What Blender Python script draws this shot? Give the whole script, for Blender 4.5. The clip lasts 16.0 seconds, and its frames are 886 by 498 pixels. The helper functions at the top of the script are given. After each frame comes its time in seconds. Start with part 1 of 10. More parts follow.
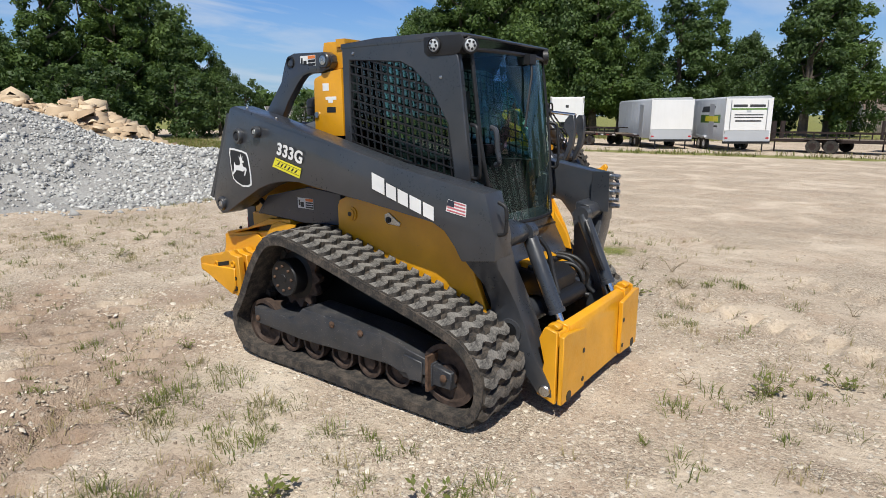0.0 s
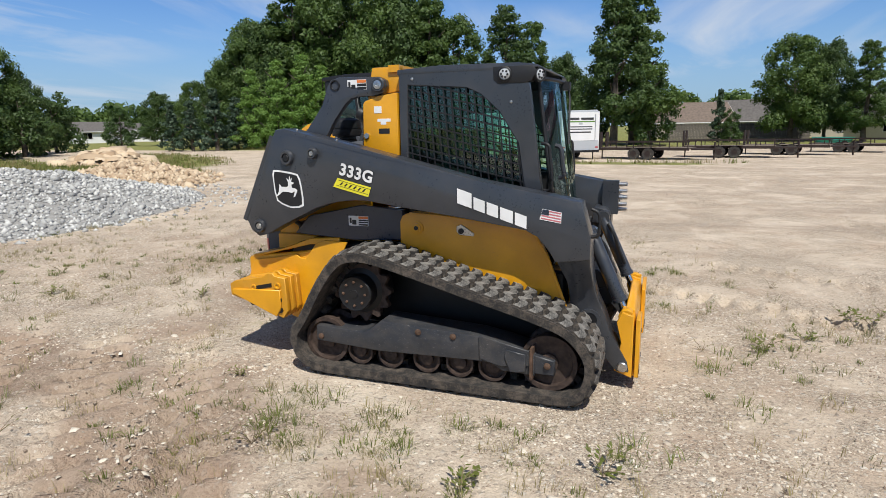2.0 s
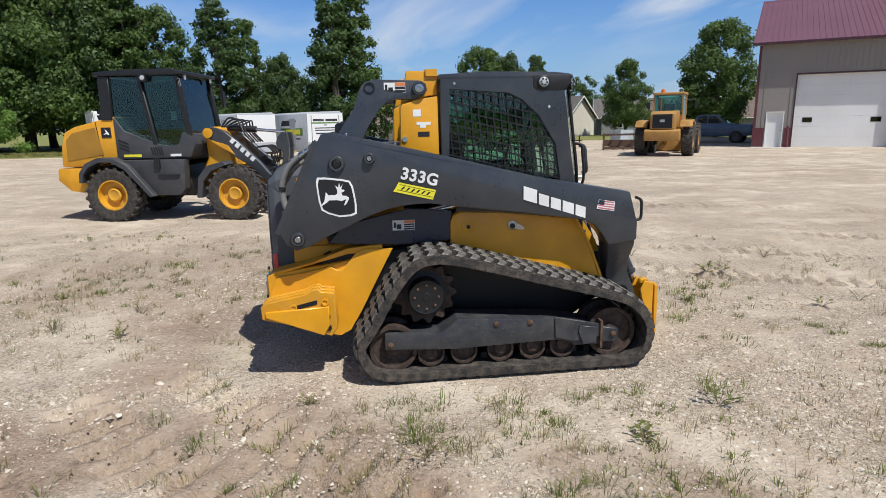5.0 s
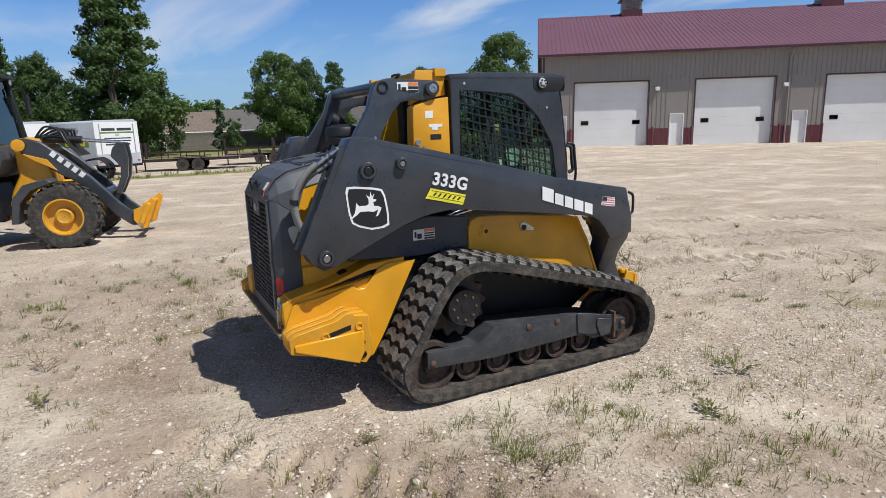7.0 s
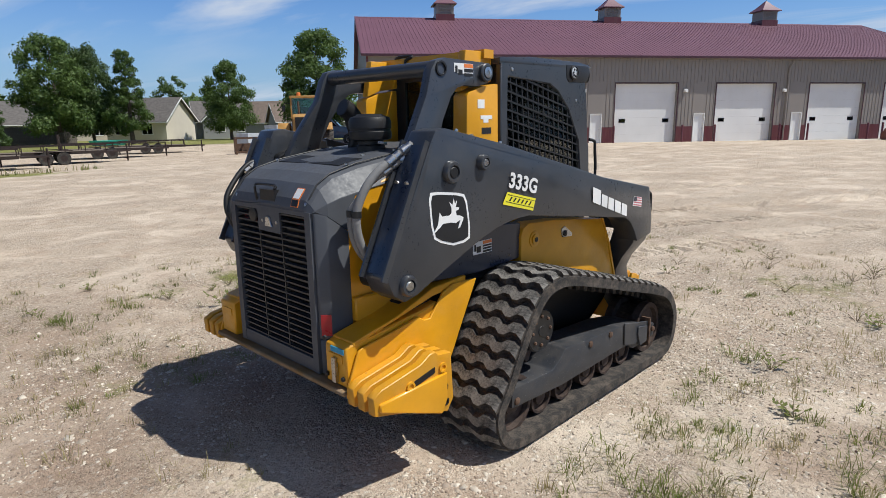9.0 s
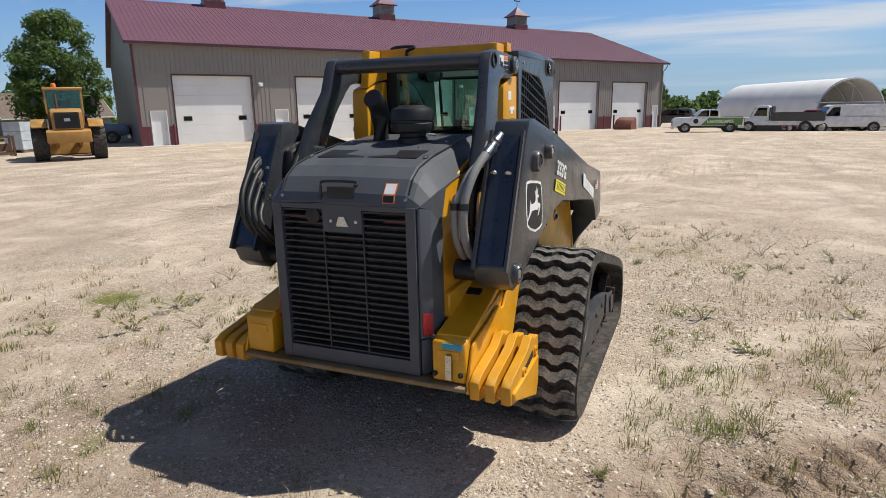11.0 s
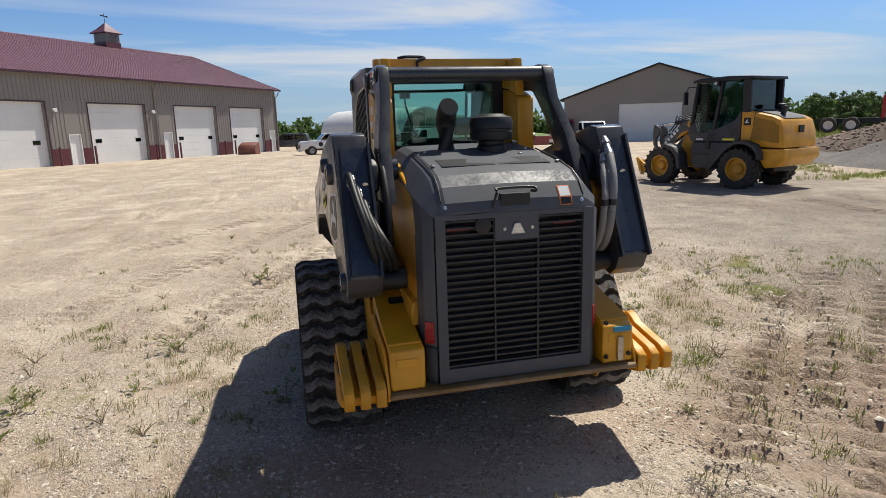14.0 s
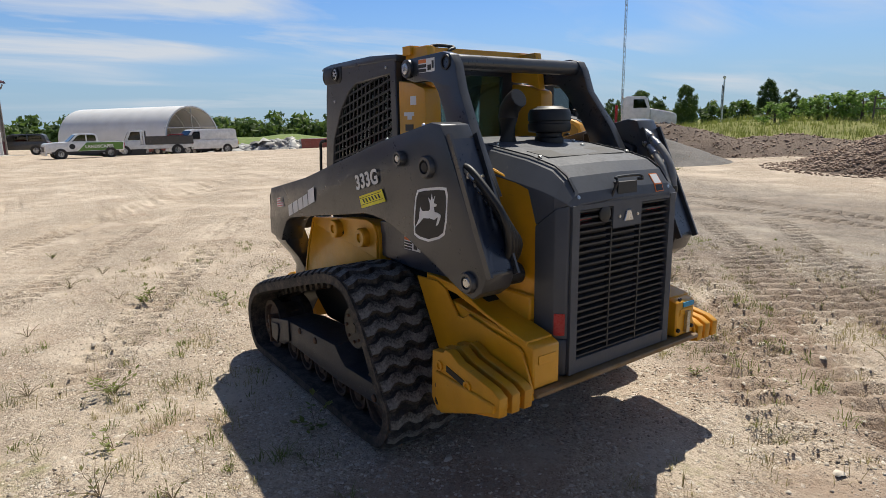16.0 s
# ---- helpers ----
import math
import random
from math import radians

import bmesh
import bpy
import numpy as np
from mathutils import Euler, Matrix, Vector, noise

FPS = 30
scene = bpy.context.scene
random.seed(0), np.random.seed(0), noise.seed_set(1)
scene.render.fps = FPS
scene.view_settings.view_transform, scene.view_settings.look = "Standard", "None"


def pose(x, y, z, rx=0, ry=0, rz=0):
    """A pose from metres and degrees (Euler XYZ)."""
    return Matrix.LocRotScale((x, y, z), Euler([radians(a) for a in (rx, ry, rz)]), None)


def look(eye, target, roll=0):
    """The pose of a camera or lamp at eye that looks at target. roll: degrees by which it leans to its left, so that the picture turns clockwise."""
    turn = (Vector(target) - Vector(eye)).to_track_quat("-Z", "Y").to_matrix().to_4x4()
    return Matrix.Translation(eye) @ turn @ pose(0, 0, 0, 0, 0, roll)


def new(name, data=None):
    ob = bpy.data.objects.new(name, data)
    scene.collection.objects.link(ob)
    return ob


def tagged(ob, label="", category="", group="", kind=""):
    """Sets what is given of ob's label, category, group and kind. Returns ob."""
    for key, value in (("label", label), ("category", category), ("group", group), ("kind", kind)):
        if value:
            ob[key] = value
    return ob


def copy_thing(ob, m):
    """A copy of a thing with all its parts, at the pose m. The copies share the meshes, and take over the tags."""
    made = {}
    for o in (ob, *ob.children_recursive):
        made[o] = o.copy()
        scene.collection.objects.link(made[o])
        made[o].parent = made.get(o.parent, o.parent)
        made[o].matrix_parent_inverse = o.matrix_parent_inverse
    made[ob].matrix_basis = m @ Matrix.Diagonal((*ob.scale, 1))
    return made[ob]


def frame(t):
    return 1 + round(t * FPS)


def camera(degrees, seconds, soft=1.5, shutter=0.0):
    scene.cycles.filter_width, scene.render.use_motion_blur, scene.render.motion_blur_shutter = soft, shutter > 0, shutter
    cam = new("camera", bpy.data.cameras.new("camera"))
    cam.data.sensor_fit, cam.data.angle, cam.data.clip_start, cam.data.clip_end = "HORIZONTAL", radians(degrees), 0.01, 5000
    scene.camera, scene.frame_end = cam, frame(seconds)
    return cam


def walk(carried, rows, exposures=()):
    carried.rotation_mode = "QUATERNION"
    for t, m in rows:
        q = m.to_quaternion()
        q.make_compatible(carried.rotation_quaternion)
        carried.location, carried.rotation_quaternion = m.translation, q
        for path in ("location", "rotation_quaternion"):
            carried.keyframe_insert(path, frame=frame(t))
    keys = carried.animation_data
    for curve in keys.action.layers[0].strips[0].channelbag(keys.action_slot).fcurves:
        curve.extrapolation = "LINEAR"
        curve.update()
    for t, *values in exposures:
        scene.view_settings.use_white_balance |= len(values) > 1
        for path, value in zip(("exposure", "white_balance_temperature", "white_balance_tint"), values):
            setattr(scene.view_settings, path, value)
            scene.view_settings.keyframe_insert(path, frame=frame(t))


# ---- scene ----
cam = camera(72.9, 16.0, 0.7)
METRES, EYE, TILT, LEAN, TURN = 13.477, 1.69, 0.0, 0.0, 37.6
ROWS = [
    (0.0, 0.0, 0.0, 0.0, -0.04, -12.52, 0.17),
    (0.5, -0.0288, -0.0037, 0.0026, -3.54, -12.13, 0.36),
    (1.0, -0.0617, -0.013, 0.0041, -7.4, -11.74, 0.55),
    (1.5, -0.0904, -0.0155, 0.0036, -11.74, -11.51, 0.7),
    (2.0, -0.1196, -0.0111, 0.0046, -16.23, -11.44, 0.81),
    (2.5, -0.1509, -0.0094, 0.0046, -20.87, -11.49, 0.97),
    (3.0, -0.1789, -0.0051, 0.007, -25.48, -11.64, 1.24),
    (3.5, -0.2079, 0.0088, 0.007, -29.97, -11.72, 1.37),
    (6.0, -0.3259, 0.1095, 0.0099, -53.91, -11.84, 1.29),
    (6.5, -0.3352, 0.1416, 0.0088, -58.94, -11.78, 1.64),
    (7.0, -0.3404, 0.1739, 0.0094, -63.83, -11.73, 1.9),
    (7.5, -0.3442, 0.2051, 0.0108, -68.47, -11.78, 1.84),
    (8.0, -0.3368, 0.2381, 0.008, -72.92, -11.92, 1.48),
    (10.5, -0.3232, 0.3843, 0.0095, -97.78, -12.86, 1.1),
    (11.0, -0.3208, 0.4133, 0.0093, -103.63, -13.12, 1.2),
    (11.5, -0.3097, 0.4445, 0.0094, -109.67, -13.15, 1.18),
    (12.0, -0.2989, 0.4774, 0.0093, -115.86, -12.86, 1.19),
    (12.5, -0.2858, 0.5041, 0.01, -122.14, -12.48, 1.28),
    (13.0, -0.2638, 0.5299, 0.0088, -128.43, -12.13, 1.41),
    (13.5, -0.2419, 0.557, 0.0072, -134.63, -11.92, 1.6),
    (14.0, -0.2193, 0.5774, 0.0074, -140.56, -11.72, 1.75),
    (14.5, -0.1914, 0.593, 0.0079, -146.18, -11.64, 1.79),
    (15.0, -0.1657, 0.6087, 0.0058, -151.61, -11.69, 1.61),
    (15.5, -0.1392, 0.6232, 0.0079, -157.0, -11.76, 1.33),
    (16.0, -0.1073, 0.6284, 0.0054, -162.39, -11.96, 1.0),
]
walk(cam, [(t, pose(0, 0, EYE, TILT, LEAN, TURN) @ pose(METRES * x, METRES * y, METRES * z, 90 + pitch, roll, yaw)) for t, x, y, z, yaw, pitch, roll in ROWS], ((0.0, 0.08, 6250, 10), (5.0, 0.04, 6050, 10), (8.0, 0.03, 6000, 10), (11.0, 0.09, 6350, 10), (16.0, 0.09, 6500, 10)))

# ---- world and sun ----
SUN_AZ, SUN_EL = -56.4, 58.0
world = bpy.data.worlds.new("sky")
scene.world = world
world.use_nodes = True
wn, wl = world.node_tree.nodes, world.node_tree.links
wn.clear()
w_out = wn.new("ShaderNodeOutputWorld")
w_bg = wn.new("ShaderNodeBackground")
w_sky = wn.new("ShaderNodeTexSky")
w_sky.sky_type = "NISHITA"
w_sky.sun_disc = False
w_sky.sun_elevation = radians(SUN_EL)
w_sky.sun_rotation = radians(90 - SUN_AZ)
w_sky.air_density, w_sky.dust_density, w_sky.ozone_density = 1.0, 0.25, 1.8
# thin streaks of high cloud, drawn out along one direction
w_tc = wn.new("ShaderNodeTexCoord")
w_sep = wn.new("ShaderNodeSeparateXYZ")
wl.new(w_tc.outputs["Generated"], w_sep.inputs[0])


def w_math(op, a, b=None):
    n = wn.new("ShaderNodeMath")
    n.operation = op
    for i, v in enumerate((a, b)):
        if v is None:
            continue
        if isinstance(v, (int, float)):
            n.inputs[i].default_value = v
        else:
            wl.new(v, n.inputs[i])
    return n.outputs[0]


w_up = w_math("MAXIMUM", w_math("ADD", w_sep.outputs[2], 0.09), 0.02)
w_cx = w_math("DIVIDE", w_sep.outputs[0], w_up)
w_cy = w_math("DIVIDE", w_sep.outputs[1], w_up)
w_comb = wn.new("ShaderNodeCombineXYZ")
wl.new(w_cx, w_comb.inputs[0])
wl.new(w_cy, w_comb.inputs[1])
w_map = wn.new("ShaderNodeMapping")
w_map.inputs["Rotation"].default_value = (0, 0, radians(28))
w_map.inputs["Scale"].default_value = (0.95, 0.36, 1.0)
w_map.inputs["Location"].default_value = (3.1, 0.7, 0)
wl.new(w_comb.outputs[0], w_map.inputs[0])
w_n1 = wn.new("ShaderNodeTexNoise")
w_n1.inputs["Scale"].default_value, w_n1.inputs["Detail"].default_value = 1.15, 9.0
w_n1.inputs["Roughness"].default_value, w_n1.inputs["Distortion"].default_value = 0.56, 0.5
wl.new(w_map.outputs[0], w_n1.inputs["Vector"])
w_n2 = wn.new("ShaderNodeTexNoise")
w_n2.inputs["Scale"].default_value, w_n2.inputs["Detail"].default_value = 0.33, 2.0
wl.new(w_comb.outputs[0], w_n2.inputs["Vector"])
w_ramp = wn.new("ShaderNodeMapRange")
w_ramp.inputs["From Min"].default_value, w_ramp.inputs["From Max"].default_value = 0.45, 0.66
wl.new(w_n1.outputs[0], w_ramp.inputs["Value"])
w_ramp2 = wn.new("ShaderNodeMapRange")
w_ramp2.inputs["From Min"].default_value, w_ramp2.inputs["From Max"].default_value = 0.40, 0.60
wl.new(w_n2.outputs[0], w_ramp2.inputs["Value"])
w_low = wn.new("ShaderNodeMapRange")
w_low.inputs["From Min"].default_value, w_low.inputs["From Max"].default_value = 0.0, 0.06
wl.new(w_sep.outputs[2], w_low.inputs["Value"])
w_amount = w_math("MULTIPLY", w_math("MULTIPLY", w_ramp.outputs[0], w_ramp2.outputs[0]), w_low.outputs[0])
w_amount = w_math("MULTIPLY", w_amount, 0.9)
w_mix = wn.new("ShaderNodeMix")
w_mix.data_type = "RGBA"
wl.new(w_amount, w_mix.inputs["Factor"])
# clear June blue overhead, paling to a light haze at the horizon
w_tint = wn.new("ShaderNodeMix")
w_tint.data_type, w_tint.blend_type = "RGBA", "MULTIPLY"
w_tint.inputs["Factor"].default_value = 1.0
wl.new(w_sky.outputs[0], w_tint.inputs["A"])
w_high = wn.new("ShaderNodeMapRange")
w_high.interpolation_type = "SMOOTHSTEP"
w_high.inputs["From Min"].default_value, w_high.inputs["From Max"].default_value = 0.20, 0.75
wl.new(w_sep.outputs[2], w_high.inputs["Value"])
w_blue = wn.new("ShaderNodeMix")
w_blue.data_type = "RGBA"
wl.new(w_high.outputs[0], w_blue.inputs["Factor"])
w_blue.inputs["A"].default_value, w_blue.inputs["B"].default_value = (0.76, 1.08, 1.52, 1), (0.22, 0.35, 0.58, 1)
wl.new(w_blue.outputs["Result"], w_tint.inputs["B"])
w_haze = wn.new("ShaderNodeMix")
w_haze.data_type = "RGBA"
w_hz = wn.new("ShaderNodeMapRange")
w_hz.interpolation_type = "SMOOTHSTEP"
for w_key, w_val in zip(("From Min", "From Max", "To Min", "To Max"), (-0.02, 0.22, 0.85, 0.0)):
    w_hz.inputs[w_key].default_value = w_val
wl.new(w_sep.outputs[2], w_hz.inputs["Value"])
wl.new(w_hz.outputs[0], w_haze.inputs["Factor"])
wl.new(w_tint.outputs["Result"], w_haze.inputs["A"])
w_haze.inputs["B"].default_value = (4.5, 6.3, 8.2, 1)
wl.new(w_haze.outputs["Result"], w_mix.inputs["A"])
w_mix.inputs["B"].default_value = (8.6, 9.1, 9.8, 1)
wl.new(w_mix.outputs["Result"], w_bg.inputs["Color"])
w_bg.inputs["Strength"].default_value = 0.071
wl.new(w_bg.outputs[0], w_out.inputs[0])

sun_data = bpy.data.lights.new("sun", "SUN")
sun_data.energy, sun_data.angle, sun_data.color = 5.0, radians(0.53), (1.0, 0.945, 0.835)
sun = new("sun", sun_data)
SUN_DIR = Vector((math.cos(radians(SUN_EL)) * math.cos(radians(SUN_AZ)), math.cos(radians(SUN_EL)) * math.sin(radians(SUN_AZ)), math.sin(radians(SUN_EL))))
sun.matrix_world = look(SUN_DIR * 60, (0, 0, 0))


# ---- materials ----
class Nodes:
    """A thin wrapper for writing node materials."""

    def __init__(self, name):
        self.m = bpy.data.materials.new(name)
        self.m.use_nodes = True
        self.t = self.m.node_tree
        self.b = self.t.nodes["Principled BSDF"]
        self.tc = self.t.nodes.new("ShaderNodeTexCoord")

    def put(self, kind, **values):
        n = self.t.nodes.new(kind)
        for k, v in values.items():
            self.set(n, k, v)
        return n

    def set(self, n, k, v):
        key = k.replace("_", " ")
        if isinstance(v, bpy.types.NodeSocket):
            self.t.links.new(v, n.inputs[key])
        else:
            n.inputs[key].default_value = v

    def noise(self, scale, detail=4.0, rough=0.55, vec=None, stretch=None, distort=0.0):
        v = vec or self.tc.outputs["Object"]
        if stretch:
            mp = self.put("ShaderNodeMapping")
            mp.inputs["Scale"].default_value = stretch
            self.t.links.new(v, mp.inputs[0])
            v = mp.outputs[0]
        return self.put("ShaderNodeTexNoise", Vector=v, Scale=scale, Detail=detail, Roughness=rough, Distortion=distort).outputs[0]

    def voronoi(self, scale, out="Color", vec=None, feature="F1"):
        n = self.t.nodes.new("ShaderNodeTexVoronoi")
        n.feature = feature
        n.inputs["Scale"].default_value = scale
        self.t.links.new(vec or self.tc.outputs["Object"], n.inputs["Vector"])
        return n.outputs[out]

    def span(self, v, a, b, c=0.0, d=1.0):
        n = self.put("ShaderNodeMapRange")
        self.t.links.new(v, n.inputs["Value"])
        for k, x in zip(("From Min", "From Max", "To Min", "To Max"), (a, b, c, d)):
            n.inputs[k].default_value = x
        return n.outputs[0]

    def math(self, op, a, b=0.0):
        n = self.t.nodes.new("ShaderNodeMath")
        n.operation = op
        for i, v in enumerate((a, b)):
            if isinstance(v, (int, float)):
                n.inputs[i].default_value = v
            else:
                self.t.links.new(v, n.inputs[i])
        return n.outputs[0]

    def mix(self, f, a, b, blend="MIX"):
        n = self.t.nodes.new("ShaderNodeMix")
        n.data_type, n.blend_type = "RGBA", blend
        for k, v in (("Factor", f), ("A", a), ("B", b)):
            if isinstance(v, bpy.types.NodeSocket):
                self.t.links.new(v, n.inputs[k])
            elif k == "Factor":
                n.inputs[k].default_value = v
            else:
                n.inputs[k].default_value = (*v, 1)
        return n.outputs["Result"]

    def bump(self, h, strength, distance, base=None):
        n = self.t.nodes.new("ShaderNodeBump")
        n.inputs["Strength"].default_value, n.inputs["Distance"].default_value = strength, distance
        self.t.links.new(h, n.inputs["Height"])
        if base:
            self.t.links.new(base, n.inputs["Normal"])
        self.t.links.new(n.outputs[0], self.b.inputs["Normal"])
        return n.outputs[0]

    def done(self, color=None, rough=None, **more):
        for k, v in (("Base Color", color), ("Roughness", rough), *((k.replace("_", " "), v) for k, v in more.items())):
            if v is None:
                continue
            if isinstance(v, bpy.types.NodeSocket):
                self.t.links.new(v, self.b.inputs[k])
            elif k == "Base Color":
                self.b.inputs[k].default_value = (*v, 1)
            else:
                self.b.inputs[k].default_value = v
        return self.m


def shade(c, k):
    return tuple(min(1.0, x * k) for x in c)


DUST = (0.40, 0.33, 0.25)


def paint(name, rgb, rough=0.35, dust=0.12, metal=0.0, coat=0.0, scale=3.0, bump=0.06, scuff=0.0, worn=(0.12, 0.10, 0.09)):
    """Painted metal or plastic: uneven tone, dust in cloudy patches, fine scratches."""
    n = Nodes(name)
    big, fine = n.noise(scale, 5), n.noise(scale * 22, 3)
    col = n.mix(n.span(big, 0.35, 0.68), shade(rgb, 0.86), shade(rgb, 1.10))
    d = n.math("MULTIPLY", n.span(n.noise(scale * 1.7, 8, 0.68), 0.42, 0.72), n.span(fine, 0.3, 0.7, 0.4, 1.0))
    col = n.mix(n.math("MULTIPLY", d, dust), col, DUST)
    if scuff:
        scratch = n.noise(scale * 9, 9, 0.75, stretch=(1, 1, 4.5))
        col = n.mix(n.math("MULTIPLY", n.span(scratch, 0.60, 0.68), scuff), col, worn)
    r = n.math("ADD", n.math("MULTIPLY", d, 0.35), n.span(fine, 0.2, 0.8, rough - 0.05, rough + 0.08))
    n.bump(fine, bump, 0.004)
    return n.done(col, r, Metallic=metal, Coat_Weight=coat, Coat_Roughness=0.12)


def plain(name, rgb, rough=0.6, metal=0.0, scale=14.0, var=0.18):
    n = Nodes(name)
    a, b = n.noise(scale, 5), n.noise(scale * 12, 3)
    col = n.mix(n.span(a, 0.3, 0.7), shade(rgb, 1 - var), shade(rgb, 1 + var))
    n.bump(b, 0.12, 0.004)
    return n.done(col, n.span(b, 0.2, 0.8, max(0.02, rough - 0.07), min(1, rough + 0.07)), Metallic=metal)


def glass(name, tint, rough=0.02, alpha=0.55):
    """Tinted safety glass: a dark see-through film with a clear reflection."""
    n = Nodes(name)
    t = n.t
    out = t.nodes["Material Output"]
    tr = t.nodes.new("ShaderNodeBsdfTransparent")
    tr.inputs[0].default_value = (*tint, 1)
    gl = t.nodes.new("ShaderNodeBsdfGlossy")
    gl.inputs["Roughness"].default_value = rough
    gl.inputs[0].default_value = (0.9, 0.95, 0.95, 1)
    fr = t.nodes.new("ShaderNodeFresnel")
    fr.inputs[0].default_value = 1.5
    mx = t.nodes.new("ShaderNodeMixShader")
    t.links.new(n.math("ADD", n.math("MULTIPLY", fr.outputs[0], alpha + 0.45), 0.02), mx.inputs[0])
    t.links.new(tr.outputs[0], mx.inputs[1])
    t.links.new(gl.outputs[0], mx.inputs[2])
    t.links.new(mx.outputs[0], out.inputs[0])
    return n.m


M_GREY = paint("charcoal_paint", (0.033, 0.037, 0.045), 0.28, 0.05, coat=0.35)
M_GRILLE = paint("grille_plastic", (0.020, 0.022, 0.026), 0.36, 0.06)
M_HOOD = paint("hood_plastic", (0.074, 0.080, 0.093), 0.47, 0.03)
M_HOOD.node_tree.nodes["Principled BSDF"].inputs["Specular IOR Level"].default_value = 0.40
M_YELLOW = paint("machine_yellow", (0.70, 0.325, 0.006), 0.34, 0.05, coat=0.2, scuff=0.28)
M_STEP = paint("chipped_yellow_casting", (0.62, 0.290, 0.008), 0.42, 0.16, scuff=0.75, worn=(0.13, 0.085, 0.05), scale=5)
M_DIRTY = paint("worn_dirty_yellow", (0.20, 0.115, 0.035), 0.55, 0.6, scuff=0.9, worn=(0.10, 0.07, 0.05), scale=4)
M_OLD_RED = paint("faded_red_paint", (0.17, 0.048, 0.034), 0.55, 0.3)
M_NAVY = paint("dark_blue_steel", (0.015, 0.024, 0.046), 0.28, 0.06, coat=0.3)
M_FRAME = paint("worn_frame_paint", (0.026, 0.029, 0.036), 0.45, 0.14, scuff=0.8, worn=(0.22, 0.21, 0.20), scale=5)
M_BLACK = plain("black_plastic", (0.011, 0.011, 0.012), 0.5)
M_DARK = plain("oily_black_steel", (0.007, 0.007, 0.008), 0.5)
M_STEEL = plain("bright_steel", (0.52, 0.52, 0.52), 0.3, 1.0)
M_RUST = plain("rusty_steel", (0.105, 0.062, 0.040), 0.8, 0.2, 30, 0.5)
M_CHROME = plain("chrome_rod", (0.75, 0.75, 0.75), 0.12, 1.0)
M_WHITE = paint("white_decal", (0.78, 0.78, 0.77), 0.4, 0.06)
M_DECAL_Y = paint("yellow_decal", (0.80, 0.72, 0.03), 0.4, 0.04)
M_ORANGE = paint("orange_decal", (0.75, 0.20, 0.04), 0.45, 0.05)
M_RED = paint("red_lens", (0.42, 0.015, 0.02), 0.25, 0.05)
M_FLAGRED = paint("flag_red_decal", (0.52, 0.16, 0.18), 0.4, 0.05)
M_SLEEVE = paint("grey_hose_sleeve", (0.21, 0.21, 0.21), 0.6, 0.3, bump=0.4)
M_BLUE = paint("blue_decal", (0.03, 0.30, 0.50), 0.4, 0.05)
M_LENS = paint("lamp_lens", (0.52, 0.54, 0.55), 0.10, 0.0, coat=0.8)
M_SEAT = plain("black_vinyl", (0.022, 0.022, 0.024), 0.55, 0, 40)
M_GLASS = glass("tinted_glass", (0.60, 0.80, 0.74), 0.02, 0.6)
M_GLASS_CLEAR = glass("pale_green_glass", (0.40, 0.58, 0.55), 0.02, 0.55)
M_GLASS_DK = glass("dark_glass", (0.52, 0.76, 0.70), 0.02, 0.55)


def rubber(name, dust, film=(0.30, 0.255, 0.20), lo=0.40, hi=0.66):
    n = Nodes(name)
    a, b = n.noise(6, 6, 0.6), n.noise(90, 3)
    col = n.mix(n.span(a, 0.3, 0.7), (0.014, 0.013, 0.013), (0.026, 0.024, 0.022))
    d = n.span(n.math("MULTIPLY", n.noise(14, 8, 0.7), n.span(b, 0.3, 0.7, 0.8, 1.15)), lo, hi)
    col = n.mix(n.math("MULTIPLY", d, dust), col, film)
    n.bump(b, 0.3, 0.004)
    return n.done(col, n.span(b, 0.2, 0.8, 0.72, 0.92))


M_RUBBER = rubber("track_rubber", 0.42, (0.22, 0.175, 0.135))
M_LUG = rubber("dusty_sunlit_lug_rubber", 0.66, (0.32, 0.300, 0.27), 0.34, 0.62)
M_WHEEL = plain("oily_brown_steel", (0.060, 0.040, 0.031), 0.7, 0.2, 30, 0.5)
M_TYRE = rubber("tyre_rubber", 0.22)


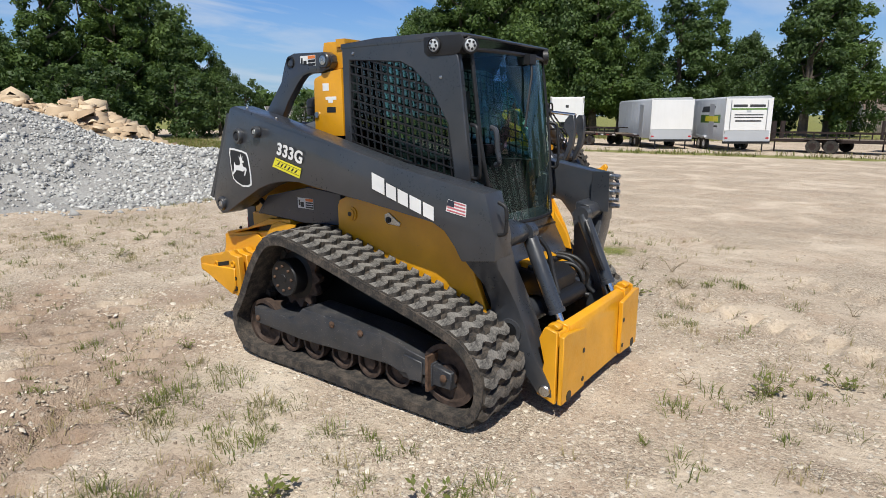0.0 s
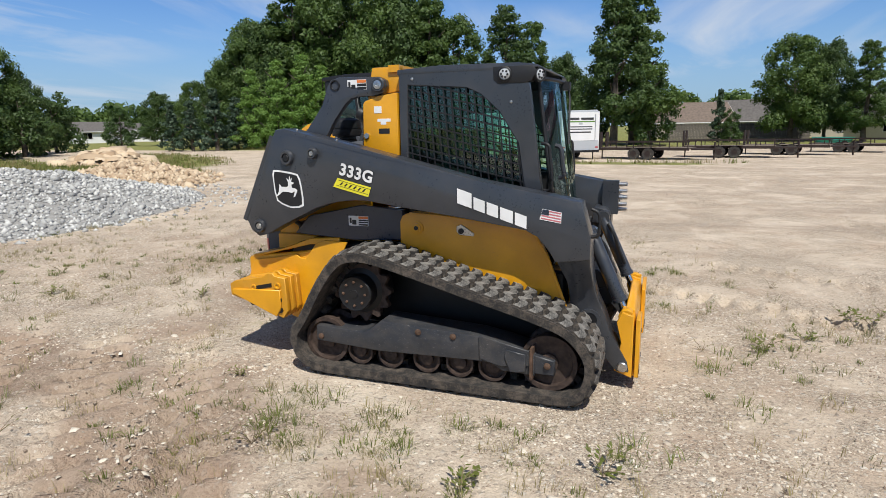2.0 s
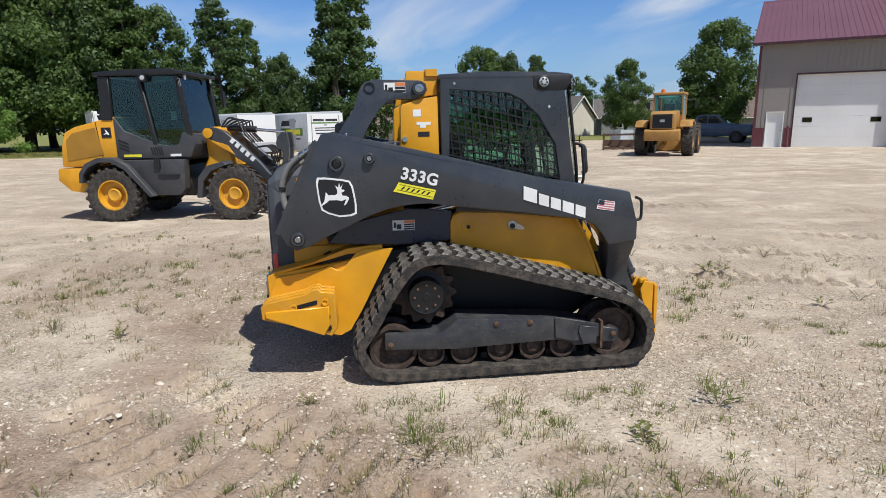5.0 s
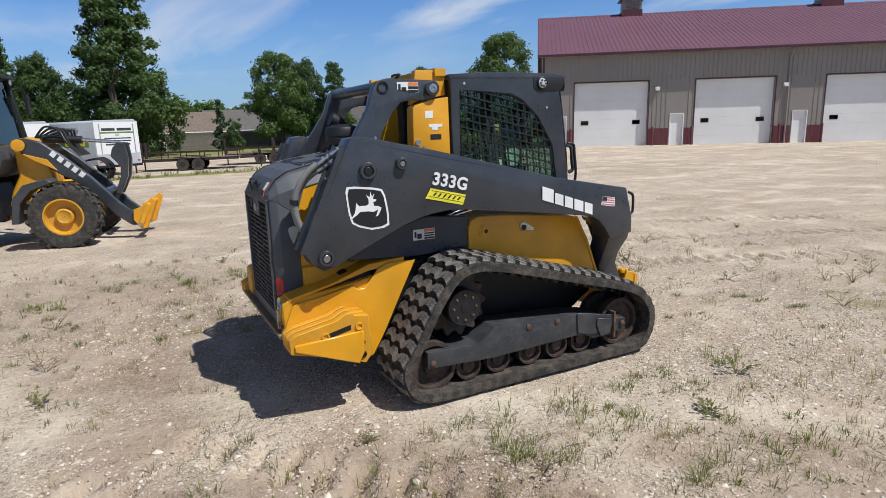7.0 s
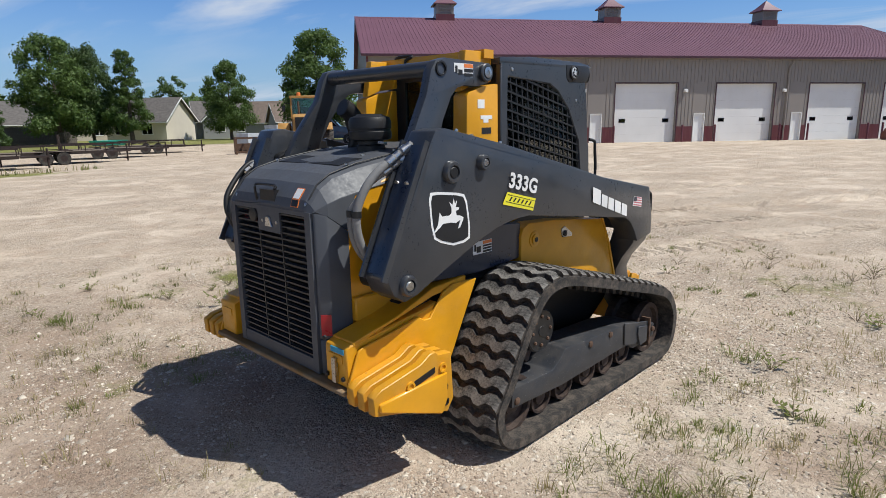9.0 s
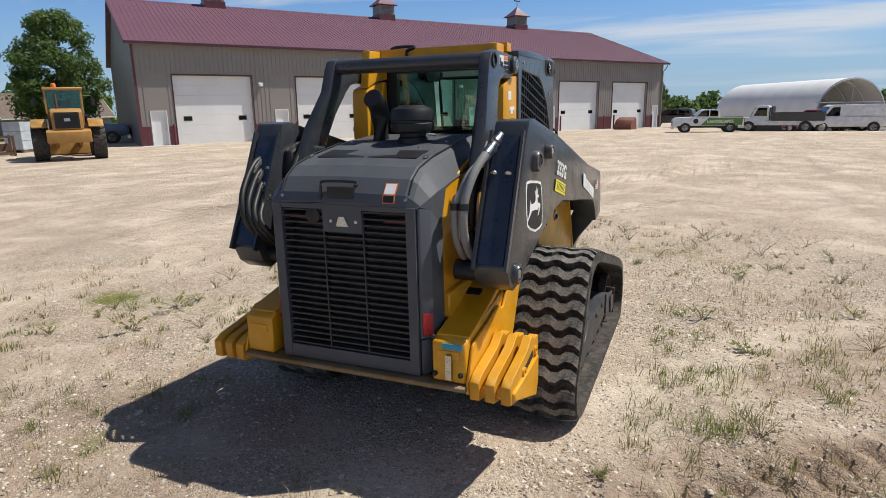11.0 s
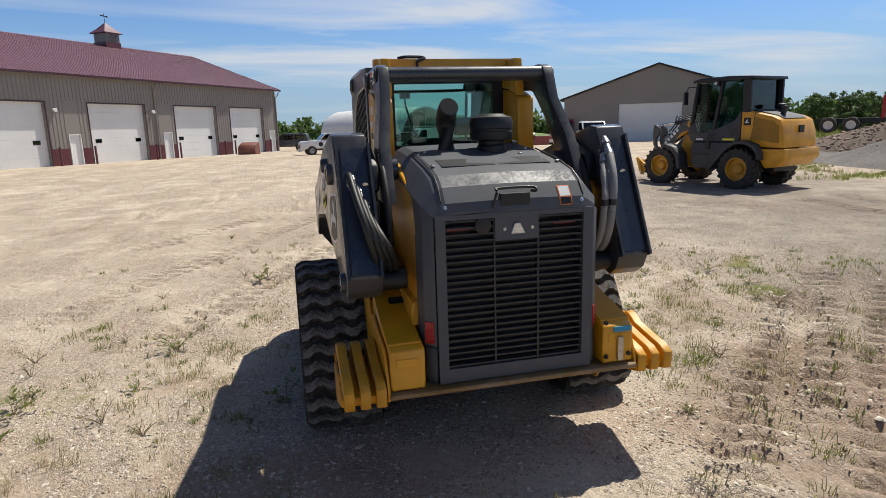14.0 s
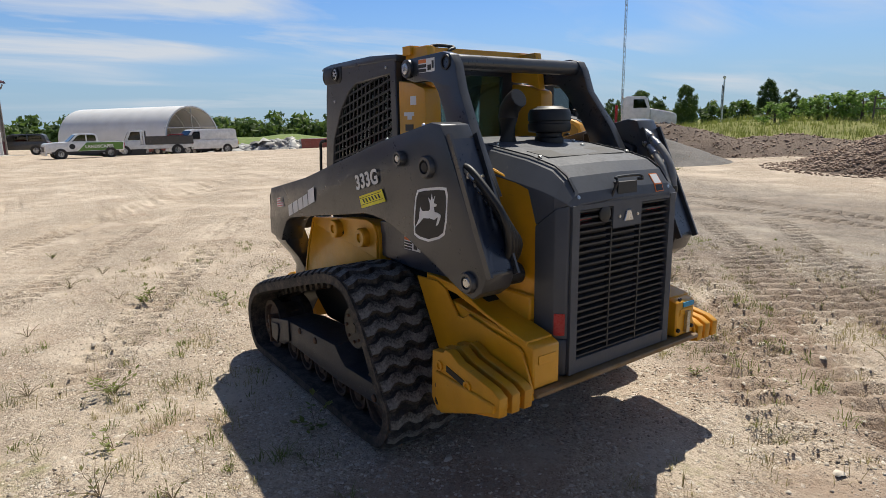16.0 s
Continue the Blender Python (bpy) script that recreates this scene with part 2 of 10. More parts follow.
def gravel_ground():
    n = Nodes("gravel_ground")
    geo = n.t.nodes.new("ShaderNodeNewGeometry")
    pos = geo.outputs["Position"]
    att = n.t.nodes.new("ShaderNodeAttribute")
    att.attribute_name = "cover"
    sep = n.t.nodes.new("ShaderNodeSeparateColor")
    n.t.links.new(att.outputs["Color"], sep.inputs[0])
    grass, coarse, dirt = sep.outputs[0], sep.outputs[1], sep.outputs[2]
    broad, mid, fine = n.noise(0.22, 6, 0.6, pos), n.noise(1.6, 7, 0.65, pos), n.noise(26, 5, 0.7, pos)
    sandy = n.noise(0.75, 8, 0.68, pos, distort=0.6)
    mp = n.put("ShaderNodeMapping", Vector=pos)
    mp.inputs["Rotation"].default_value = (0, 0, radians(28))
    mp.inputs["Scale"].default_value = (0.10, 1.0, 1.0)
    streak = n.noise(0.9, 8, 0.66, mp.outputs[0])
    col = n.mix(n.span(broad, 0.35, 0.66), (0.465, 0.372, 0.280), (0.585, 0.486, 0.380))
    col = n.mix(n.math("MULTIPLY", n.span(mid, 0.47, 0.66), 0.60), col, (0.435, 0.313, 0.224))
    # pale blown sand, and dark and light bands drawn out by wheels
    col = n.mix(n.span(sandy, 0.50, 0.64, 0.0, 0.80), col, (0.67, 0.572, 0.456))
    col = n.mix(n.span(streak, 0.54, 0.68, 0.0, 0.65), col, (0.34, 0.262, 0.200))
    col = n.mix(n.span(streak, 0.46, 0.34, 0.0, 0.55), col, (0.66, 0.575, 0.470))
    # crushed stone, two sizes
    shift = n.put("ShaderNodeTexNoise", Vector=pos, Scale=22.0, Detail=2.0)
    warp = n.t.nodes.new("ShaderNodeVectorMath")
    warp.operation = "MULTIPLY_ADD"
    n.t.links.new(shift.outputs["Color"], warp.inputs[0])
    warp.inputs[1].default_value = (0.035, 0.035, 0.035)
    n.t.links.new(pos, warp.inputs[2])
    crooked = warp.outputs[0]
    big_id, small_id = n.voronoi(26, "Color", crooked), n.voronoi(95, "Color", crooked)
    big_d, small_d = n.voronoi(26, "Distance", crooked), n.voronoi(95, "Distance", crooked)
    sb = n.t.nodes.new("ShaderNodeSeparateColor")
    n.t.links.new(big_id, sb.inputs[0])
    ss = n.t.nodes.new("ShaderNodeSeparateColor")
    n.t.links.new(small_id, ss.inputs[0])
    tone_s = n.mix(ss.outputs[0], (0.20, 0.148, 0.105), (0.80, 0.700, 0.560))
    tone_b = n.mix(sb.outputs[0], (0.30, 0.245, 0.19), (0.84, 0.77, 0.66))
    stony = n.span(n.math("ADD", n.math("MULTIPLY", sandy, 0.6), n.math("MULTIPLY", n.noise(3.1, 6, 0.7, pos), 0.4)), 0.56, 0.44, 0.06, 0.90)
    col = n.mix(n.math("MULTIPLY", n.math("GREATER_THAN", ss.outputs[1], 0.50), stony), col, tone_s)
    pick = n.math("MULTIPLY", n.math("GREATER_THAN", sb.outputs[1], 0.72), n.math("LESS_THAN", big_d, 0.42))
    col = n.mix(n.math("MULTIPLY", pick, n.math("ADD", n.math("MULTIPLY", coarse, 0.5), 0.35)), col, tone_b)
    # worn-in earth and trodden soil, with shade browned in behind the machine
    col = n.mix(n.math("MULTIPLY", dirt, n.span(mid, 0.35, 0.6, 0.6, 1.0)), col, (0.265, 0.178, 0.124))
    col = n.mix(n.math("MULTIPLY", att.outputs["Alpha"], n.span(mid, 0.35, 0.6, 0.4, 0.85)), col, n.mix(ss.outputs[0], (0.15, 0.132, 0.112), (0.37, 0.34, 0.30)))
    # dry stems and green shoots
    green = n.mix(n.span(n.noise(3.3, 6, 0.7, pos), 0.38, 0.62), (0.165, 0.195, 0.042), (0.30, 0.275, 0.105))
    green = n.mix(n.math("MULTIPLY", n.span(fine, 0.45, 0.7), 0.6), green, (0.055, 0.085, 0.020))
    gm = n.span(n.math("ADD", grass, n.math("MULTIPLY", n.math("SUBTRACT", n.noise(2.4, 8, 0.75, pos), 0.5), 0.9)), 0.45, 0.62)
    col = n.mix(n.math("MULTIPLY", gm, n.span(grass, 0.02, 0.2)), col, green)
    col = n.mix(n.math("MULTIPLY", n.span(fine, 0.48, 0.70, 0.0, 0.55), n.span(sandy, 0.62, 0.42, 0.25, 1.0)), col, (0.17, 0.126, 0.092))
    clod = n.noise(6.0, 7, 0.72, pos)
    h = n.math("ADD", n.math("MULTIPLY", fine, 0.5), n.math("MULTIPLY", n.math("MULTIPLY", n.math("SUBTRACT", 1.0, small_d), stony), 0.35))
    h = n.math("ADD", h, n.math("MULTIPLY", clod, 1.4))
    h = n.math("ADD", h, n.math("MULTIPLY", pick, n.math("MULTIPLY", n.math("SUBTRACT", 0.6, big_d), 0.6)))
    n.bump(h, 1.0, 0.032)
    return n.done(col, 0.93, Specular_IOR_Level=0.2)


M_GROUND = gravel_ground()


def stone(name, dark, light, scale=1.0):
    """Loose stones: a tone for each stone, with a chalky grain."""
    n = Nodes(name)
    geo = n.t.nodes.new("ShaderNodeNewGeometry")
    g = n.noise(38 * scale, 6, 0.7, geo.outputs["Position"])
    col = n.mix(geo.outputs["Random Per Island"], dark, light)
    col = n.mix(n.span(g, 0.35, 0.7, 0.0, 0.35), col, shade(dark, 0.8))
    n.bump(g, 0.4, 0.01)
    return n.done(col, 0.9)


M_PEBBLE = stone("pebbles", (0.25, 0.185, 0.135), (0.72, 0.625, 0.500))
M_CHIP = stone("limestone_chips", (0.34, 0.275, 0.21), (0.76, 0.69, 0.58))
M_ROCK_GREY = stone("grey_crushed_rock", (0.24, 0.24, 0.235), (0.68, 0.67, 0.64))
M_ROCK_TAN = stone("tan_rock", (0.38, 0.27, 0.17), (0.68, 0.55, 0.39))
M_ROCK_BROWN = stone("brown_gravel", (0.21, 0.145, 0.105), (0.48, 0.365, 0.275))


def foliage(name, dark, light, trans=0.25, scale=0.9):
    n = Nodes(name)
    geo = n.t.nodes.new("ShaderNodeNewGeometry")
    info = n.t.nodes.new("ShaderNodeObjectInfo")
    r = geo.outputs["Random Per Island"]
    col = n.mix(n.math("ADD", n.math("MULTIPLY", r, 0.6), n.math("MULTIPLY", n.noise(scale, 4, 0.6, geo.outputs["Position"]), 0.4)), dark, light)
    col = n.mix(n.span(info.outputs["Random"], 0, 1, 0.0, 0.35), col, shade(dark, 0.9))
    m = n.done(col, 0.62)
    out = n.t.nodes["Material Output"]
    tl = n.t.nodes.new("ShaderNodeBsdfTranslucent")
    n.t.links.new(n.mix(0.5, col, shade(light, 1.3)), tl.inputs[0])
    mx = n.t.nodes.new("ShaderNodeMixShader")
    mx.inputs[0].default_value = trans
    n.t.links.new(n.b.outputs[0], mx.inputs[1])
    n.t.links.new(tl.outputs[0], mx.inputs[2])
    n.t.links.new(mx.outputs[0], out.inputs[0])
    return m


M_LEAF = foliage("broad_leaves", (0.030, 0.064, 0.013), (0.148, 0.226, 0.050), 0.37)
M_LEAF_DK = foliage("dark_leaves", (0.022, 0.050, 0.013), (0.104, 0.166, 0.040), 0.33)
M_LEAF_LT = foliage("light_leaves", (0.100, 0.190, 0.032), (0.230, 0.360, 0.075), 0.40)
M_NEEDLE = foliage("spruce_needles", (0.022, 0.048, 0.026), (0.065, 0.105, 0.055), 0.15)
M_GRASS_DRY = foliage("dry_grass", (0.18, 0.150, 0.060), (0.44, 0.380, 0.180), 0.42)
M_GRASS = foliage("green_grass", (0.070, 0.100, 0.020), (0.27, 0.300, 0.075), 0.46)
M_WEED = foliage("olive_weeds", (0.105, 0.110, 0.036), (0.26, 0.255, 0.095), 0.44)
M_BARK = plain("bark", (0.10, 0.080, 0.062), 0.9, 0, 5, 0.4)
M_TWIG = plain("dry_stem", (0.20, 0.15, 0.09), 0.9, 0, 20, 0.3)

# ---- shape helpers ----
def smooth(me, angle=38):
    if me.polygons:
        me.polygons.foreach_set("use_smooth", [True] * len(me.polygons))
        me.set_sharp_from_angle(angle=radians(angle))


def mesh_of(name, bm, material, angle=38):
    bmesh.ops.recalc_face_normals(bm, faces=bm.faces)
    me = bpy.data.meshes.new(name)
    bm.to_mesh(me)
    bm.free()
    smooth(me, angle)
    me.materials.append(material)
    return me


def part(name, bm, material, parent, label="", angle=38):
    """One mesh object under a thing or under a part."""
    ob = new(name, mesh_of(name, bm, material, angle))
    ob.parent = parent
    return tagged(ob, label)


def thing(name, label, category, m=None, group="", kind=""):
    ob = new(name)
    ob.empty_display_size = 0.2
    if m is not None:
        ob.matrix_world = m
    return tagged(ob, label, category, group, kind)


def solid(name, bm, material, label, category="", m=None, group="", kind="", angle=38):
    """A thing that is a single mesh."""
    ob = new(name, mesh_of(name, bm, material, angle))
    if m is not None:
        ob.matrix_world = m
    return tagged(ob, label, category, group, kind)


def bevelled(bm, width, seg=1):
    if width > 0:
        edges = [e for e in bm.edges if len(e.link_faces) == 2 and e.calc_face_angle(0) > 0.5]
        bmesh.ops.bevel(bm, geom=edges, offset=width, segments=seg, affect="EDGES", profile=0.6, clamp_overlap=True)
    return bm


def add_box(bm, x0, x1, y0, y1, z0, z1, m=None):
    c = [(x0, y0, z0), (x1, y0, z0), (x1, y1, z0), (x0, y1, z0), (x0, y0, z1), (x1, y0, z1), (x1, y1, z1), (x0, y1, z1)]
    vs = [bm.verts.new(m @ Vector(p) if m else p) for p in c]
    for f in ((0, 3, 2, 1), (4, 5, 6, 7), (0, 1, 5, 4), (1, 2, 6, 5), (2, 3, 7, 6), (3, 0, 4, 7)):
        bm.faces.new([vs[i] for i in f])
    return bm


def box(x0, x1, y0, y1, z0, z1, bevel=0.008, seg=1, m=None):
    return bevelled(add_box(bmesh.new(), x0, x1, y0, y1, z0, z1, m), bevel, seg)


def add_prism(bm, outline, a, b, plane="xz"):
    """An outline in one plane, drawn out from a to b along the third axis."""
    def at(p, q, r):
        return {"xz": (p, r, q), "xy": (p, q, r), "yz": (r, p, q)}[plane]
    lo = [bm.verts.new(at(p, q, a)) for p, q in outline]
    hi = [bm.verts.new(at(p, q, b)) for p, q in outline]
    bm.faces.new(lo)
    bm.faces.new(hi[::-1])
    n = len(outline)
    for i in range(n):
        bm.faces.new((lo[i], lo[(i + 1) % n], hi[(i + 1) % n], hi[i]))
    return bm


def prism(outline, a, b, bevel=0.008, seg=1, plane="xz"):
    bm = add_prism(bmesh.new(), outline, a, b, plane)
    bmesh.ops.recalc_face_normals(bm, faces=bm.faces)
    return bevelled(bm, bevel, seg)


def frame_of(d):
    d = Vector(d).normalized()
    side = d.cross(Vector((0, 0, 1)))
    if side.length < 1e-4:
        side = Vector((1, 0, 0))
    side.normalize()
    return side, side.cross(d)


def add_tube(bm, pts, r, seg=10, caps=True, closed=False):
    pts = [Vector(p) for p in pts]
    n = len(pts)
    radii = r if isinstance(r, (list, tuple)) else [r] * n
    rings = []
    for i, p in enumerate(pts):
        if closed:
            d = pts[(i + 1) % n] - pts[i - 1]
        else:
            d = pts[min(i + 1, n - 1)] - pts[max(i - 1, 0)]
        a, b = frame_of(d)
        rings.append([bm.verts.new(p + (a * math.cos(2 * math.pi * k / seg) + b * math.sin(2 * math.pi * k / seg)) * radii[i]) for k in range(seg)])
    for i in range(n if closed else n - 1):
        q = rings[(i + 1) % n]
        for k in range(seg):
            bm.faces.new((rings[i][k], rings[i][(k + 1) % seg], q[(k + 1) % seg], q[k]))
    if caps and not closed:
        bm.faces.new(rings[0][::-1])
        bm.faces.new(rings[-1])
    return bm


def tube(pts, r, seg=10, curve=0):
    if curve:
        pts = spline(pts, curve)
    return add_tube(bmesh.new(), pts, r, seg)


def cyl(p, q, r, seg=20, bevel=0.0):
    return bevelled(add_tube(bmesh.new(), [p, q], r, seg), bevel)


def spline(pts, per=6, closed=False):
    pts = [Vector(p) for p in pts]
    n = len(pts)
    out = []
    for i in range(n if closed else n - 1):
        if closed:
            p0, p1, p2, p3 = pts[i - 1], pts[i], pts[(i + 1) % n], pts[(i + 2) % n]
        else:
            p0, p1, p2, p3 = pts[max(i - 1, 0)], pts[i], pts[i + 1], pts[min(i + 2, n - 1)]
        for k in range(per):
            t = k / per
            out.append(0.5 * (2 * p1 + (p2 - p0) * t + (2 * p0 - 5 * p1 + 4 * p2 - p3) * t * t + (3 * p1 - p0 - 3 * p2 + p3) * t ** 3))
    if not closed:
        out.append(pts[-1])
    return out


def add_lathe(bm, profile, m=None, seg=28, caps=True):
    """Turns (radius, height) round the local z axis."""
    rings = []
    for r, h in profile:
        ring = []
        for k in range(seg):
            a = 2 * math.pi * k / seg
            p = Vector((r * math.cos(a), r * math.sin(a), h))
            ring.append(bm.verts.new(m @ p if m else p))
        rings.append(ring)
    for a, b in zip(rings, rings[1:]):
        for k in range(seg):
            bm.faces.new((a[k], a[(k + 1) % seg], b[(k + 1) % seg], b[k]))
    if caps:
        bm.faces.new(rings[0][::-1])
        bm.faces.new(rings[-1])
    return bm


def lathe(profile, m=None, seg=28, caps=True):
    return add_lathe(bmesh.new(), profile, m, seg, caps)


def axis_y(x, y, z, s=1):
    """A pose whose z axis points along y (s=1) or against it (s=-1)."""
    return pose(x, y, z, -90 * s, 0, 0)


def loft(sections):
    """Skins rings of equal count, closed at both ends."""
    bm = bmesh.new()
    rings = [[bm.verts.new(p) for p in s] for s in sections]
    n = len(rings[0])
    for a, b in zip(rings, rings[1:]):
        for k in range(n):
            bm.faces.new((a[k], a[(k + 1) % n], b[(k + 1) % n], b[k]))
    bm.faces.new(rings[0][::-1])
    bm.faces.new(rings[-1])
    bmesh.ops.recalc_face_normals(bm, faces=bm.faces)
    return bm


def clip(poly, p, d):
    """The stretch of the line p + t d that lies within a convex outline."""
    t0, t1 = -9.0, 9.0
    area = sum(poly[i][0] * poly[(i + 1) % len(poly)][1] - poly[(i + 1) % len(poly)][0] * poly[i][1] for i in range(len(poly)))
    sg = 1 if area > 0 else -1
    for i in range(len(poly)):
        a, b = poly[i], poly[(i + 1) % len(poly)]
        nx, ny = -(b[1] - a[1]) * sg, (b[0] - a[0]) * sg
        num, den = (p[0] - a[0]) * nx + (p[1] - a[1]) * ny, d[0] * nx + d[1] * ny
        if abs(den) < 1e-9:
            if num < 0:
                return None
            continue
        t = -num / den
        if den > 0:
            t0 = max(t0, t)
        else:
            t1 = min(t1, t)
    return (t0, t1) if t1 > t0 else None


def quads(name, verts, faces, material):
    me = bpy.data.meshes.new(name)
    me.from_pydata(verts, [], faces)
    me.materials.append(material)
    return me


def rects(bm, y, rows, s=1):
    """Flat plates on a side wall: (x0, x1, z0, z1), 2 mm thick, standing out from y towards s."""
    for x0, x1, z0, z1 in rows:
        add_box(bm, x0, x1, min(y, y + 0.002 * s), max(y, y + 0.002 * s), z0, z1)
    return bm


# ---- ground ----
def soft(a, b, x):
    t = min(1.0, max(0.0, (x - a) / (b - a)))
    return t * t * (3 - 2 * t)


def fall(x, y):
    """The lot falls away gently towards the east, and the field in the south rises to a bank."""
    z = -0.012 * max(0.0, x - 26.0) - 0.040 * max(0.0, x - 42.0) * soft(8, -6, y)
    z = max(z, -6.0)
    return z + 1.7 * soft(22, 52, 0.1 * x - 0.99 * y) * soft(34, 20, x) * soft(-70, -30, x)


def patch(x, y, cx, cy, rx, ry, turn=0.0):
    c, s = math.cos(radians(turn)), math.sin(radians(turn))
    u, v = ((x - cx) * c + (y - cy) * s) / rx, (-(x - cx) * s + (y - cy) * c) / ry
    return max(0.0, 1.0 - math.hypot(u, v))


def grass_at(x, y):
    """How much grass grows at a place, 0 to 1."""
    r = math.hypot(x + 3, y - 1)
    g = 0.0
    # weeds round the machine, thinning out towards the open lot
    g = 0.42 * soft(0.0, 0.35, patch(x, y, -4.2, 3.0, 8.0, 6.6)) * (0.70 + 0.7 * noise.noise((x * 0.45, y * 0.45, 4)))
    g = max(g, 0.34 * soft(0, 0.5, patch(x, y, -9.5, 7.5, 4.0, 3.0)) * (0.6 + 1.2 * noise.noise((x * 0.8, y * 0.8, 14))))
    g = max(g, 0.5 * soft(0, 0.8, patch(x, y, -1.3, -0.6, 2.1, 1.0, -35)) * (0.75 + 1.3 * noise.noise((x * 1.7, y * 1.7, 34))))
    g *= 1.0 - 0.6 * soft(0.0, 0.4, patch(x, y, -4.6, 5.1, 2.6, 1.9))
    g = max(g, 0.50 * soft(0, 0.5, patch(x, y, -3.9, 6.2, 3.4, 2.0, 20)) * (0.6 + 1.0 * noise.noise((x * 0.9, y * 0.9, 24))))
    g *= 1.0 - 0.85 * soft(4.4, 5.4, y) * soft(-2.2, -0.8, x) * soft(4.5, 3.0, x)
    # edge strips under the trailers
    g = max(g, 0.85 * min(1, 2.5 * patch(x, y, -6, 28.3, 10, 1.4, 4)))
    g = max(g, 0.70 * min(1, 2.5 * patch(x, y, -12, 47, 16, 7.5, 12)))
    # field beyond the stone heaps
    g = max(g, 0.95 * min(1, 3 * patch(x, y, -44, 16, 28, 12, 155)))
    g = max(g, 0.75 * min(1, 3 * patch(x, y, -22, 18.6, 5.5, 2.2, 150)))
    g = max(g, 0.9 * min(1, 2.2 * patch(x, y, -30, 18.5, 11, 5.5, 150)))
    # wood floor, lawns and far fields
    if y > (44.5 if x < -22 else 44.5 + (x + 22) * 0.55 if x < -8 else 54):
        g = max(g, 0.95)
    if r > 100:
        g = max(g, 0.95)
    if y < -24 and x > -40:
        g = max(g, 0.9 * soft(-24, -31, y))
    if x < -34 and y < 6:
        g = max(g, 0.9)
    g = max(g, 0.6 * min(1, 2.5 * patch(x, y, 14, -13.5, 9, 1.6, -24)))
    g = max(g, 0.66 * soft(0, 0.7, patch(x, y, 6.7, -11.2, 3.4, 1.1, 95)) * (0.9 + 0.8 * noise.noise((x * 0.9, y * 0.9, 44))))
    g = max(g, 0.80 * min(1, 2.5 * patch(x, y, -33, 28, 16, 5.5, -36)))
    return g


def coarse_at(x, y):
    c = min(1, 2 * patch(x, y, -12.5, 5.0, 6.0, 7.0))
    c = max(c, 0.9 * soft(0, 0.3, patch(x, y, -5.0, 1.6, 7.5, 5.5)))
    return max(c, 0.9 * min(1, 2 * patch(x, y, 4, -10.5, 9, 4, 20)))


def dirt_shade_at(x, y):
    d = 0.35 * min(1, 2 * patch(x, y, -6.5, 6.4, 3.4, 2.4, 20))
    d = max(d, 0.68 * soft(0, 0.40, patch(x, y, -4.1, 0.3, 4.8, 2.1, -49)) * soft(0.25, 0.6, noise.noise((x * 0.9, y * 0.9, 3)) + 0.55))
    d = max(d, 0.55 * soft(0, 0.5, patch(x, y, -2.6, 0.9, 3.0, 0.7, -8)) * soft(0.3, 0.6, noise.noise((x * 1.1, y * 1.1, 6)) + 0.5))
    # fine dirt in the machine's shadow, browned to deepen that shade
    d = max(d, 0.55 * soft(0, 0.5, patch(x, y, -5.0, 4.6, 1.7, 1.5)))
    return max(d, 0.65 * min(1, 2 * patch(x, y, 2.0, -5.6, 8.5, 2.6, 6)) * soft(0.2, 0.7, noise.noise((x * 0.6, y * 0.6, 19)) + 0.6))


LANES = ((-0.3, -5.5, -6, 0.6, 4.5), (0.3, -6.6, -8, 0.6, 4.5), (2.0, 4.1, -24.5, 0.46, 4.6), (2.6, 5.5, -24.5, 0.46, 4.2), (-4.0, 0.50, -49, 0.50, 3.0), (-3.5, 1.05, -47, 0.46, 2.6), (-4.6, 0.0, -50, 0.50, 3.4), (-2.2, -2.0, -46, 0.50, 3.4), (-3.0, -2.5, -50, 0.50, 3.4), (-2.9, 0.1, -45, 0.5, 2.4), (6.5, 8.6, -28, 0.6, 6.5), (9.0, 3.6, -30, 0.6, 7.5))


def rut(x, y):
    """Tread marks left by machines: rows of lug prints along a few lanes."""
    z = 0.0
    for ax, ay, turn, width, length in LANES:
        c, s = math.cos(radians(turn)), math.sin(radians(turn))
        u, v = (x - ax) * c + (y - ay) * s, -(x - ax) * s + (y - ay) * c
        if abs(u) < length and abs(v) < width / 2:
            z += -0.082 * soft(0.28, 0.72, 0.5 + 0.5 * math.sin(u * 2 * math.pi / 0.23 + 1.2 * math.sin(v * 14) + 1.2 * noise.noise((x, y, 1)))) * soft(1.0, 0.5, abs(v) / (width / 2)) * soft(1.0, 0.75, abs(u) / length) * (0.5 + 0.8 * max(0, noise.noise((x * 0.8, y * 0.8, 8)) + 0.4)) * (1.0 + 0.6 * dirt_shade_at(x, y))
    return z


def height_at(x, y):
    r = math.hypot(x + 3, y - 1)
    z = fall(x, y)
    if r < 40:
        z += (0.018 * noise.noise((x * 0.55, y * 0.55, 0)) + 0.010 * noise.noise((x * 2.1, y * 2.1, 5)) + 0.009 * noise.noise((x * 6, y * 6, 9))) * soft(40, 20, r)
        if r < 11:
            z += soft(11, 7, r) * (0.007 + 0.018 * dirt_shade_at(x, y)) * noise.noise((x * 9.5, y * 9.5, 2))
        if -7.0 < x < -0.2 and 1.8 < y < 5.0:
            z = min(z, 0.006) * 0.5
    return z


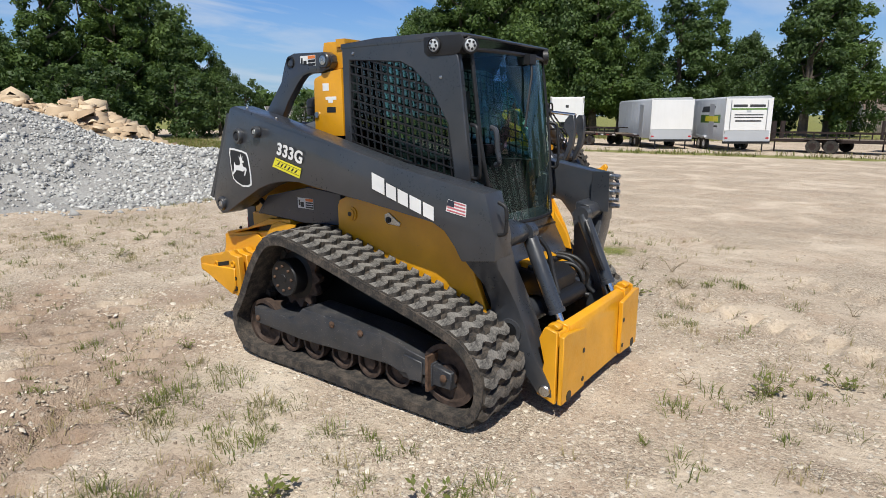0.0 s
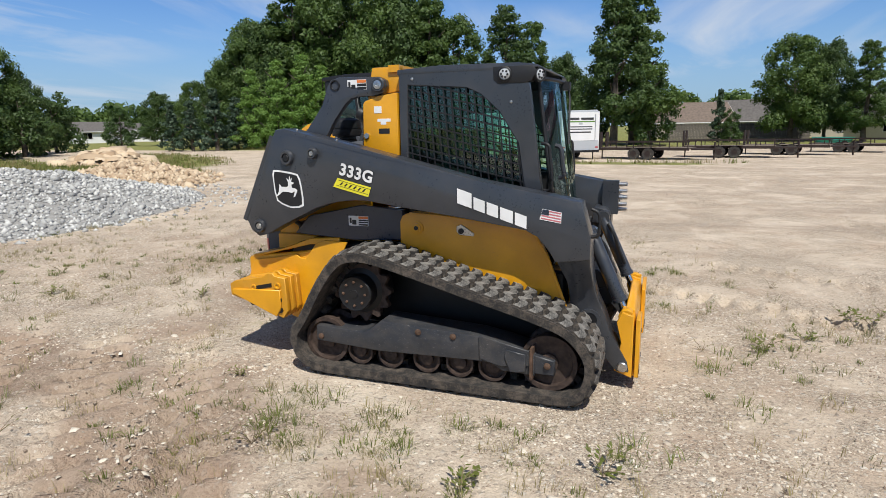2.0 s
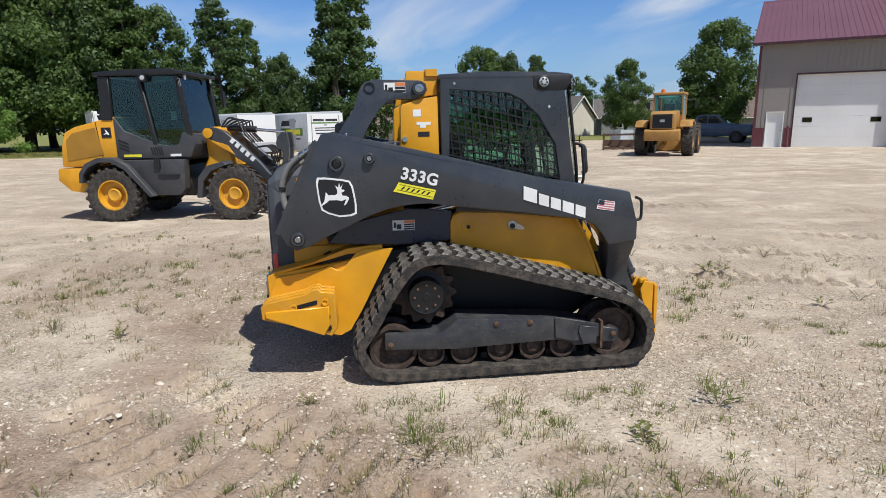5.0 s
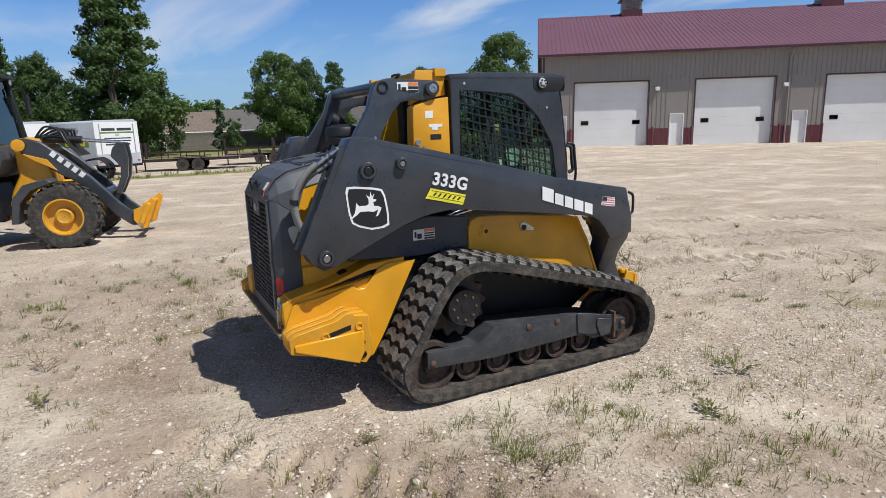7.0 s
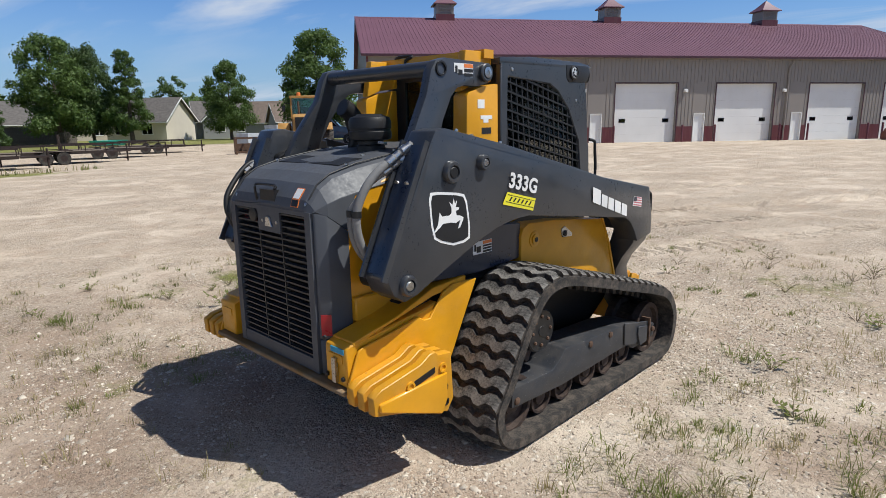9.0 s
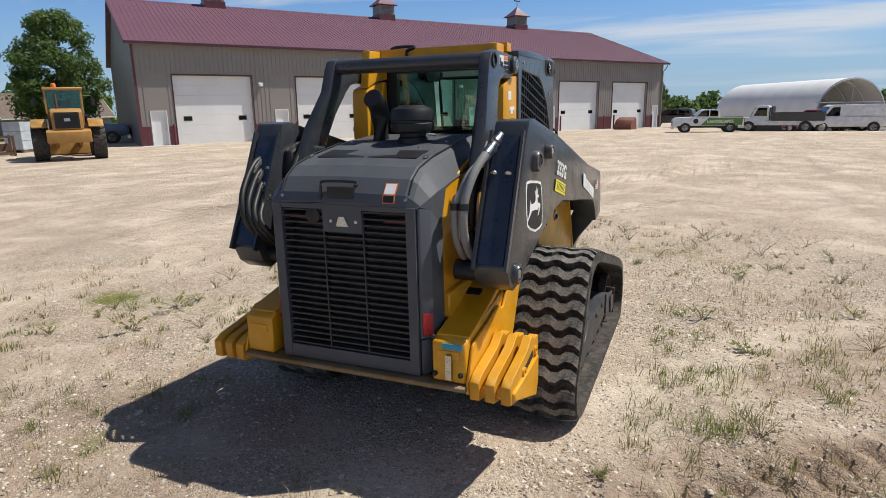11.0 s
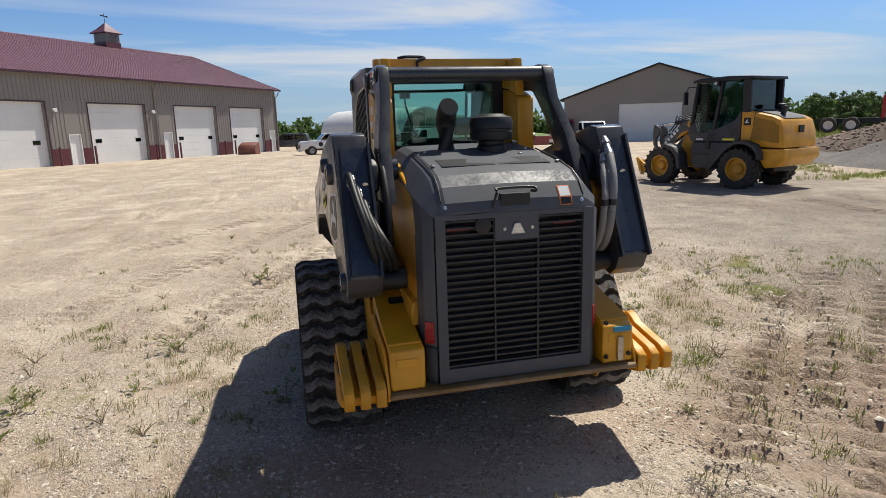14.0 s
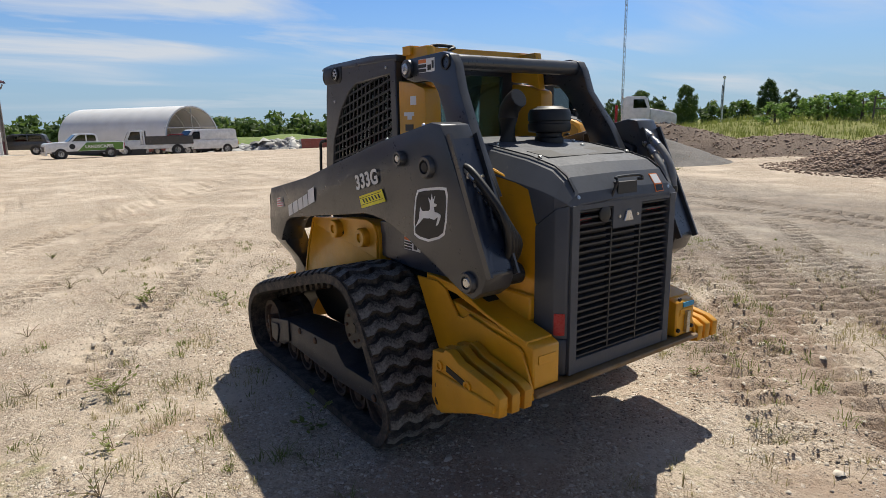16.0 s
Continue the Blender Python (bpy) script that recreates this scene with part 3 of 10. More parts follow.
def build_ground():
    def axis(mid, near, fine, far):
        out = [mid + fine * i for i in range(-int(near / fine), int(near / fine) + 1)]
        step = fine
        a, b = out[0], out[-1]
        while b < far:
            step = min(step * 1.13, 120)
            b += step
            a -= step
            out = [a, *out, b]
        return out
    xs, ys = axis(-3.0, 8.6, 0.052, 2200), axis(1.2, 7.4, 0.052, 2200)
    verts, cover = [], []
    for y in ys:
        for x in xs:
            verts.append((x, y, height_at(x, y) + (rut(x, y) if abs(x) < 20 and abs(y) < 20 else 0)))
            cover.append((grass_at(x, y), coarse_at(x, y), dirt_shade_at(x, y), min(0.9, 2.0 * patch(x, y, 2.5, -5.6, 13.0, 5.6, -14))))
    nx = len(xs)
    faces = [(j * nx + i, j * nx + i + 1, (j + 1) * nx + i + 1, (j + 1) * nx + i) for j in range(len(ys) - 1) for i in range(nx - 1)]
    me = quads("ground", verts, faces, M_GROUND)
    layer = me.color_attributes.new("cover", "FLOAT_COLOR", "POINT")
    layer.data.foreach_set("color", [c for q in cover for c in q])
    me.polygons.foreach_set("use_smooth", [True] * len(me.polygons))
    return tagged(new("ground", me), "tan gravel lot with dusty soil, loose stones and weeds", "ground", kind="structure")


build_ground()


def polar(cx, cy, az, d):
    return cx + d * math.cos(radians(az)), cy + d * math.sin(radians(az))


# ---- the compact track loader ----
# its own frame: x forward from the grille, y to its left, z up
LOADER = thing("compact_track_loader", "charcoal and yellow compact track loader with rubber tracks and lowered arms", "track loader", pose(-4.394, 3.402, 0, 0, 0, 1.2))
ARM_OUT, ARM_IN = 0.838, 0.665


def lift_arm(s):
    lo, hi = sorted((s * ARM_IN, s * ARM_OUT))
    outline = [(0.110, 1.085), (0.150, 1.000), (0.215, 0.955), (0.300, 0.978), (0.480, 1.068), (0.740, 1.188), (0.860, 1.228), (0.960, 1.247), (1.060, 1.257), (1.160, 1.258),
               (1.410, 1.222), (1.770, 1.176), (2.290, 1.100), (2.370, 1.060), (2.440, 0.980), (2.490, 0.900), (2.705, 0.930), (2.705, 1.060), (2.640, 1.290), (2.600, 1.296),
               (1.970, 1.412), (1.500, 1.530), (0.940, 1.668), (0.500, 1.762), (0.430, 1.752), (0.395, 1.690)]
    arm = part("lift_arm", prism(outline, lo, hi, 0.010, 2), M_GREY, LOADER, "charcoal painted steel lift arm")
    # the leg that bends inwards and down to the coupler
    def ring(z, u0, u1, v0, v1, lean=0.0):
        return [(u0, s * v0, z), (u1, s * v0, z + lean), (u1, s * v1, z + lean), (u0, s * v1, z)]
    leg = loft([ring(0.985, 2.455, 2.703, 0.660, 0.834, 0.02), ring(0.880, 2.500, 2.706, 0.610, 0.800), ring(0.740, 2.545, 2.715, 0.520, 0.690), ring(0.640, 2.555, 2.735, 0.475, 0.640),
                ring(0.520, 2.565, 2.790, 0.470, 0.632), ring(0.400, 2.640, 2.830, 0.470, 0.632), ring(0.200, 2.815, 2.945, 0.480, 0.622), ring(0.120, 2.875, 2.965, 0.490, 0.612)])
    part("arm_leg", bevelled(leg, 0.012, 2), M_GREY, arm)
    part("knuckle_bush", lathe([(0.075, 0), (0.075, 0.02), (0.052, 0.02), (0.052, -0.10)], axis_y(2.690, s * 0.628, 0.480, s), 24), M_GREY, arm)
    part("knuckle_hole", lathe([(0.054, 0), (0.054, 0.006)], axis_y(2.690, s * 0.636, 0.480, s), 24), M_DARK, arm)
    part("coupler_pin", lathe([(0.034, 0), (0.034, 0.016), (0.028, 0.022)], axis_y(2.915, s * 0.612, 0.165, s), 18), M_STEEL, arm)
    out = s * ARM_OUT
    for u, z, r in ((0.525, 1.552, 0.056), (0.748, 1.585, 0.040), (0.232, 1.037, 0.052)):
        boss = part("pin_boss", lathe([(r, -0.01), (r, 0.014), (r * 0.86, 0.026), (r * 0.60, 0.026), (r * 0.55, 0.010)], axis_y(u, out, z, s), 28), M_GREY, arm)
        part("pin", lathe([(r * 0.50, 0), (r * 0.48, 0.020), (r * 0.40, 0.024)], axis_y(u, out, z, s), 18), M_DARK if u < 0.6 and z > 1.5 else M_STEEL, boss)
    # small filler plate under the arm's rear end and grease points along the top
    for u, z in ((0.60, 1.744), (0.93, 1.672)):
        part("grease_nipple", lathe([(0.009, -0.004), (0.009, 0.010), (0.005, 0.014)], pose(u, s * 0.80, z, 0, 13, 0), 10), M_STEEL, arm)
    grab = [(2.700, s * 0.800, 1.245), (2.740, s * 0.800, 1.225), (2.750, s * 0.800, 1.190), (2.750, s * 0.800, 1.110), (2.740, s * 0.800, 1.080), (2.700, s * 0.800, 1.070)]
    part("grab_handle", tube(grab, 0.011, 10, 4), M_BLACK, arm)
    if s > 0:
        block = part("hydraulic_block", box(2.63, 2.76, 0.60, 0.672, 1.02, 1.30, 0.008), M_GREY, arm)
        for k, (dy, z, r) in enumerate(((0.625, 1.270, 0.020), (0.625, 1.215, 0.017), (0.640, 1.160, 0.023), (0.625, 1.105, 0.020), (0.650, 1.060, 0.017))):
            part("hydraulic_coupler", lathe([(r * 0.7, 0), (r, 0.004), (r, 0.030), (r * 0.8, 0.034), (r * 0.8, 0.066), (r * 0.5, 0.070)], pose(2.758, dy, z, 0, 90, 0), 14), M_STEEL, block)
    return arm


def shield(s, arm):
    """The badge on the arm: a plain shield with a slanting light mark in it."""
    y = s * ARM_OUT
    cx, cz, w, h = 0.515, 1.322, 0.130, 0.128
    turn = radians(-7)
    def ring(k):
        base = [(-0.86, 1.0), (-0.45, 1.05), (0.45, 1.05), (0.86, 1.0), (0.97, 0.72), (1.0, 0.2), (1.0, -0.3), (0.93, -0.80), (0.62, -0.96), (0.0, -1.08), (-0.62, -0.96), (-0.93, -0.80), (-1.0, -0.3), (-1.0, 0.2), (-0.97, 0.72)]
        return [(cx + (p * w * k * math.cos(turn) + q * h * k * math.sin(turn)), cz + (-p * w * k * math.sin(turn) * -1 + q * h * k * math.cos(turn))) for p, q in base]
    lo, hi = sorted((y, y + 0.0015 * s))
    part("badge_border", prism(ring(1.0), lo, hi, 0), M_WHITE, arm, "white shield border of the badge")
    lo, hi = sorted((y + 0.0005 * s, y + 0.0032 * s))
    part("badge_field", prism(ring(0.90), lo, hi, 0), M_BLACK, arm)
    lo, hi = sorted((y + 0.002 * s, y + 0.0048 * s))
    f = -s
    blob = [(-0.66, 0.02), (-0.50, 0.10), (-0.30, 0.12), (-0.26, 0.30), (-0.40, 0.34), (-0.44, 0.42), (-0.26, 0.46), (-0.34, 0.72), (-0.22, 0.56), (-0.16, 0.80), (-0.10, 0.54), (0.06, 0.66), (-0.04, 0.42), (-0.04, 0.22), (0.06, 0.14), (0.44, 0.12), (0.56, 0.28), (0.60, 0.08), (0.66, -0.20), (0.92, -0.56), (0.56, -0.30), (0.40, -0.16), (0.00, -0.14), (-0.26, -0.18), (-0.50, -0.06), (-0.36, -0.42), (-0.48, -0.36), (-0.64, -0.08)]
    def place(p, q):
        p *= f
        return (cx + p * w * math.cos(turn), cz + q * h + p * w * math.sin(turn) * 0.4)
    part("badge_mark", prism([place(-p, q) for p, q in blob] if s < 0 else [place(-p, q) for p, q in blob], lo, hi, 0), M_WHITE, arm)


def lettering(s, arm):
    y = s * (ARM_OUT + 0.0006)
    # the model number in raised-looking white figures
    cu = bpy.data.curves.new("model_number", "FONT")
    cu.body, cu.size, cu.extrude, cu.offset = "333G", 0.112, 0.0012, 0.0035
    cu.space_character = 1.08
    tmp = bpy.data.objects.new("model_number", cu)
    scene.collection.objects.link(tmp)
    dg = bpy.context.evaluated_depsgraph_get()
    me = bpy.data.meshes.new_from_object(tmp.evaluated_get(dg))
    bpy.data.objects.remove(tmp)
    me.materials.clear()
    me.materials.append(M_WHITE)
    ob = new("model_number", me)
    ob.parent = arm
    # figures read along the arm, which slopes down to the front
    ob.matrix_local = pose(0.955, y, 1.442, 90, 13.0, 0) if s < 0 else pose(1.235, y, 1.388, 90, -13.0, 180)
    tagged(ob, "white model number decal")
    # maker's name, kept as five plain white blocks
    u0, z0, du, dz = 1.835, 1.262, 0.466, -0.152
    widths = (1.18, 0.90, 0.90, 1.0, 0.90)
    total = sum(widths) + 0.16 * 4
    at = 0.0
    for i, wd in enumerate(widths):
        a, b = at / total, (at + wd) / total
        at += wd + 0.16
        h = 0.098 if i == 0 else 0.080
        lo_z = 0.0
        q = [(a, lo_z), (b, lo_z), (b, h), (a, h)]
        lo, hi = sorted((y, y + 0.0015 * s))
        part("name_block", add_prism(bmesh.new(), [(u0 + du * p, z0 + dz * p + r) for p, r in q], lo, hi), M_WHITE, arm, "white block of the maker's name")
    # dealer sticker
    bm = bmesh.new()
    lo, hi = sorted((y, y + 0.0015 * s))
    st = [(0.905, 1.352), (1.180, 1.285), (1.205, 1.352), (0.945, 1.415)]
    part("dealer_sticker", add_prism(bm, st, lo, hi), M_DECAL_Y, arm, "yellow dealer sticker")
    bm = bmesh.new()
    lo, hi = sorted((y + 0.001 * s, y + 0.0028 * s))
    for a, b in ((0.20, 0.24), (0.80, 0.84)):
        add_prism(bm, [(0.915 + 0.27 * p + 0.03 * q, 1.354 + (1.287 - 1.354) * p + 0.06 * q) for p, q in ((0.04, a), (0.96, a), (0.96, b), (0.04, b))], lo, hi)
    for i in range(6):
        p0 = 0.12 + i * 0.13
        add_prism(bm, [(0.915 + 0.27 * p + 0.03 * q, 1.354 + (1.287 - 1.354) * p + 0.06 * q) for p, q in ((p0, 0.34), (p0 + 0.045, 0.34), (p0 + 0.085, 0.70), (p0 + 0.04, 0.70))], lo, hi)
    part("sticker_bars", bm, M_BLACK, arm)
    # flag decal
    bm = bmesh.new()
    lo, hi = sorted((y, y + 0.0015 * s))
    def fl(p, q):
        return (2.385 + 0.135 * p, 1.175 - 0.034 * p + 0.070 * q + 0.012 * p)
    part("flag_decal", add_prism(bm, [fl(0, 0), fl(1, 0), fl(1.02, 1), fl(0.12, 1)], lo, hi), M_WHITE, arm, "small striped flag decal")
    bm = bmesh.new()
    lo, hi = sorted((y + 0.001 * s, y + 0.0026 * s))
    for i in range(4):
        add_prism(bm, [fl(0.05 + 0.03 * i, 0.08 + 0.25 * i), fl(0.98, 0.08 + 0.25 * i), fl(0.98, 0.20 + 0.25 * i), fl(0.06 + 0.03 * i, 0.20 + 0.25 * i)], lo, hi)
    part("flag_stripes", bm, M_FLAGRED, arm)
    bm = bmesh.new()
    lo, hi = sorted((y + 0.001 * s, y + 0.0030 * s))
    part("flag_canton", add_prism(bm, [fl(0.06, 0.50), fl(0.42, 0.50), fl(0.44, 0.98), fl(0.14, 0.98)], lo, hi), M_NAVY, arm)


def toe_in(ob, s):
    """The arms draw closer together towards their rear ends."""
    for v in ob.data.vertices:
        v.co.y -= s * 0.036 * soft(0.86, 0.14, v.co.x)
    for c in ob.children:
        if c.matrix_basis == Matrix.Identity(4):
            toe_in(c, s)


for side in (-1, 1):
    the_arm = lift_arm(side)
    shield(side, the_arm)
    lettering(side, the_arm)
    toe_in(the_arm, side)


def track(s):
    """Rubber belt with its lugs, frame, wheels and drive."""
    inner, outer = 0.600, 1.050
    mid = (inner + outer) / 2
    path = [(0.615, 0.300), (0.632, 0.170), (0.715, 0.070), (0.880, 0.032), (1.30, 0.030), (1.80, 0.030), (2.30, 0.030), (2.600, 0.034), (2.705, 0.085), (2.762, 0.190), (2.768, 0.325), (2.705, 0.445),
            (2.590, 0.540), (2.360, 0.622), (1.970, 0.728), (1.580, 0.838), (1.310, 0.905), (1.150, 0.918), (1.000, 0.868), (0.850, 0.690), (0.705, 0.440)]
    fine = spline([(u, 0, z) for u, z in path], 10, True)
    acc = [0.0]
    for i in range(len(fine)):
        acc.append(acc[-1] + (fine[(i + 1) % len(fine)] - fine[i]).length)
    total = acc[-1]
    def along(d):
        d %= total
        for i in range(len(fine)):
            if acc[i + 1] >= d:
                k = (d - acc[i]) / (acc[i + 1] - acc[i])
                a, b = fine[i], fine[(i + 1) % len(fine)]
                return a.lerp(b, k), (b - a).normalized()
    count = 52
    n = count * 3
    sec = []
    for i in range(n):
        p, d = along(total * i / n)
        out = Vector((d.z, 0, -d.x))
        # outward is to the right of travel on this loop
        sec.append((p, d, out))
    bm = bmesh.new()
    rings = []
    for p, d, out in sec:
        q = p - out * 0.055
        rings.append([bm.verts.new(c) for c in ((p.x, s * outer, p.z), (p.x, s * inner, p.z), (q.x, s * inner, q.z), (q.x, s * outer, q.z))])
    for i in range(n):
        a, b = rings[i], rings[(i + 1) % n]
        for k in range(4):
            bm.faces.new((a[k], a[(k + 1) % 4], b[(k + 1) % 4], b[k]))
    belt = part("rubber_track", bm, M_RUBBER, LOADER, "dusty black rubber track belt")
    # one lug row: a zigzag bar across the belt, with nicked crests
    lug = bmesh.new()
    steps = 12
    w = (outer - inner - 0.020) / steps
    rows = []
    for k in range(steps + 1):
        y = -(outer - inner) / 2 + 0.010 + k * w
        dx = (0.013, 0.013, -0.013, -0.013)[k % 4]
        h = 0.012 if k in (0, steps) else 0.032 if k % 4 in (1, 2) else 0.027
        rows.append([lug.verts.new(c) for c in ((dx - 0.039, y, -0.002), (dx - 0.027, y, h), (dx + 0.027, y, h), (dx + 0.039, y, -0.002))])
    for r0, r1 in zip(rows, rows[1:]):
        for j in range(3):
            lug.faces.new((r0[j], r0[j + 1], r1[j + 1], r1[j]))
    lug.faces.new(rows[0][::-1])
    lug.faces.new(rows[-1])
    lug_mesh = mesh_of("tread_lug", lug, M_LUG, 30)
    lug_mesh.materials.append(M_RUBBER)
    # crest faces take the paler rubber: dust plus sunlit brightness in its colour
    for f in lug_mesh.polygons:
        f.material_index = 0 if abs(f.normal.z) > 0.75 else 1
    for i in range(count):
        p, d = along(total * (i + 0.5) / count)
        out = Vector((d.z, 0, -d.x))
        rot = Matrix((d, out.cross(d), out)).transposed().to_4x4()
        ob = new("tread_lug", lug_mesh)
        ob.parent = belt
        ob.matrix_local = Matrix.Translation((p.x, s * mid, p.z)) @ rot
    # drive lugs on the belt's inner side, as one row of teeth
    teeth = bmesh.new()
    for i in range(count):
        p, d = along(total * i / count)
        out = Vector((d.z, 0, -d.x))
        m = Matrix.Translation(Vector((p.x, s * mid, p.z)) - out * 0.055) @ Matrix((d, out.cross(d), out)).transposed().to_4x4()
        add_box(teeth, -0.022, 0.022, -0.035, 0.035, -0.045, 0.002, m)
    tagged(part("guide_teeth", teeth, M_RUBBER, belt), kind="stuff")
    # frame beam
    lo, hi = sorted((s * 0.74, s * 0.995))
    beam = [(0.800, 0.365), (0.800, 0.250), (1.290, 0.222), (2.020, 0.240), (2.110, 0.235), (2.190, 0.190), (2.400, 0.185), (2.400, 0.325), (2.200, 0.375), (2.010, 0.408), (1.320, 0.448), (1.255, 0.392), (1.190, 0.352)]
    fr = part("track_frame", prism(beam, lo, hi, 0.012, 2), M_FRAME, LOADER, "scratched charcoal steel track frame")
    lo2, hi2 = sorted((s * 0.995, s * 1.008))
    part("frame_plate", prism([(2.030, 0.420), (2.380, 0.350), (2.385, 0.255), (2.180, 0.225), (2.035, 0.262)], lo2, hi2, 0.004), M_FRAME, fr)
    lo3, hi3 = sorted((s * 1.008, s * 1.020))
    part("access_cover", prism([(2.215, 0.350), (2.345, 0.330), (2.345, 0.210), (2.245, 0.200), (2.205, 0.300)], lo3, hi3, 0.004), M_FRAME, fr)
    part("tension_rod", prism([(2.385, 0.320), (2.525, 0.295), (2.525, 0.195), (2.385, 0.195)], *sorted((s * 0.80, s * 0.985)), 0.006), M_FRAME, fr)
    part("frame_strap", box(2.372, 2.390, *sorted((s * 0.79, s * 1.022)), 0.165, 0.375, 0.003), M_RUST, fr)
    for u, z in ((1.60, 0.395), (1.85, 0.390), (0.84, 0.285), (2.48, 0.262)):
        part("frame_bolt", lathe([(0.022, 0), (0.022, 0.010), (0.012, 0.016)], axis_y(u, s * 0.993, z, s), 8), M_RUST, fr)
    # wheels
    def wheel(name, u, z, r, wide, hub):
        y0 = s * (0.955 - wide)
        prof = [(r * 0.55, 0), (r, 0.0), (r, 0.055), (r * 0.80, 0.065), (r * 0.80, wide - 0.065), (r, wide - 0.055), (r, wide), (r * 0.84, wide), (r * 0.80, wide - 0.03), (hub, wide - 0.03), (hub, wide - 0.005), (hub * 0.6, wide)]
        ob = part(name, lathe(prof, axis_y(u, y0, z, s), 32), M_WHEEL, LOADER, "oily brown steel wheel of the undercarriage")
        return ob
    wheel("idler", 0.860, 0.242, 0.172, 0.26, 0.06)
    wheel("idler", 2.480, 0.265, 0.185, 0.26, 0.06)
    for u in (1.130, 1.370, 1.640, 1.880, 2.110):
        wheel("track_roller", u, 0.190, 0.098, 0.27, 0.045)
    # drive
    y0 = s * 0.70
    spr = bmesh.new()
    teeth_n = 13
    ring = []
    for i in range(teeth_n * 2):
        a = math.pi * i / teeth_n
        for da, r in ((-0.05, 0.195 if i % 2 else 0.232), (0.05, 0.195 if i % 2 else 0.232)):
            ring.append((1.105 + r * math.cos(a + da), 0.612 + r * math.sin(a + da)))
    part("drive_sprocket", prism(ring, *sorted((s * 0.80, s * 0.85)), 0.004), M_WHEEL, LOADER)
    hub = part("drive_hub", lathe([(0.165, -0.16), (0.165, 0.03), (0.128, 0.04), (0.128, 0.135), (0.120, 0.145), (0.112, 0.142), (0.030, 0.146), (0.028, 0.150)], axis_y(1.105, s * 0.82, 0.612, s), 32), M_DARK, LOADER, "oily black final drive hub")
    for k in range(8):
        a = 2 * math.pi * k / 8
        part("hub_bolt", lathe([(0.010, 0), (0.010, 0.010), (0.006, 0.013)], axis_y(1.105 + 0.085 * math.cos(a), s * 0.963, 0.612 + 0.085 * math.sin(a), s), 6), M_RUST, hub)


track(-1)
track(1)

# ---- chassis ----
part("belly_pan", prism([(0.26, 0.50), (0.38, 0.30), (2.30, 0.28), (2.52, 0.42), (2.52, 0.78), (1.4, 0.92), (0.40, 0.88), (0.26, 0.74)], -0.585, 0.585, 0.02), M_DARK, LOADER, "black steel belly of the chassis")
for side in (-1, 1):
    body = [(1.330, 0.830), (1.330, 1.090), (1.350, 1.135), (1.410, 1.160), (1.700, 1.145), (2.290, 1.078), (2.350, 0.980), (2.400, 0.880), (2.530, 0.540), (2.480, 0.500), (2.300, 0.520)]
    panel = part("side_panel", prism(body, *sorted((side * 0.545, side * 0.648)), 0.010, 2), M_YELLOW, LOADER, "yellow steel side panel")
    for u, z, r, mat in ((1.462, 1.050, 0.034, M_YELLOW), (1.800, 1.042, 0.020, M_DARK)):
        part("panel_pin", lathe([(r * 1.5, 0), (r * 1.5, 0.006), (r, 0.008), (r, 0.016), (r * 0.5, 0.018)], axis_y(u, side * 0.648, z, side), 20), mat, panel)
        part("pin_bore", lathe([(r * 0.48, 0.012), (r * 0.46, 0.021)], axis_y(u, side * 0.648, z, side), 14), M_DARK, panel)
    if side > 0:
        part("bracket_plate", prism([(1.340, 0.930), (1.340, 1.100), (1.375, 1.150), (1.450, 1.168), (1.700, 1.152), (2.270, 1.092), (2.300, 1.050), (2.020, 1.010)], side * 0.648, side * 0.664, 0.005), M_YELLOW, panel)
        for u, z in ((1.475, 1.052), (1.850, 1.060)):
            part("panel_boss", lathe([(0.062, 0), (0.062, 0.040), (0.054, 0.048), (0.030, 0.048), (0.028, 0.036)], axis_y(u, side * 0.664, z, side), 24), M_YELLOW, panel)
    part("pivot_tab", prism([(1.765, 1.075), (1.80, 1.090), (1.850, 1.058), (1.895, 1.030), (1.890, 1.008), (1.790, 1.015), (1.765, 1.035)], *sorted((side * 0.648, side * 0.657)), 0.003), M_STEEL, panel)
    # panel seam and edge lip at the front
    part("panel_lip", prism([(2.290, 1.082), (2.312, 1.076), (2.425, 0.870), (2.552, 0.540), (2.530, 0.536), (2.402, 0.868)], *sorted((side * 0.638, side * 0.655)), 0.003), M_YELLOW, panel)
    part("pivot_plate", prism([(0.95, 0.93), (1.345, 0.95), (1.345, 1.17), (1.02, 1.20), (0.55, 1.10), (0.42, 0.96)], *sorted((side * 0.580, side * 0.628)), 0.006), M_NAVY, LOADER, "dark blue steel pivot plate")
    sticker = part("warning_sticker", rects(bmesh.new(), side * 0.628, [(0.90, 1.065, 1.040, 1.115)], side), M_WHITE, LOADER, "white and orange warning sticker")
    part("sticker_band", rects(bmesh.new(), side * 0.6295, [(0.985, 1.062, 1.094, 1.112)], side), M_ORANGE, sticker)
    part("sticker_print", rects(bmesh.new(), side * 0.6295, [(0.985, 1.062, 1.044, 1.056), (0.985, 1.062, 1.062, 1.072), (0.985, 1.062, 1.078, 1.088), (0.910, 0.925, 1.060, 1.100), (0.930, 0.965, 1.050, 1.085)], side), M_BLACK, sticker)
    # lower band and sill
    part("sill", prism([(0.16, 0.80), (0.90, 0.83), (1.34, 0.90), (1.34, 0.965), (0.95, 0.935), (0.60, 0.925), (0.16, 0.925)], *sorted((side * 0.430, side * 0.490)), 0.008), M_YELLOW, LOADER)
    part("boom_cylinder", cyl((0.42, side * 0.52, 0.99), (1.02, side * 0.545, 1.12), 0.050, 20), M_DARK, LOADER)
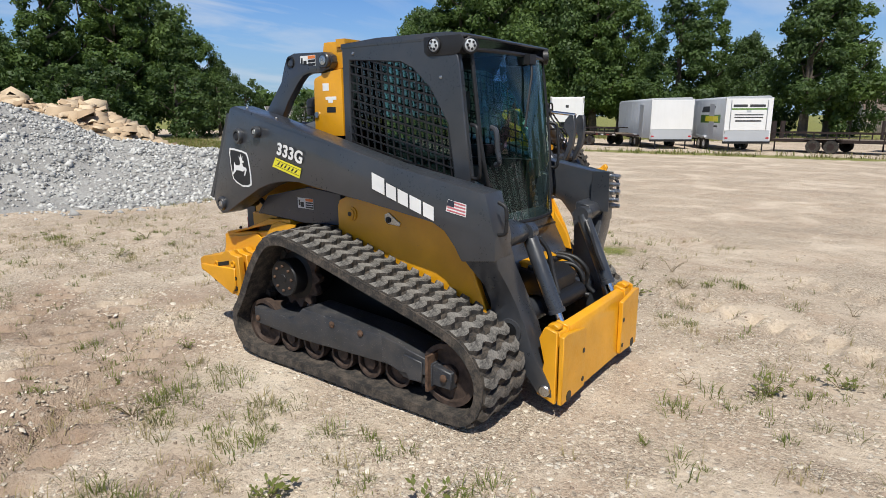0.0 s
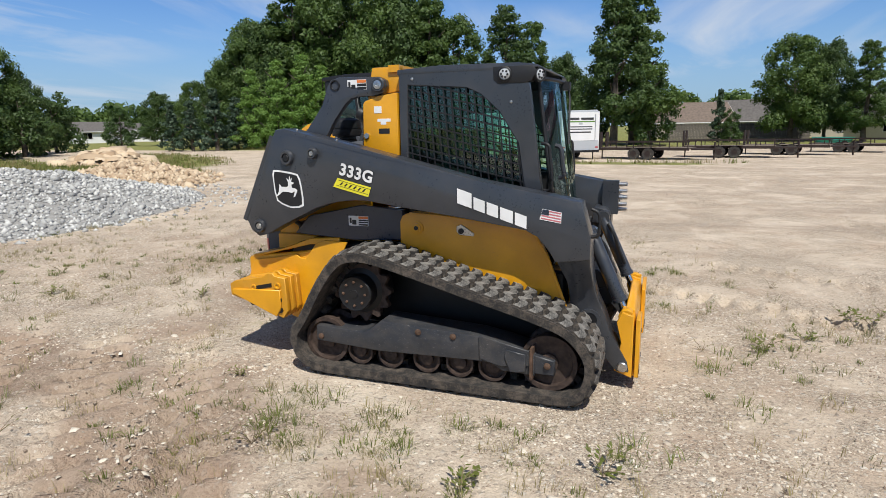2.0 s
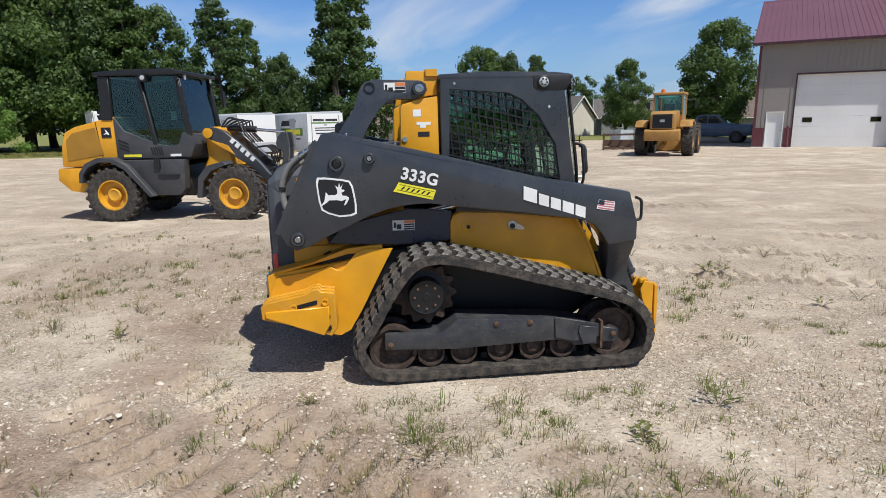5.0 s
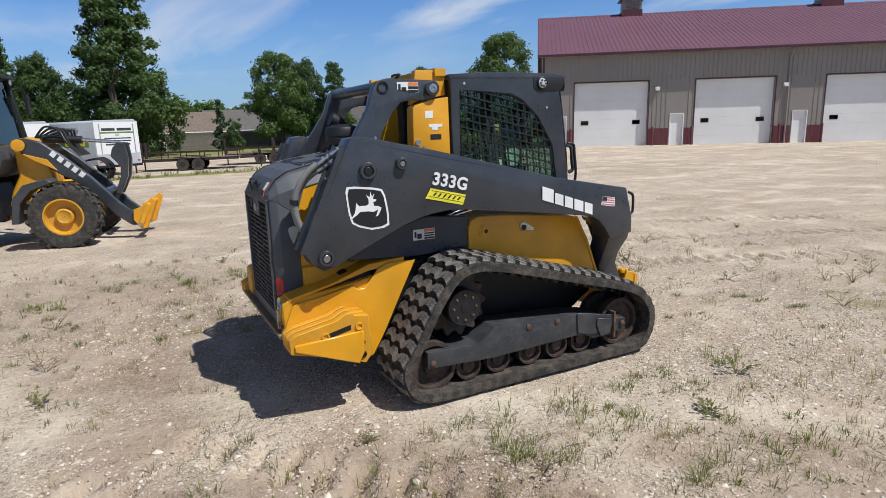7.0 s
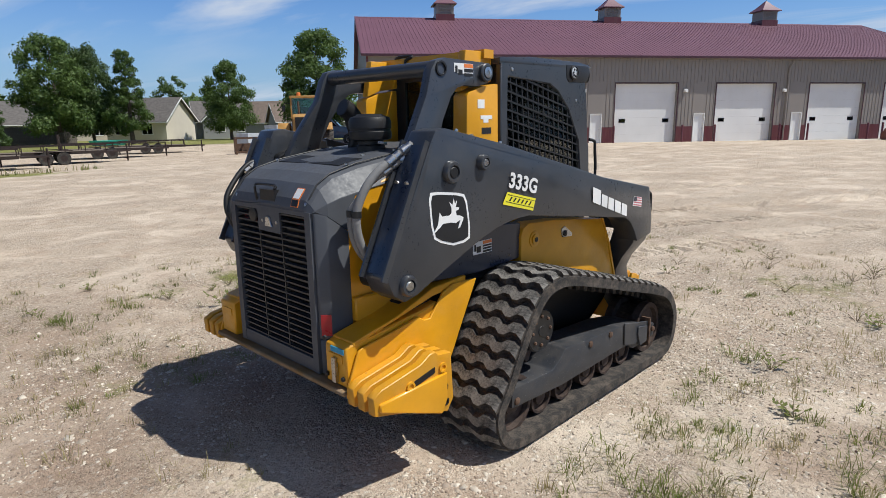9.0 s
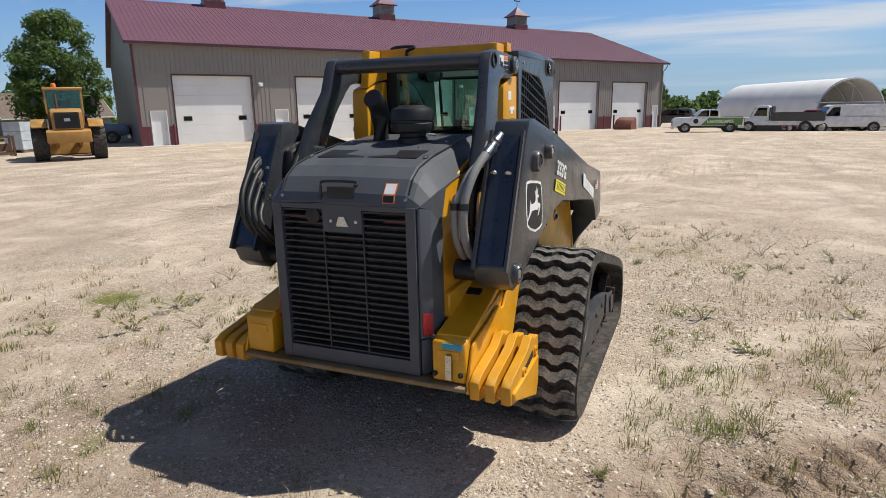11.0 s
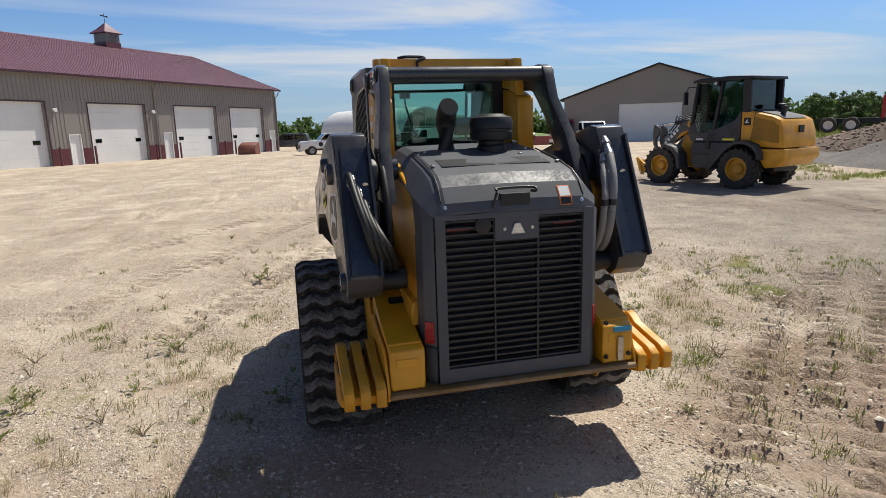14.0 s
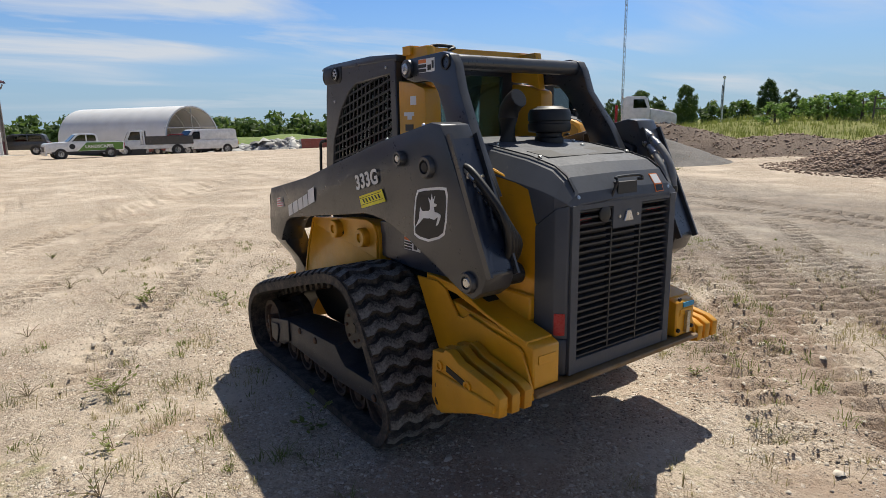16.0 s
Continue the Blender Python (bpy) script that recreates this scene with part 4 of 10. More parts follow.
    part("boom_rod", cyl((1.02, side * 0.545, 1.12), (1.42, side * 0.555, 1.21), 0.026, 16), M_CHROME, LOADER)
    # yellow engine-bay side, leaning back over the hood's shoulder
    part("bay_side", prism([(0.150, 0.700), (0.150, 1.300), (0.215, 1.445), (0.460, 1.520), (0.700, 1.580), (1.000, 1.600), (1.000, 0.900), (0.600, 0.880)], *sorted((side * 0.420, side * 0.455)), 0.006), M_YELLOW, LOADER, "yellow engine bay side sheet")

# ---- rear bumper and steps ----
base = part("rear_bumper_plate", prism([(-0.060, -0.650), (-0.060, 0.650), (0.10, 0.656), (0.34, 0.656), (0.42, 0.62), (0.42, -0.62), (0.34, -0.656), (0.10, -0.656)], 0.516, 0.542, 0.006, 1, "xy"), M_DIRTY, LOADER, "dusty worn yellow rear bumper plate")
for side in (-1, 1):
    blk = part("bumper_block", prism([(-0.025, 0.545), (-0.025, 0.745), (0.030, 0.765), (0.460, 0.815), (0.600, 0.840), (0.600, 0.545)], *sorted((side * 0.470, side * 0.640)), 0.008), M_YELLOW, LOADER, "yellow rear bumper block")
    part("slot_plate", box(-0.030, -0.022, *sorted((side * 0.500, side * 0.610)), 0.665, 0.705, 0.003), M_YELLOW, blk)
    part("mud_plate", prism([(-0.040, 0.505), (-0.035, 0.560), (0.035, 0.720), (0.060, 0.735), (0.250, 0.762), (0.430, 0.800), (0.475, 0.770), (0.520, 0.768), (0.560, 0.815), (0.620, 0.890), (0.700, 0.920), (0.895, 0.915), (0.780, 0.700), (0.650, 0.450), (0.560, 0.300), (0.480, 0.262), (0.370, 0.290), (0.250, 0.420)], *sorted((side * 0.645, side * 0.659)), 0.003), M_YELLOW, LOADER, "yellow steel mud plate")
    part("fender_deck", prism([(0.020, 0.745), (0.020, 0.770), (0.300, 0.832), (0.560, 0.925), (0.820, 0.945), (0.820, 0.900), (0.560, 0.880)], *sorted((side * 0.476, side * 0.644)), 0.004), M_YELLOW, LOADER, "yellow sloping fender deck")
    step = part("step", prism([(-0.020, 0.500), (-0.020, 0.540), (0.42, 0.560), (0.42, 0.420), (0.38, 0.345)], *sorted((side * 0.660, side * 0.880)), 0.006), M_YELLOW, LOADER, "chipped yellow cast step")
    for k in range(3):
        a = 0.665 + 0.076 * k
        tooth = [(-0.045, 0.485), (-0.050, 0.575), (0.000, 0.602), (0.110, 0.622), (0.250, 0.648), (0.310, 0.682), (0.350, 0.686), (0.370, 0.664), (0.460, 0.652), (0.475, 0.400), (0.430, 0.335), (0.200, 0.420)]
        part("step_tooth", prism(tooth, *sorted((side * a, side * (a + 0.048))), 0.004, 1), M_STEP, step)
    face = side * (0.665 + 0.152 + 0.048)
    for u, z, r in ((0.175, 0.560, 0.026), (0.395, 0.590, 0.026), (0.165, 0.450, 0.030), (0.405, 0.480, 0.022), (0.410, 0.400, 0.022)):
        part("step_boss", lathe([(r, -0.004), (r, 0.010), (r * 0.6, 0.010), (r * 0.55, 0.002)], axis_y(u, face, z, side), 14), M_YELLOW if z > 0.5 else M_DARK, step)
    part("step_slot", prism([(0.190, 0.575), (0.340, 0.608), (0.340, 0.578), (0.190, 0.545)], *sorted((face, face + side * 0.004)), 0), M_DARK, step)
blue = part("notice_plate", box(-0.032, -0.026, -0.625, -0.525, 0.715, 0.742, 0.001), M_BLUE, LOADER, "small blue decal")
part("latch_strap", box(-0.046, -0.028, -0.575, -0.545, 0.565, 0.690, 0.003), M_STEEL, LOADER)
for y, z in ((-0.485, 0.585), (-0.615, 0.590), (-0.480, 0.770)):
    part("bumper_bolt", lathe([(0.013, 0), (0.013, 0.010), (0.008, 0.014)], pose(-0.026, y, z, 0, -90, 0), 6), M_DARK, LOADER)

# ---- rear door, grille and hood ----
door = part("rear_door", box(0.075, 0.090, -0.36, 0.36, 0.60, 1.37, 0), M_DARK, LOADER, "black louvred rear door")
for y0, y1 in ((0.350, 0.398), (-0.398, -0.350)):
    part("door_stile", box(-0.020, 0.070, y0, y1, 0.550, 1.375, 0.004), M_HOOD, door)
part("door_rail", box(-0.018, 0.070, -0.350, 0.350, 1.352, 1.375, 0.003), M_HOOD, door)
part("door_rail", box(-0.018, 0.070, -0.350, 0.350, 0.550, 0.620, 0.003), M_HOOD, door)
slats = 23
for k in range(slats):
    z = 0.632 + k * (1.345 - 0.632) / (slats - 1)
    for y0, y1 in (((-0.350, -0.118), (-0.114, 0.106), (0.110, 0.350)) if z < 1.225 else ((-0.350, -0.118), (0.110, 0.350))):
        part("slat", prism([(-0.008, z - 0.006), (0.018, z + 0.004), (0.018, z + 0.010), (-0.008, z + 0.002)], y0, y1, 0), M_GRILLE, door)
for y in (-0.116, 0.108):
    part("grille_bar", box(-0.010, 0.020, y - 0.004, y + 0.004, 0.618, 1.352, 0.001), M_GRILLE, door)
part("latch_panel", box(-0.016, 0.030, -0.114, 0.106, 1.240, 1.352, 0.006, 2), M_HOOD, door)
mark = part("latch_mark", prism([(-0.045, 1.268), (0.030, 1.268), (0.012, 1.322), (-0.020, 1.322)], -0.024, -0.014, 0.003, 1, "yz"), M_STEEL, door, "small grey triangular emblem")
for y in (0.058, -0.082):
    part("panel_screw", lathe([(0.009, 0), (0.008, 0.004)], pose(-0.016, y, 1.295, 0, -90, 0), 10), M_STEEL, door)
part("louvre_badge", lathe([(0.042, 0), (0.040, 0.006), (0.036, 0.008)], pose(-0.010, 0.165, 1.318, 0, -90, 0), 20), M_BLACK, door)
for y in (0.275, -0.270):
    part("tail_lamp", box(0.022, 0.034, y - 0.055, y + 0.055, 1.296, 1.322, 0.003), M_RED, door, "dark red tail lamp behind the slats")
for side in (-1, 1):
    corner = prism([(-0.008, 0.402), (-0.004, 0.414), (0.040, 0.452), (0.160, 0.462), (0.160, 0.402)] if side > 0 else [(-0.008, -0.402), (-0.004, -0.414), (0.040, -0.452), (0.160, -0.462), (0.160, -0.402)], 0.737, 1.375, 0.010, 2, "xy")
    for v in corner.verts:
        if v.co.z > 1.2:
            v.co.z -= 0.105 * min(1.0, max(0.0, (v.co.x - 0.02) / 0.14))
    post = part("corner_panel", corner, M_HOOD, LOADER, "charcoal rear corner panel")
    part("corner_foot", prism([(-0.007, 0.402), (-0.003, 0.413), (0.040, 0.450), (0.160, 0.460), (0.160, 0.402)] if side > 0 else [(-0.007, -0.402), (-0.003, -0.413), (0.040, -0.450), (0.160, -0.460), (0.160, -0.402)], 0.548, 0.731, 0.008, 1, "xy"), M_HOOD, LOADER)
    facet = Matrix.Translation((0.0170, side * 0.4335, 0)) @ Matrix.Rotation(side * math.atan2(0.038, 0.044), 4, "Z")
    part("reflector", box(-0.026, 0.026, -0.004, 0.004, 0.755, 0.862, 0.002, 1, facet), M_RED, post, "red side reflector")


def hood():
    secs = []
    for u, top, flat, shoulder, drop in ((-0.015, 1.385, 0.372, 0.405, 0.012), (0.000, 1.430, 0.372, 0.418, 0.045), (0.055, 1.500, 0.372, 0.445, 0.085), (0.130, 1.548, 0.372, 0.454, 0.110), (0.160, 1.556, 0.372, 0.456, 0.112), (0.215, 1.570, 0.372, 0.458, 0.116), (0.300, 1.590, 0.372, 0.460, 0.120), (0.620, 1.640, 0.374, 0.462, 0.120), (0.900, 1.662, 0.374, 0.462, 0.115), (1.020, 1.664, 0.374, 0.462, 0.115)):
        low = 1.378 - 0.105 * max(0.0, u - 0.02) / 0.14 if u < 0.17 else 1.440 + (u - 0.215) * 0.30
        low = min(low, top - drop - 0.004)
        secs.append([(u, shoulder, low), (u, shoulder, top - drop), (u, flat + 0.012, top - 0.022), (u, flat - 0.03, top), (u, 0, top + 0.006), (u, -flat + 0.03, top), (u, -flat - 0.012, top - 0.022), (u, -shoulder, top - drop), (u, -shoulder, low)])
    return bevelled(loft(secs), 0.006, 1)


hd = part("engine_hood", hood(), M_HOOD, LOADER, "charcoal engine hood sloping to the rear", 13)
bm = bmesh.new()
for y0, y1 in ((-0.290, -0.010), (0.010, 0.290)):
    vs = [bm.verts.new(p) for p in ((0.245, y0, 1.5845), (0.400, y0, 1.6095), (0.400, y1, 1.6095), (0.245, y1, 1.5845))]
    bm.faces.new(vs)
    ws = [bm.verts.new((v.co.x, v.co.y, v.co.z - 0.010)) for v in vs]
    bm.faces.new(ws[::-1])
    for k in range(4):
        bm.faces.new((vs[k], vs[(k + 1) % 4], ws[(k + 1) % 4], ws[k]))
part("vent_mesh", bm, M_BLACK, hd)
for y in (-0.330, 0.330):
    seam = [(0.010, y * 1.09, 1.437), (0.060, y * 1.09, 1.505), (0.135, y * 1.09, 1.5500), (0.300, y * 1.09, 1.592), (0.620, y * 1.10, 1.640)]
    part("hood_seam", tube(seam, 0.004, 6), M_BLACK, hd)
part("hood_handle", tube([(-0.006, 0.115, 1.395), (-0.024, 0.098, 1.470), (-0.010, 0.085, 1.488), (-0.010, -0.085, 1.488), (-0.024, -0.098, 1.470), (-0.006, -0.080, 1.470)], 0.007, 8, 3), M_BLACK, hd)
part("handle_recess", box(-0.012, 0.040, -0.072, 0.072, 1.405, 1.462, 0.004), M_BLACK, hd)
part("hood_sticker", prism([(-0.0165, 1.392), (-0.0035, 1.431), (0.0350, 1.482), (0.042, 1.478), (0.006, 1.430), (-0.008, 1.390)], -0.292, -0.228, 0), M_ORANGE, hd, "orange and white warning sticker")
part("sticker_field", prism([(-0.0022, 1.4345), (0.0315, 1.4790), (0.036, 1.4740), (0.004, 1.4330)], -0.287, -0.233, 0), M_WHITE, hd)
part("sticker_text", prism([(-0.0165, 1.3970), (-0.0060, 1.4285), (0.004, 1.4260), (-0.008, 1.3960)], -0.287, -0.233, 0), M_BLACK, hd)
for u, y, z, up in ((0.000, 0.345, 1.412, 60), (0.000, -0.345, 1.412, 60), (0.26, 0.335, 1.588, 0), (0.26, -0.335, 1.588, 0), (0.47, -0.21, 1.6215, 0), (0.62, 0.30, 1.643, 0), (0.62, -0.30, 1.643, 0)):
    part("hood_screw", lathe([(0.012, -0.004), (0.012, 0.004), (0.006, 0.007)], pose(u, y, z, 0, -up, 0), 10), M_STEEL, hd)

part("exhaust_pipe", tube([(0.700, 0.150, 1.63), (0.700, 0.150, 1.78), (0.690, 0.150, 1.825), (0.655, 0.150, 1.865), (0.615, 0.150, 1.885)], [0.056, 0.056, 0.056, 0.055, 0.054], 22), M_BLACK, LOADER, "black exhaust pipe with a bent outlet")
part("exhaust_mouth", lathe([(0.049, 0.0), (0.049, -0.02)], pose(0.613, 0.150, 1.886, 0, -65, 0), 20), M_DARK, LOADER)
part("air_precleaner", lathe([(0.082, 1.60), (0.082, 1.662), (0.074, 1.672), (0.074, 1.690), (0.118, 1.700), (0.122, 1.715), (0.122, 1.742), (0.117, 1.746), (0.117, 1.757), (0.122, 1.761), (0.122, 1.800), (0.112, 1.822), (0.080, 1.832), (0.070, 1.840), (0.015, 1.842)], pose(0.62, -0.095, 0.0), 36), M_BLACK, LOADER, "black round air intake cap")
part("precleaner_clamp", tube([(0.585, -0.205, 1.684), (0.60, -0.235, 1.680), (0.625, -0.225, 1.676)], 0.008, 6), M_STEEL, LOADER)

# ---- link towers, cross tube and yellow posts ----
for side in (-1, 1):
    tower = [(0.330, 1.400), (0.520, 1.725), (0.660, 1.930), (0.705, 2.060), (0.740, 2.110), (0.810, 2.128), (1.140, 2.118), (1.185, 2.095), (1.195, 2.050), (1.165, 2.005), (1.090, 1.985), (0.960, 1.985), (0.900, 1.970), (0.850, 1.925), (0.760, 1.800), (0.690, 1.660), (0.600, 1.400)]
    tower_bm = prism(tower, *sorted((side * 0.458, side * 0.518)), 0.008, 2)
    for v in tower_bm.verts:
        v.co.y += side * 0.055 * soft(2.02, 1.60, v.co.z)
    tw = part("link_tower", tower_bm, M_GREY, LOADER, "charcoal steel link tower")
    part("tower_eye", lathe([(0.040, 0), (0.040, 0.010), (0.030, 0.010), (0.030, -0.03)], axis_y(0.775, side * 0.518, 2.070, side), 20), M_DARK, tw)
    boss = part("pivot_boss", lathe([(0.052, 0), (0.052, 0.020), (0.046, 0.026), (0.034, 0.026), (0.032, 0.016)], axis_y(1.135, side * 0.518, 2.062, side), 24), M_GREY, tw)
    part("pivot_pin", lathe([(0.031, 0.010), (0.031, 0.030), (0.012, 0.032), (0.010, 0.026)], axis_y(1.135, side * 0.518, 2.062, side), 18), M_STEEL, boss)
    st = part("tower_sticker", rects(bmesh.new(), side * 0.518, [(0.880, 1.035, 2.032, 2.104)], side), M_WHITE, tw, "white and orange warning sticker")
    part("sticker_band", rects(bmesh.new(), side * 0.5195, [(0.960, 1.033, 2.082, 2.102)], side), M_ORANGE, st)
    part("sticker_print", rects(bmesh.new(), side * 0.5195, [(0.960, 1.033, 2.035, 2.052), (0.960, 1.033, 2.058, 2.076), (0.888, 0.905, 2.050, 2.090), (0.912, 0.945, 2.042, 2.070)], side), M_BLACK, st)
    part("tower_foot", lathe([(0.062, 0), (0.062, 0.06), (0.050, 0.07)], axis_y(0.60, side * 0.460, 1.560, side), 22), M_GREY, tw)
    # link between tower foot and arm
    part("control_link", prism([(0.40, 1.46), (0.52, 1.46), (0.80, 1.58), (0.80, 1.68), (0.70, 1.70), (0.42, 1.60)], *sorted((side * 0.585, side * 0.655)), 0.012), M_DARK, LOADER)
    post = [(0.985, 1.555), (0.995, 1.930), (1.010, 1.950), (1.120, 1.985), (1.270, 2.005), (1.275, 1.555)]
    yp = part("rear_post", prism(post, *sorted((side * 0.400, side * 0.508)), 0.008, 2), M_YELLOW, LOADER, "yellow steel rear post")
    part("post_head", prism([(1.005, 1.955), (1.050, 2.190), (1.275, 2.190), (1.275, 2.018), (1.120, 1.998)], *sorted((side * 0.395, side * 0.452)), 0.010, 2), M_YELLOW, yp)
    y = side * 0.508
    part("post_decal", rects(bmesh.new(), y, [(1.085, 1.145, 1.862, 1.912), (1.110, 1.215, 1.800, 1.822), (1.135, 1.180, 1.780, 1.800)], side), M_WHITE, yp)
    part("vin_plate", rects(bmesh.new(), y, [(1.120, 1.205, 1.715, 1.752)], side), M_BLACK, yp)
    part("post_grommet", lathe([(0.020, 0), (0.020, 0.012), (0.012, 0.012)], axis_y(1.02, side * 0.508, 1.700, side), 14), M_STEEL, yp)
part("cross_tube", cyl((0.775, -0.460, 2.072), (0.775, 0.460, 2.072), 0.042, 24), M_GREY, LOADER, "charcoal round cross tube")
part("rear_beam", box(1.190, 1.275, -0.470, 0.470, 2.150, 2.200, 0.008), M_YELLOW, LOADER, "yellow roof beam")
part("beam_cable", tube([(1.20, 0.32, 2.204), (1.19, 0.27, 2.212), (1.20, 0.18, 2.212), (1.19, 0.15, 2.204), (1.178, 0.20, 2.18), (1.18, 0.19, 2.12)], 0.010, 8, 5), M_BLACK, LOADER)

# ---- hoses at the back of the arms ----
for side in (-1, 1):
    y = side * 0.560
    pts = [(0.520, y, 1.640), (0.420, y, 1.540), (0.340, y, 1.420), (0.300, y, 1.290), (0.300, y, 1.180), (0.340, y, 1.080), (0.440, y, 1.010)]
    part("hydraulic_hose", tube(pts, 0.019, 10, 6), M_BLACK, LOADER)
    if side < 0:
        # two pale woven sleeves that bow out behind the arm
        for k, (d, r) in enumerate(((0.0, 0.021), (0.045, 0.018))):
            sleeve = [(0.400, -0.680 + d * 0.3, 1.690 - d), (0.300, -0.655 + d * 0.5, 1.625 - d), (0.215, -0.628 + d, 1.560 - d), (0.155, -0.606 + d, 1.480 - d), (0.120, -0.585 + d, 1.370), (0.135, -0.580 + d, 1.240), (0.200, -0.585 + d, 1.130), (0.330, -0.590 + d, 1.050)]
            hose = part("hose_sleeve", tube(sleeve, [0.017] * 6 + [r] * 31 + [0.020] * 6, 12, 6), M_SLEEVE, LOADER, "pale grey woven hose sleeve")
            for a, b in ((0.10, 0.55), (0.70, 1.35)):
                lo, hi = (Vector(sleeve[int(q)]).lerp(Vector(sleeve[int(q) + 1]), q - int(q)) for q in (a, b))
                part("hose_fitting", tube([lo, lo.lerp(hi, 0.45), lo.lerp(hi, 0.46), hi], [0.020, 0.020, 0.025, 0.025], 10), M_STEEL, hose)
            part("hose_tie", tube([Vector(sleeve[4]) + Vector((0.0, 0.0, 0.016)), Vector(sleeve[4]) - Vector((0.0, 0.0, 0.016))], r + 0.003, 12), M_BLACK, hose)
    else:
        # black loops that leave the arm's web and swing down into the frame
        for k in range(4):
            y, dz, du = 0.745 - 0.030 * k, 0.062 * k, 0.010 * k
            loop = [(0.355 - 0.028 * k, y, 1.560 - dz), (0.290 - 0.020 * k, y, 1.545 - dz), (0.195, y - 0.012, 1.465 - dz * 0.8), (0.112 + du, y - 0.035, 1.360 - dz * 0.5), (0.098 + du, y - 0.060, 1.255 - dz * 0.2), (0.140 + du, y - 0.090, 1.150), (0.250, y - 0.110, 1.070), (0.360, y - 0.125, 1.030)]
            hose = part("hose_loop", tube(loop, 0.017, 10, 6), M_BLACK, LOADER)
            p, q = Vector(loop[0]), Vector(loop[2])
            part("hose_fitting", tube([p, p.lerp(q, 0.16), p.lerp(q, 0.17), p.lerp(q, 0.36), p.lerp(q, 0.37), p.lerp(q, 0.60)], [0.016, 0.016, 0.025, 0.025, 0.020, 0.020], 8), M_STEEL, hose)
    # the arm's rear face: a dark blue web between two flanges
    a, b = Vector((0.118, 0, 1.100)), Vector((0.392, 0, 1.682))
    d = (b - a).normalized()
    web = Matrix.Translation((a.x, side * 0.7175, a.z)) @ Matrix((d, Vector((0, 1, 0)), d.cross(Vector((0, 1, 0))))).transposed().to_4x4()
    part("arm_web", box(0.0, (b - a).length, -0.062, 0.062, -0.002, 0.010, 0.002, 1, web), M_NAVY, LOADER, "dark blue rear web of the lift arm")
    for dy in (-0.0800, 0.0800):
        part("arm_flange", box(-0.03, (b - a).length + 0.02, dy - 0.0065, dy + 0.0065, -0.004, 0.030, 0.002, 1, web), M_GREY, LOADER)
    part("arm_rear_tube", cyl((0.235, side * 0.500, 1.035), (0.235, side * 0.640, 1.035), 0.052, 20), M_DARK, LOADER)
    for dy in (0.672, 0.745):
        part("plug", lathe([(0.020, 0), (0.020, 0.006), (0.014, 0.009)], pose(0.308, side * dy, 1.505, 0, -114, 0), 14), M_STEEL, LOADER)

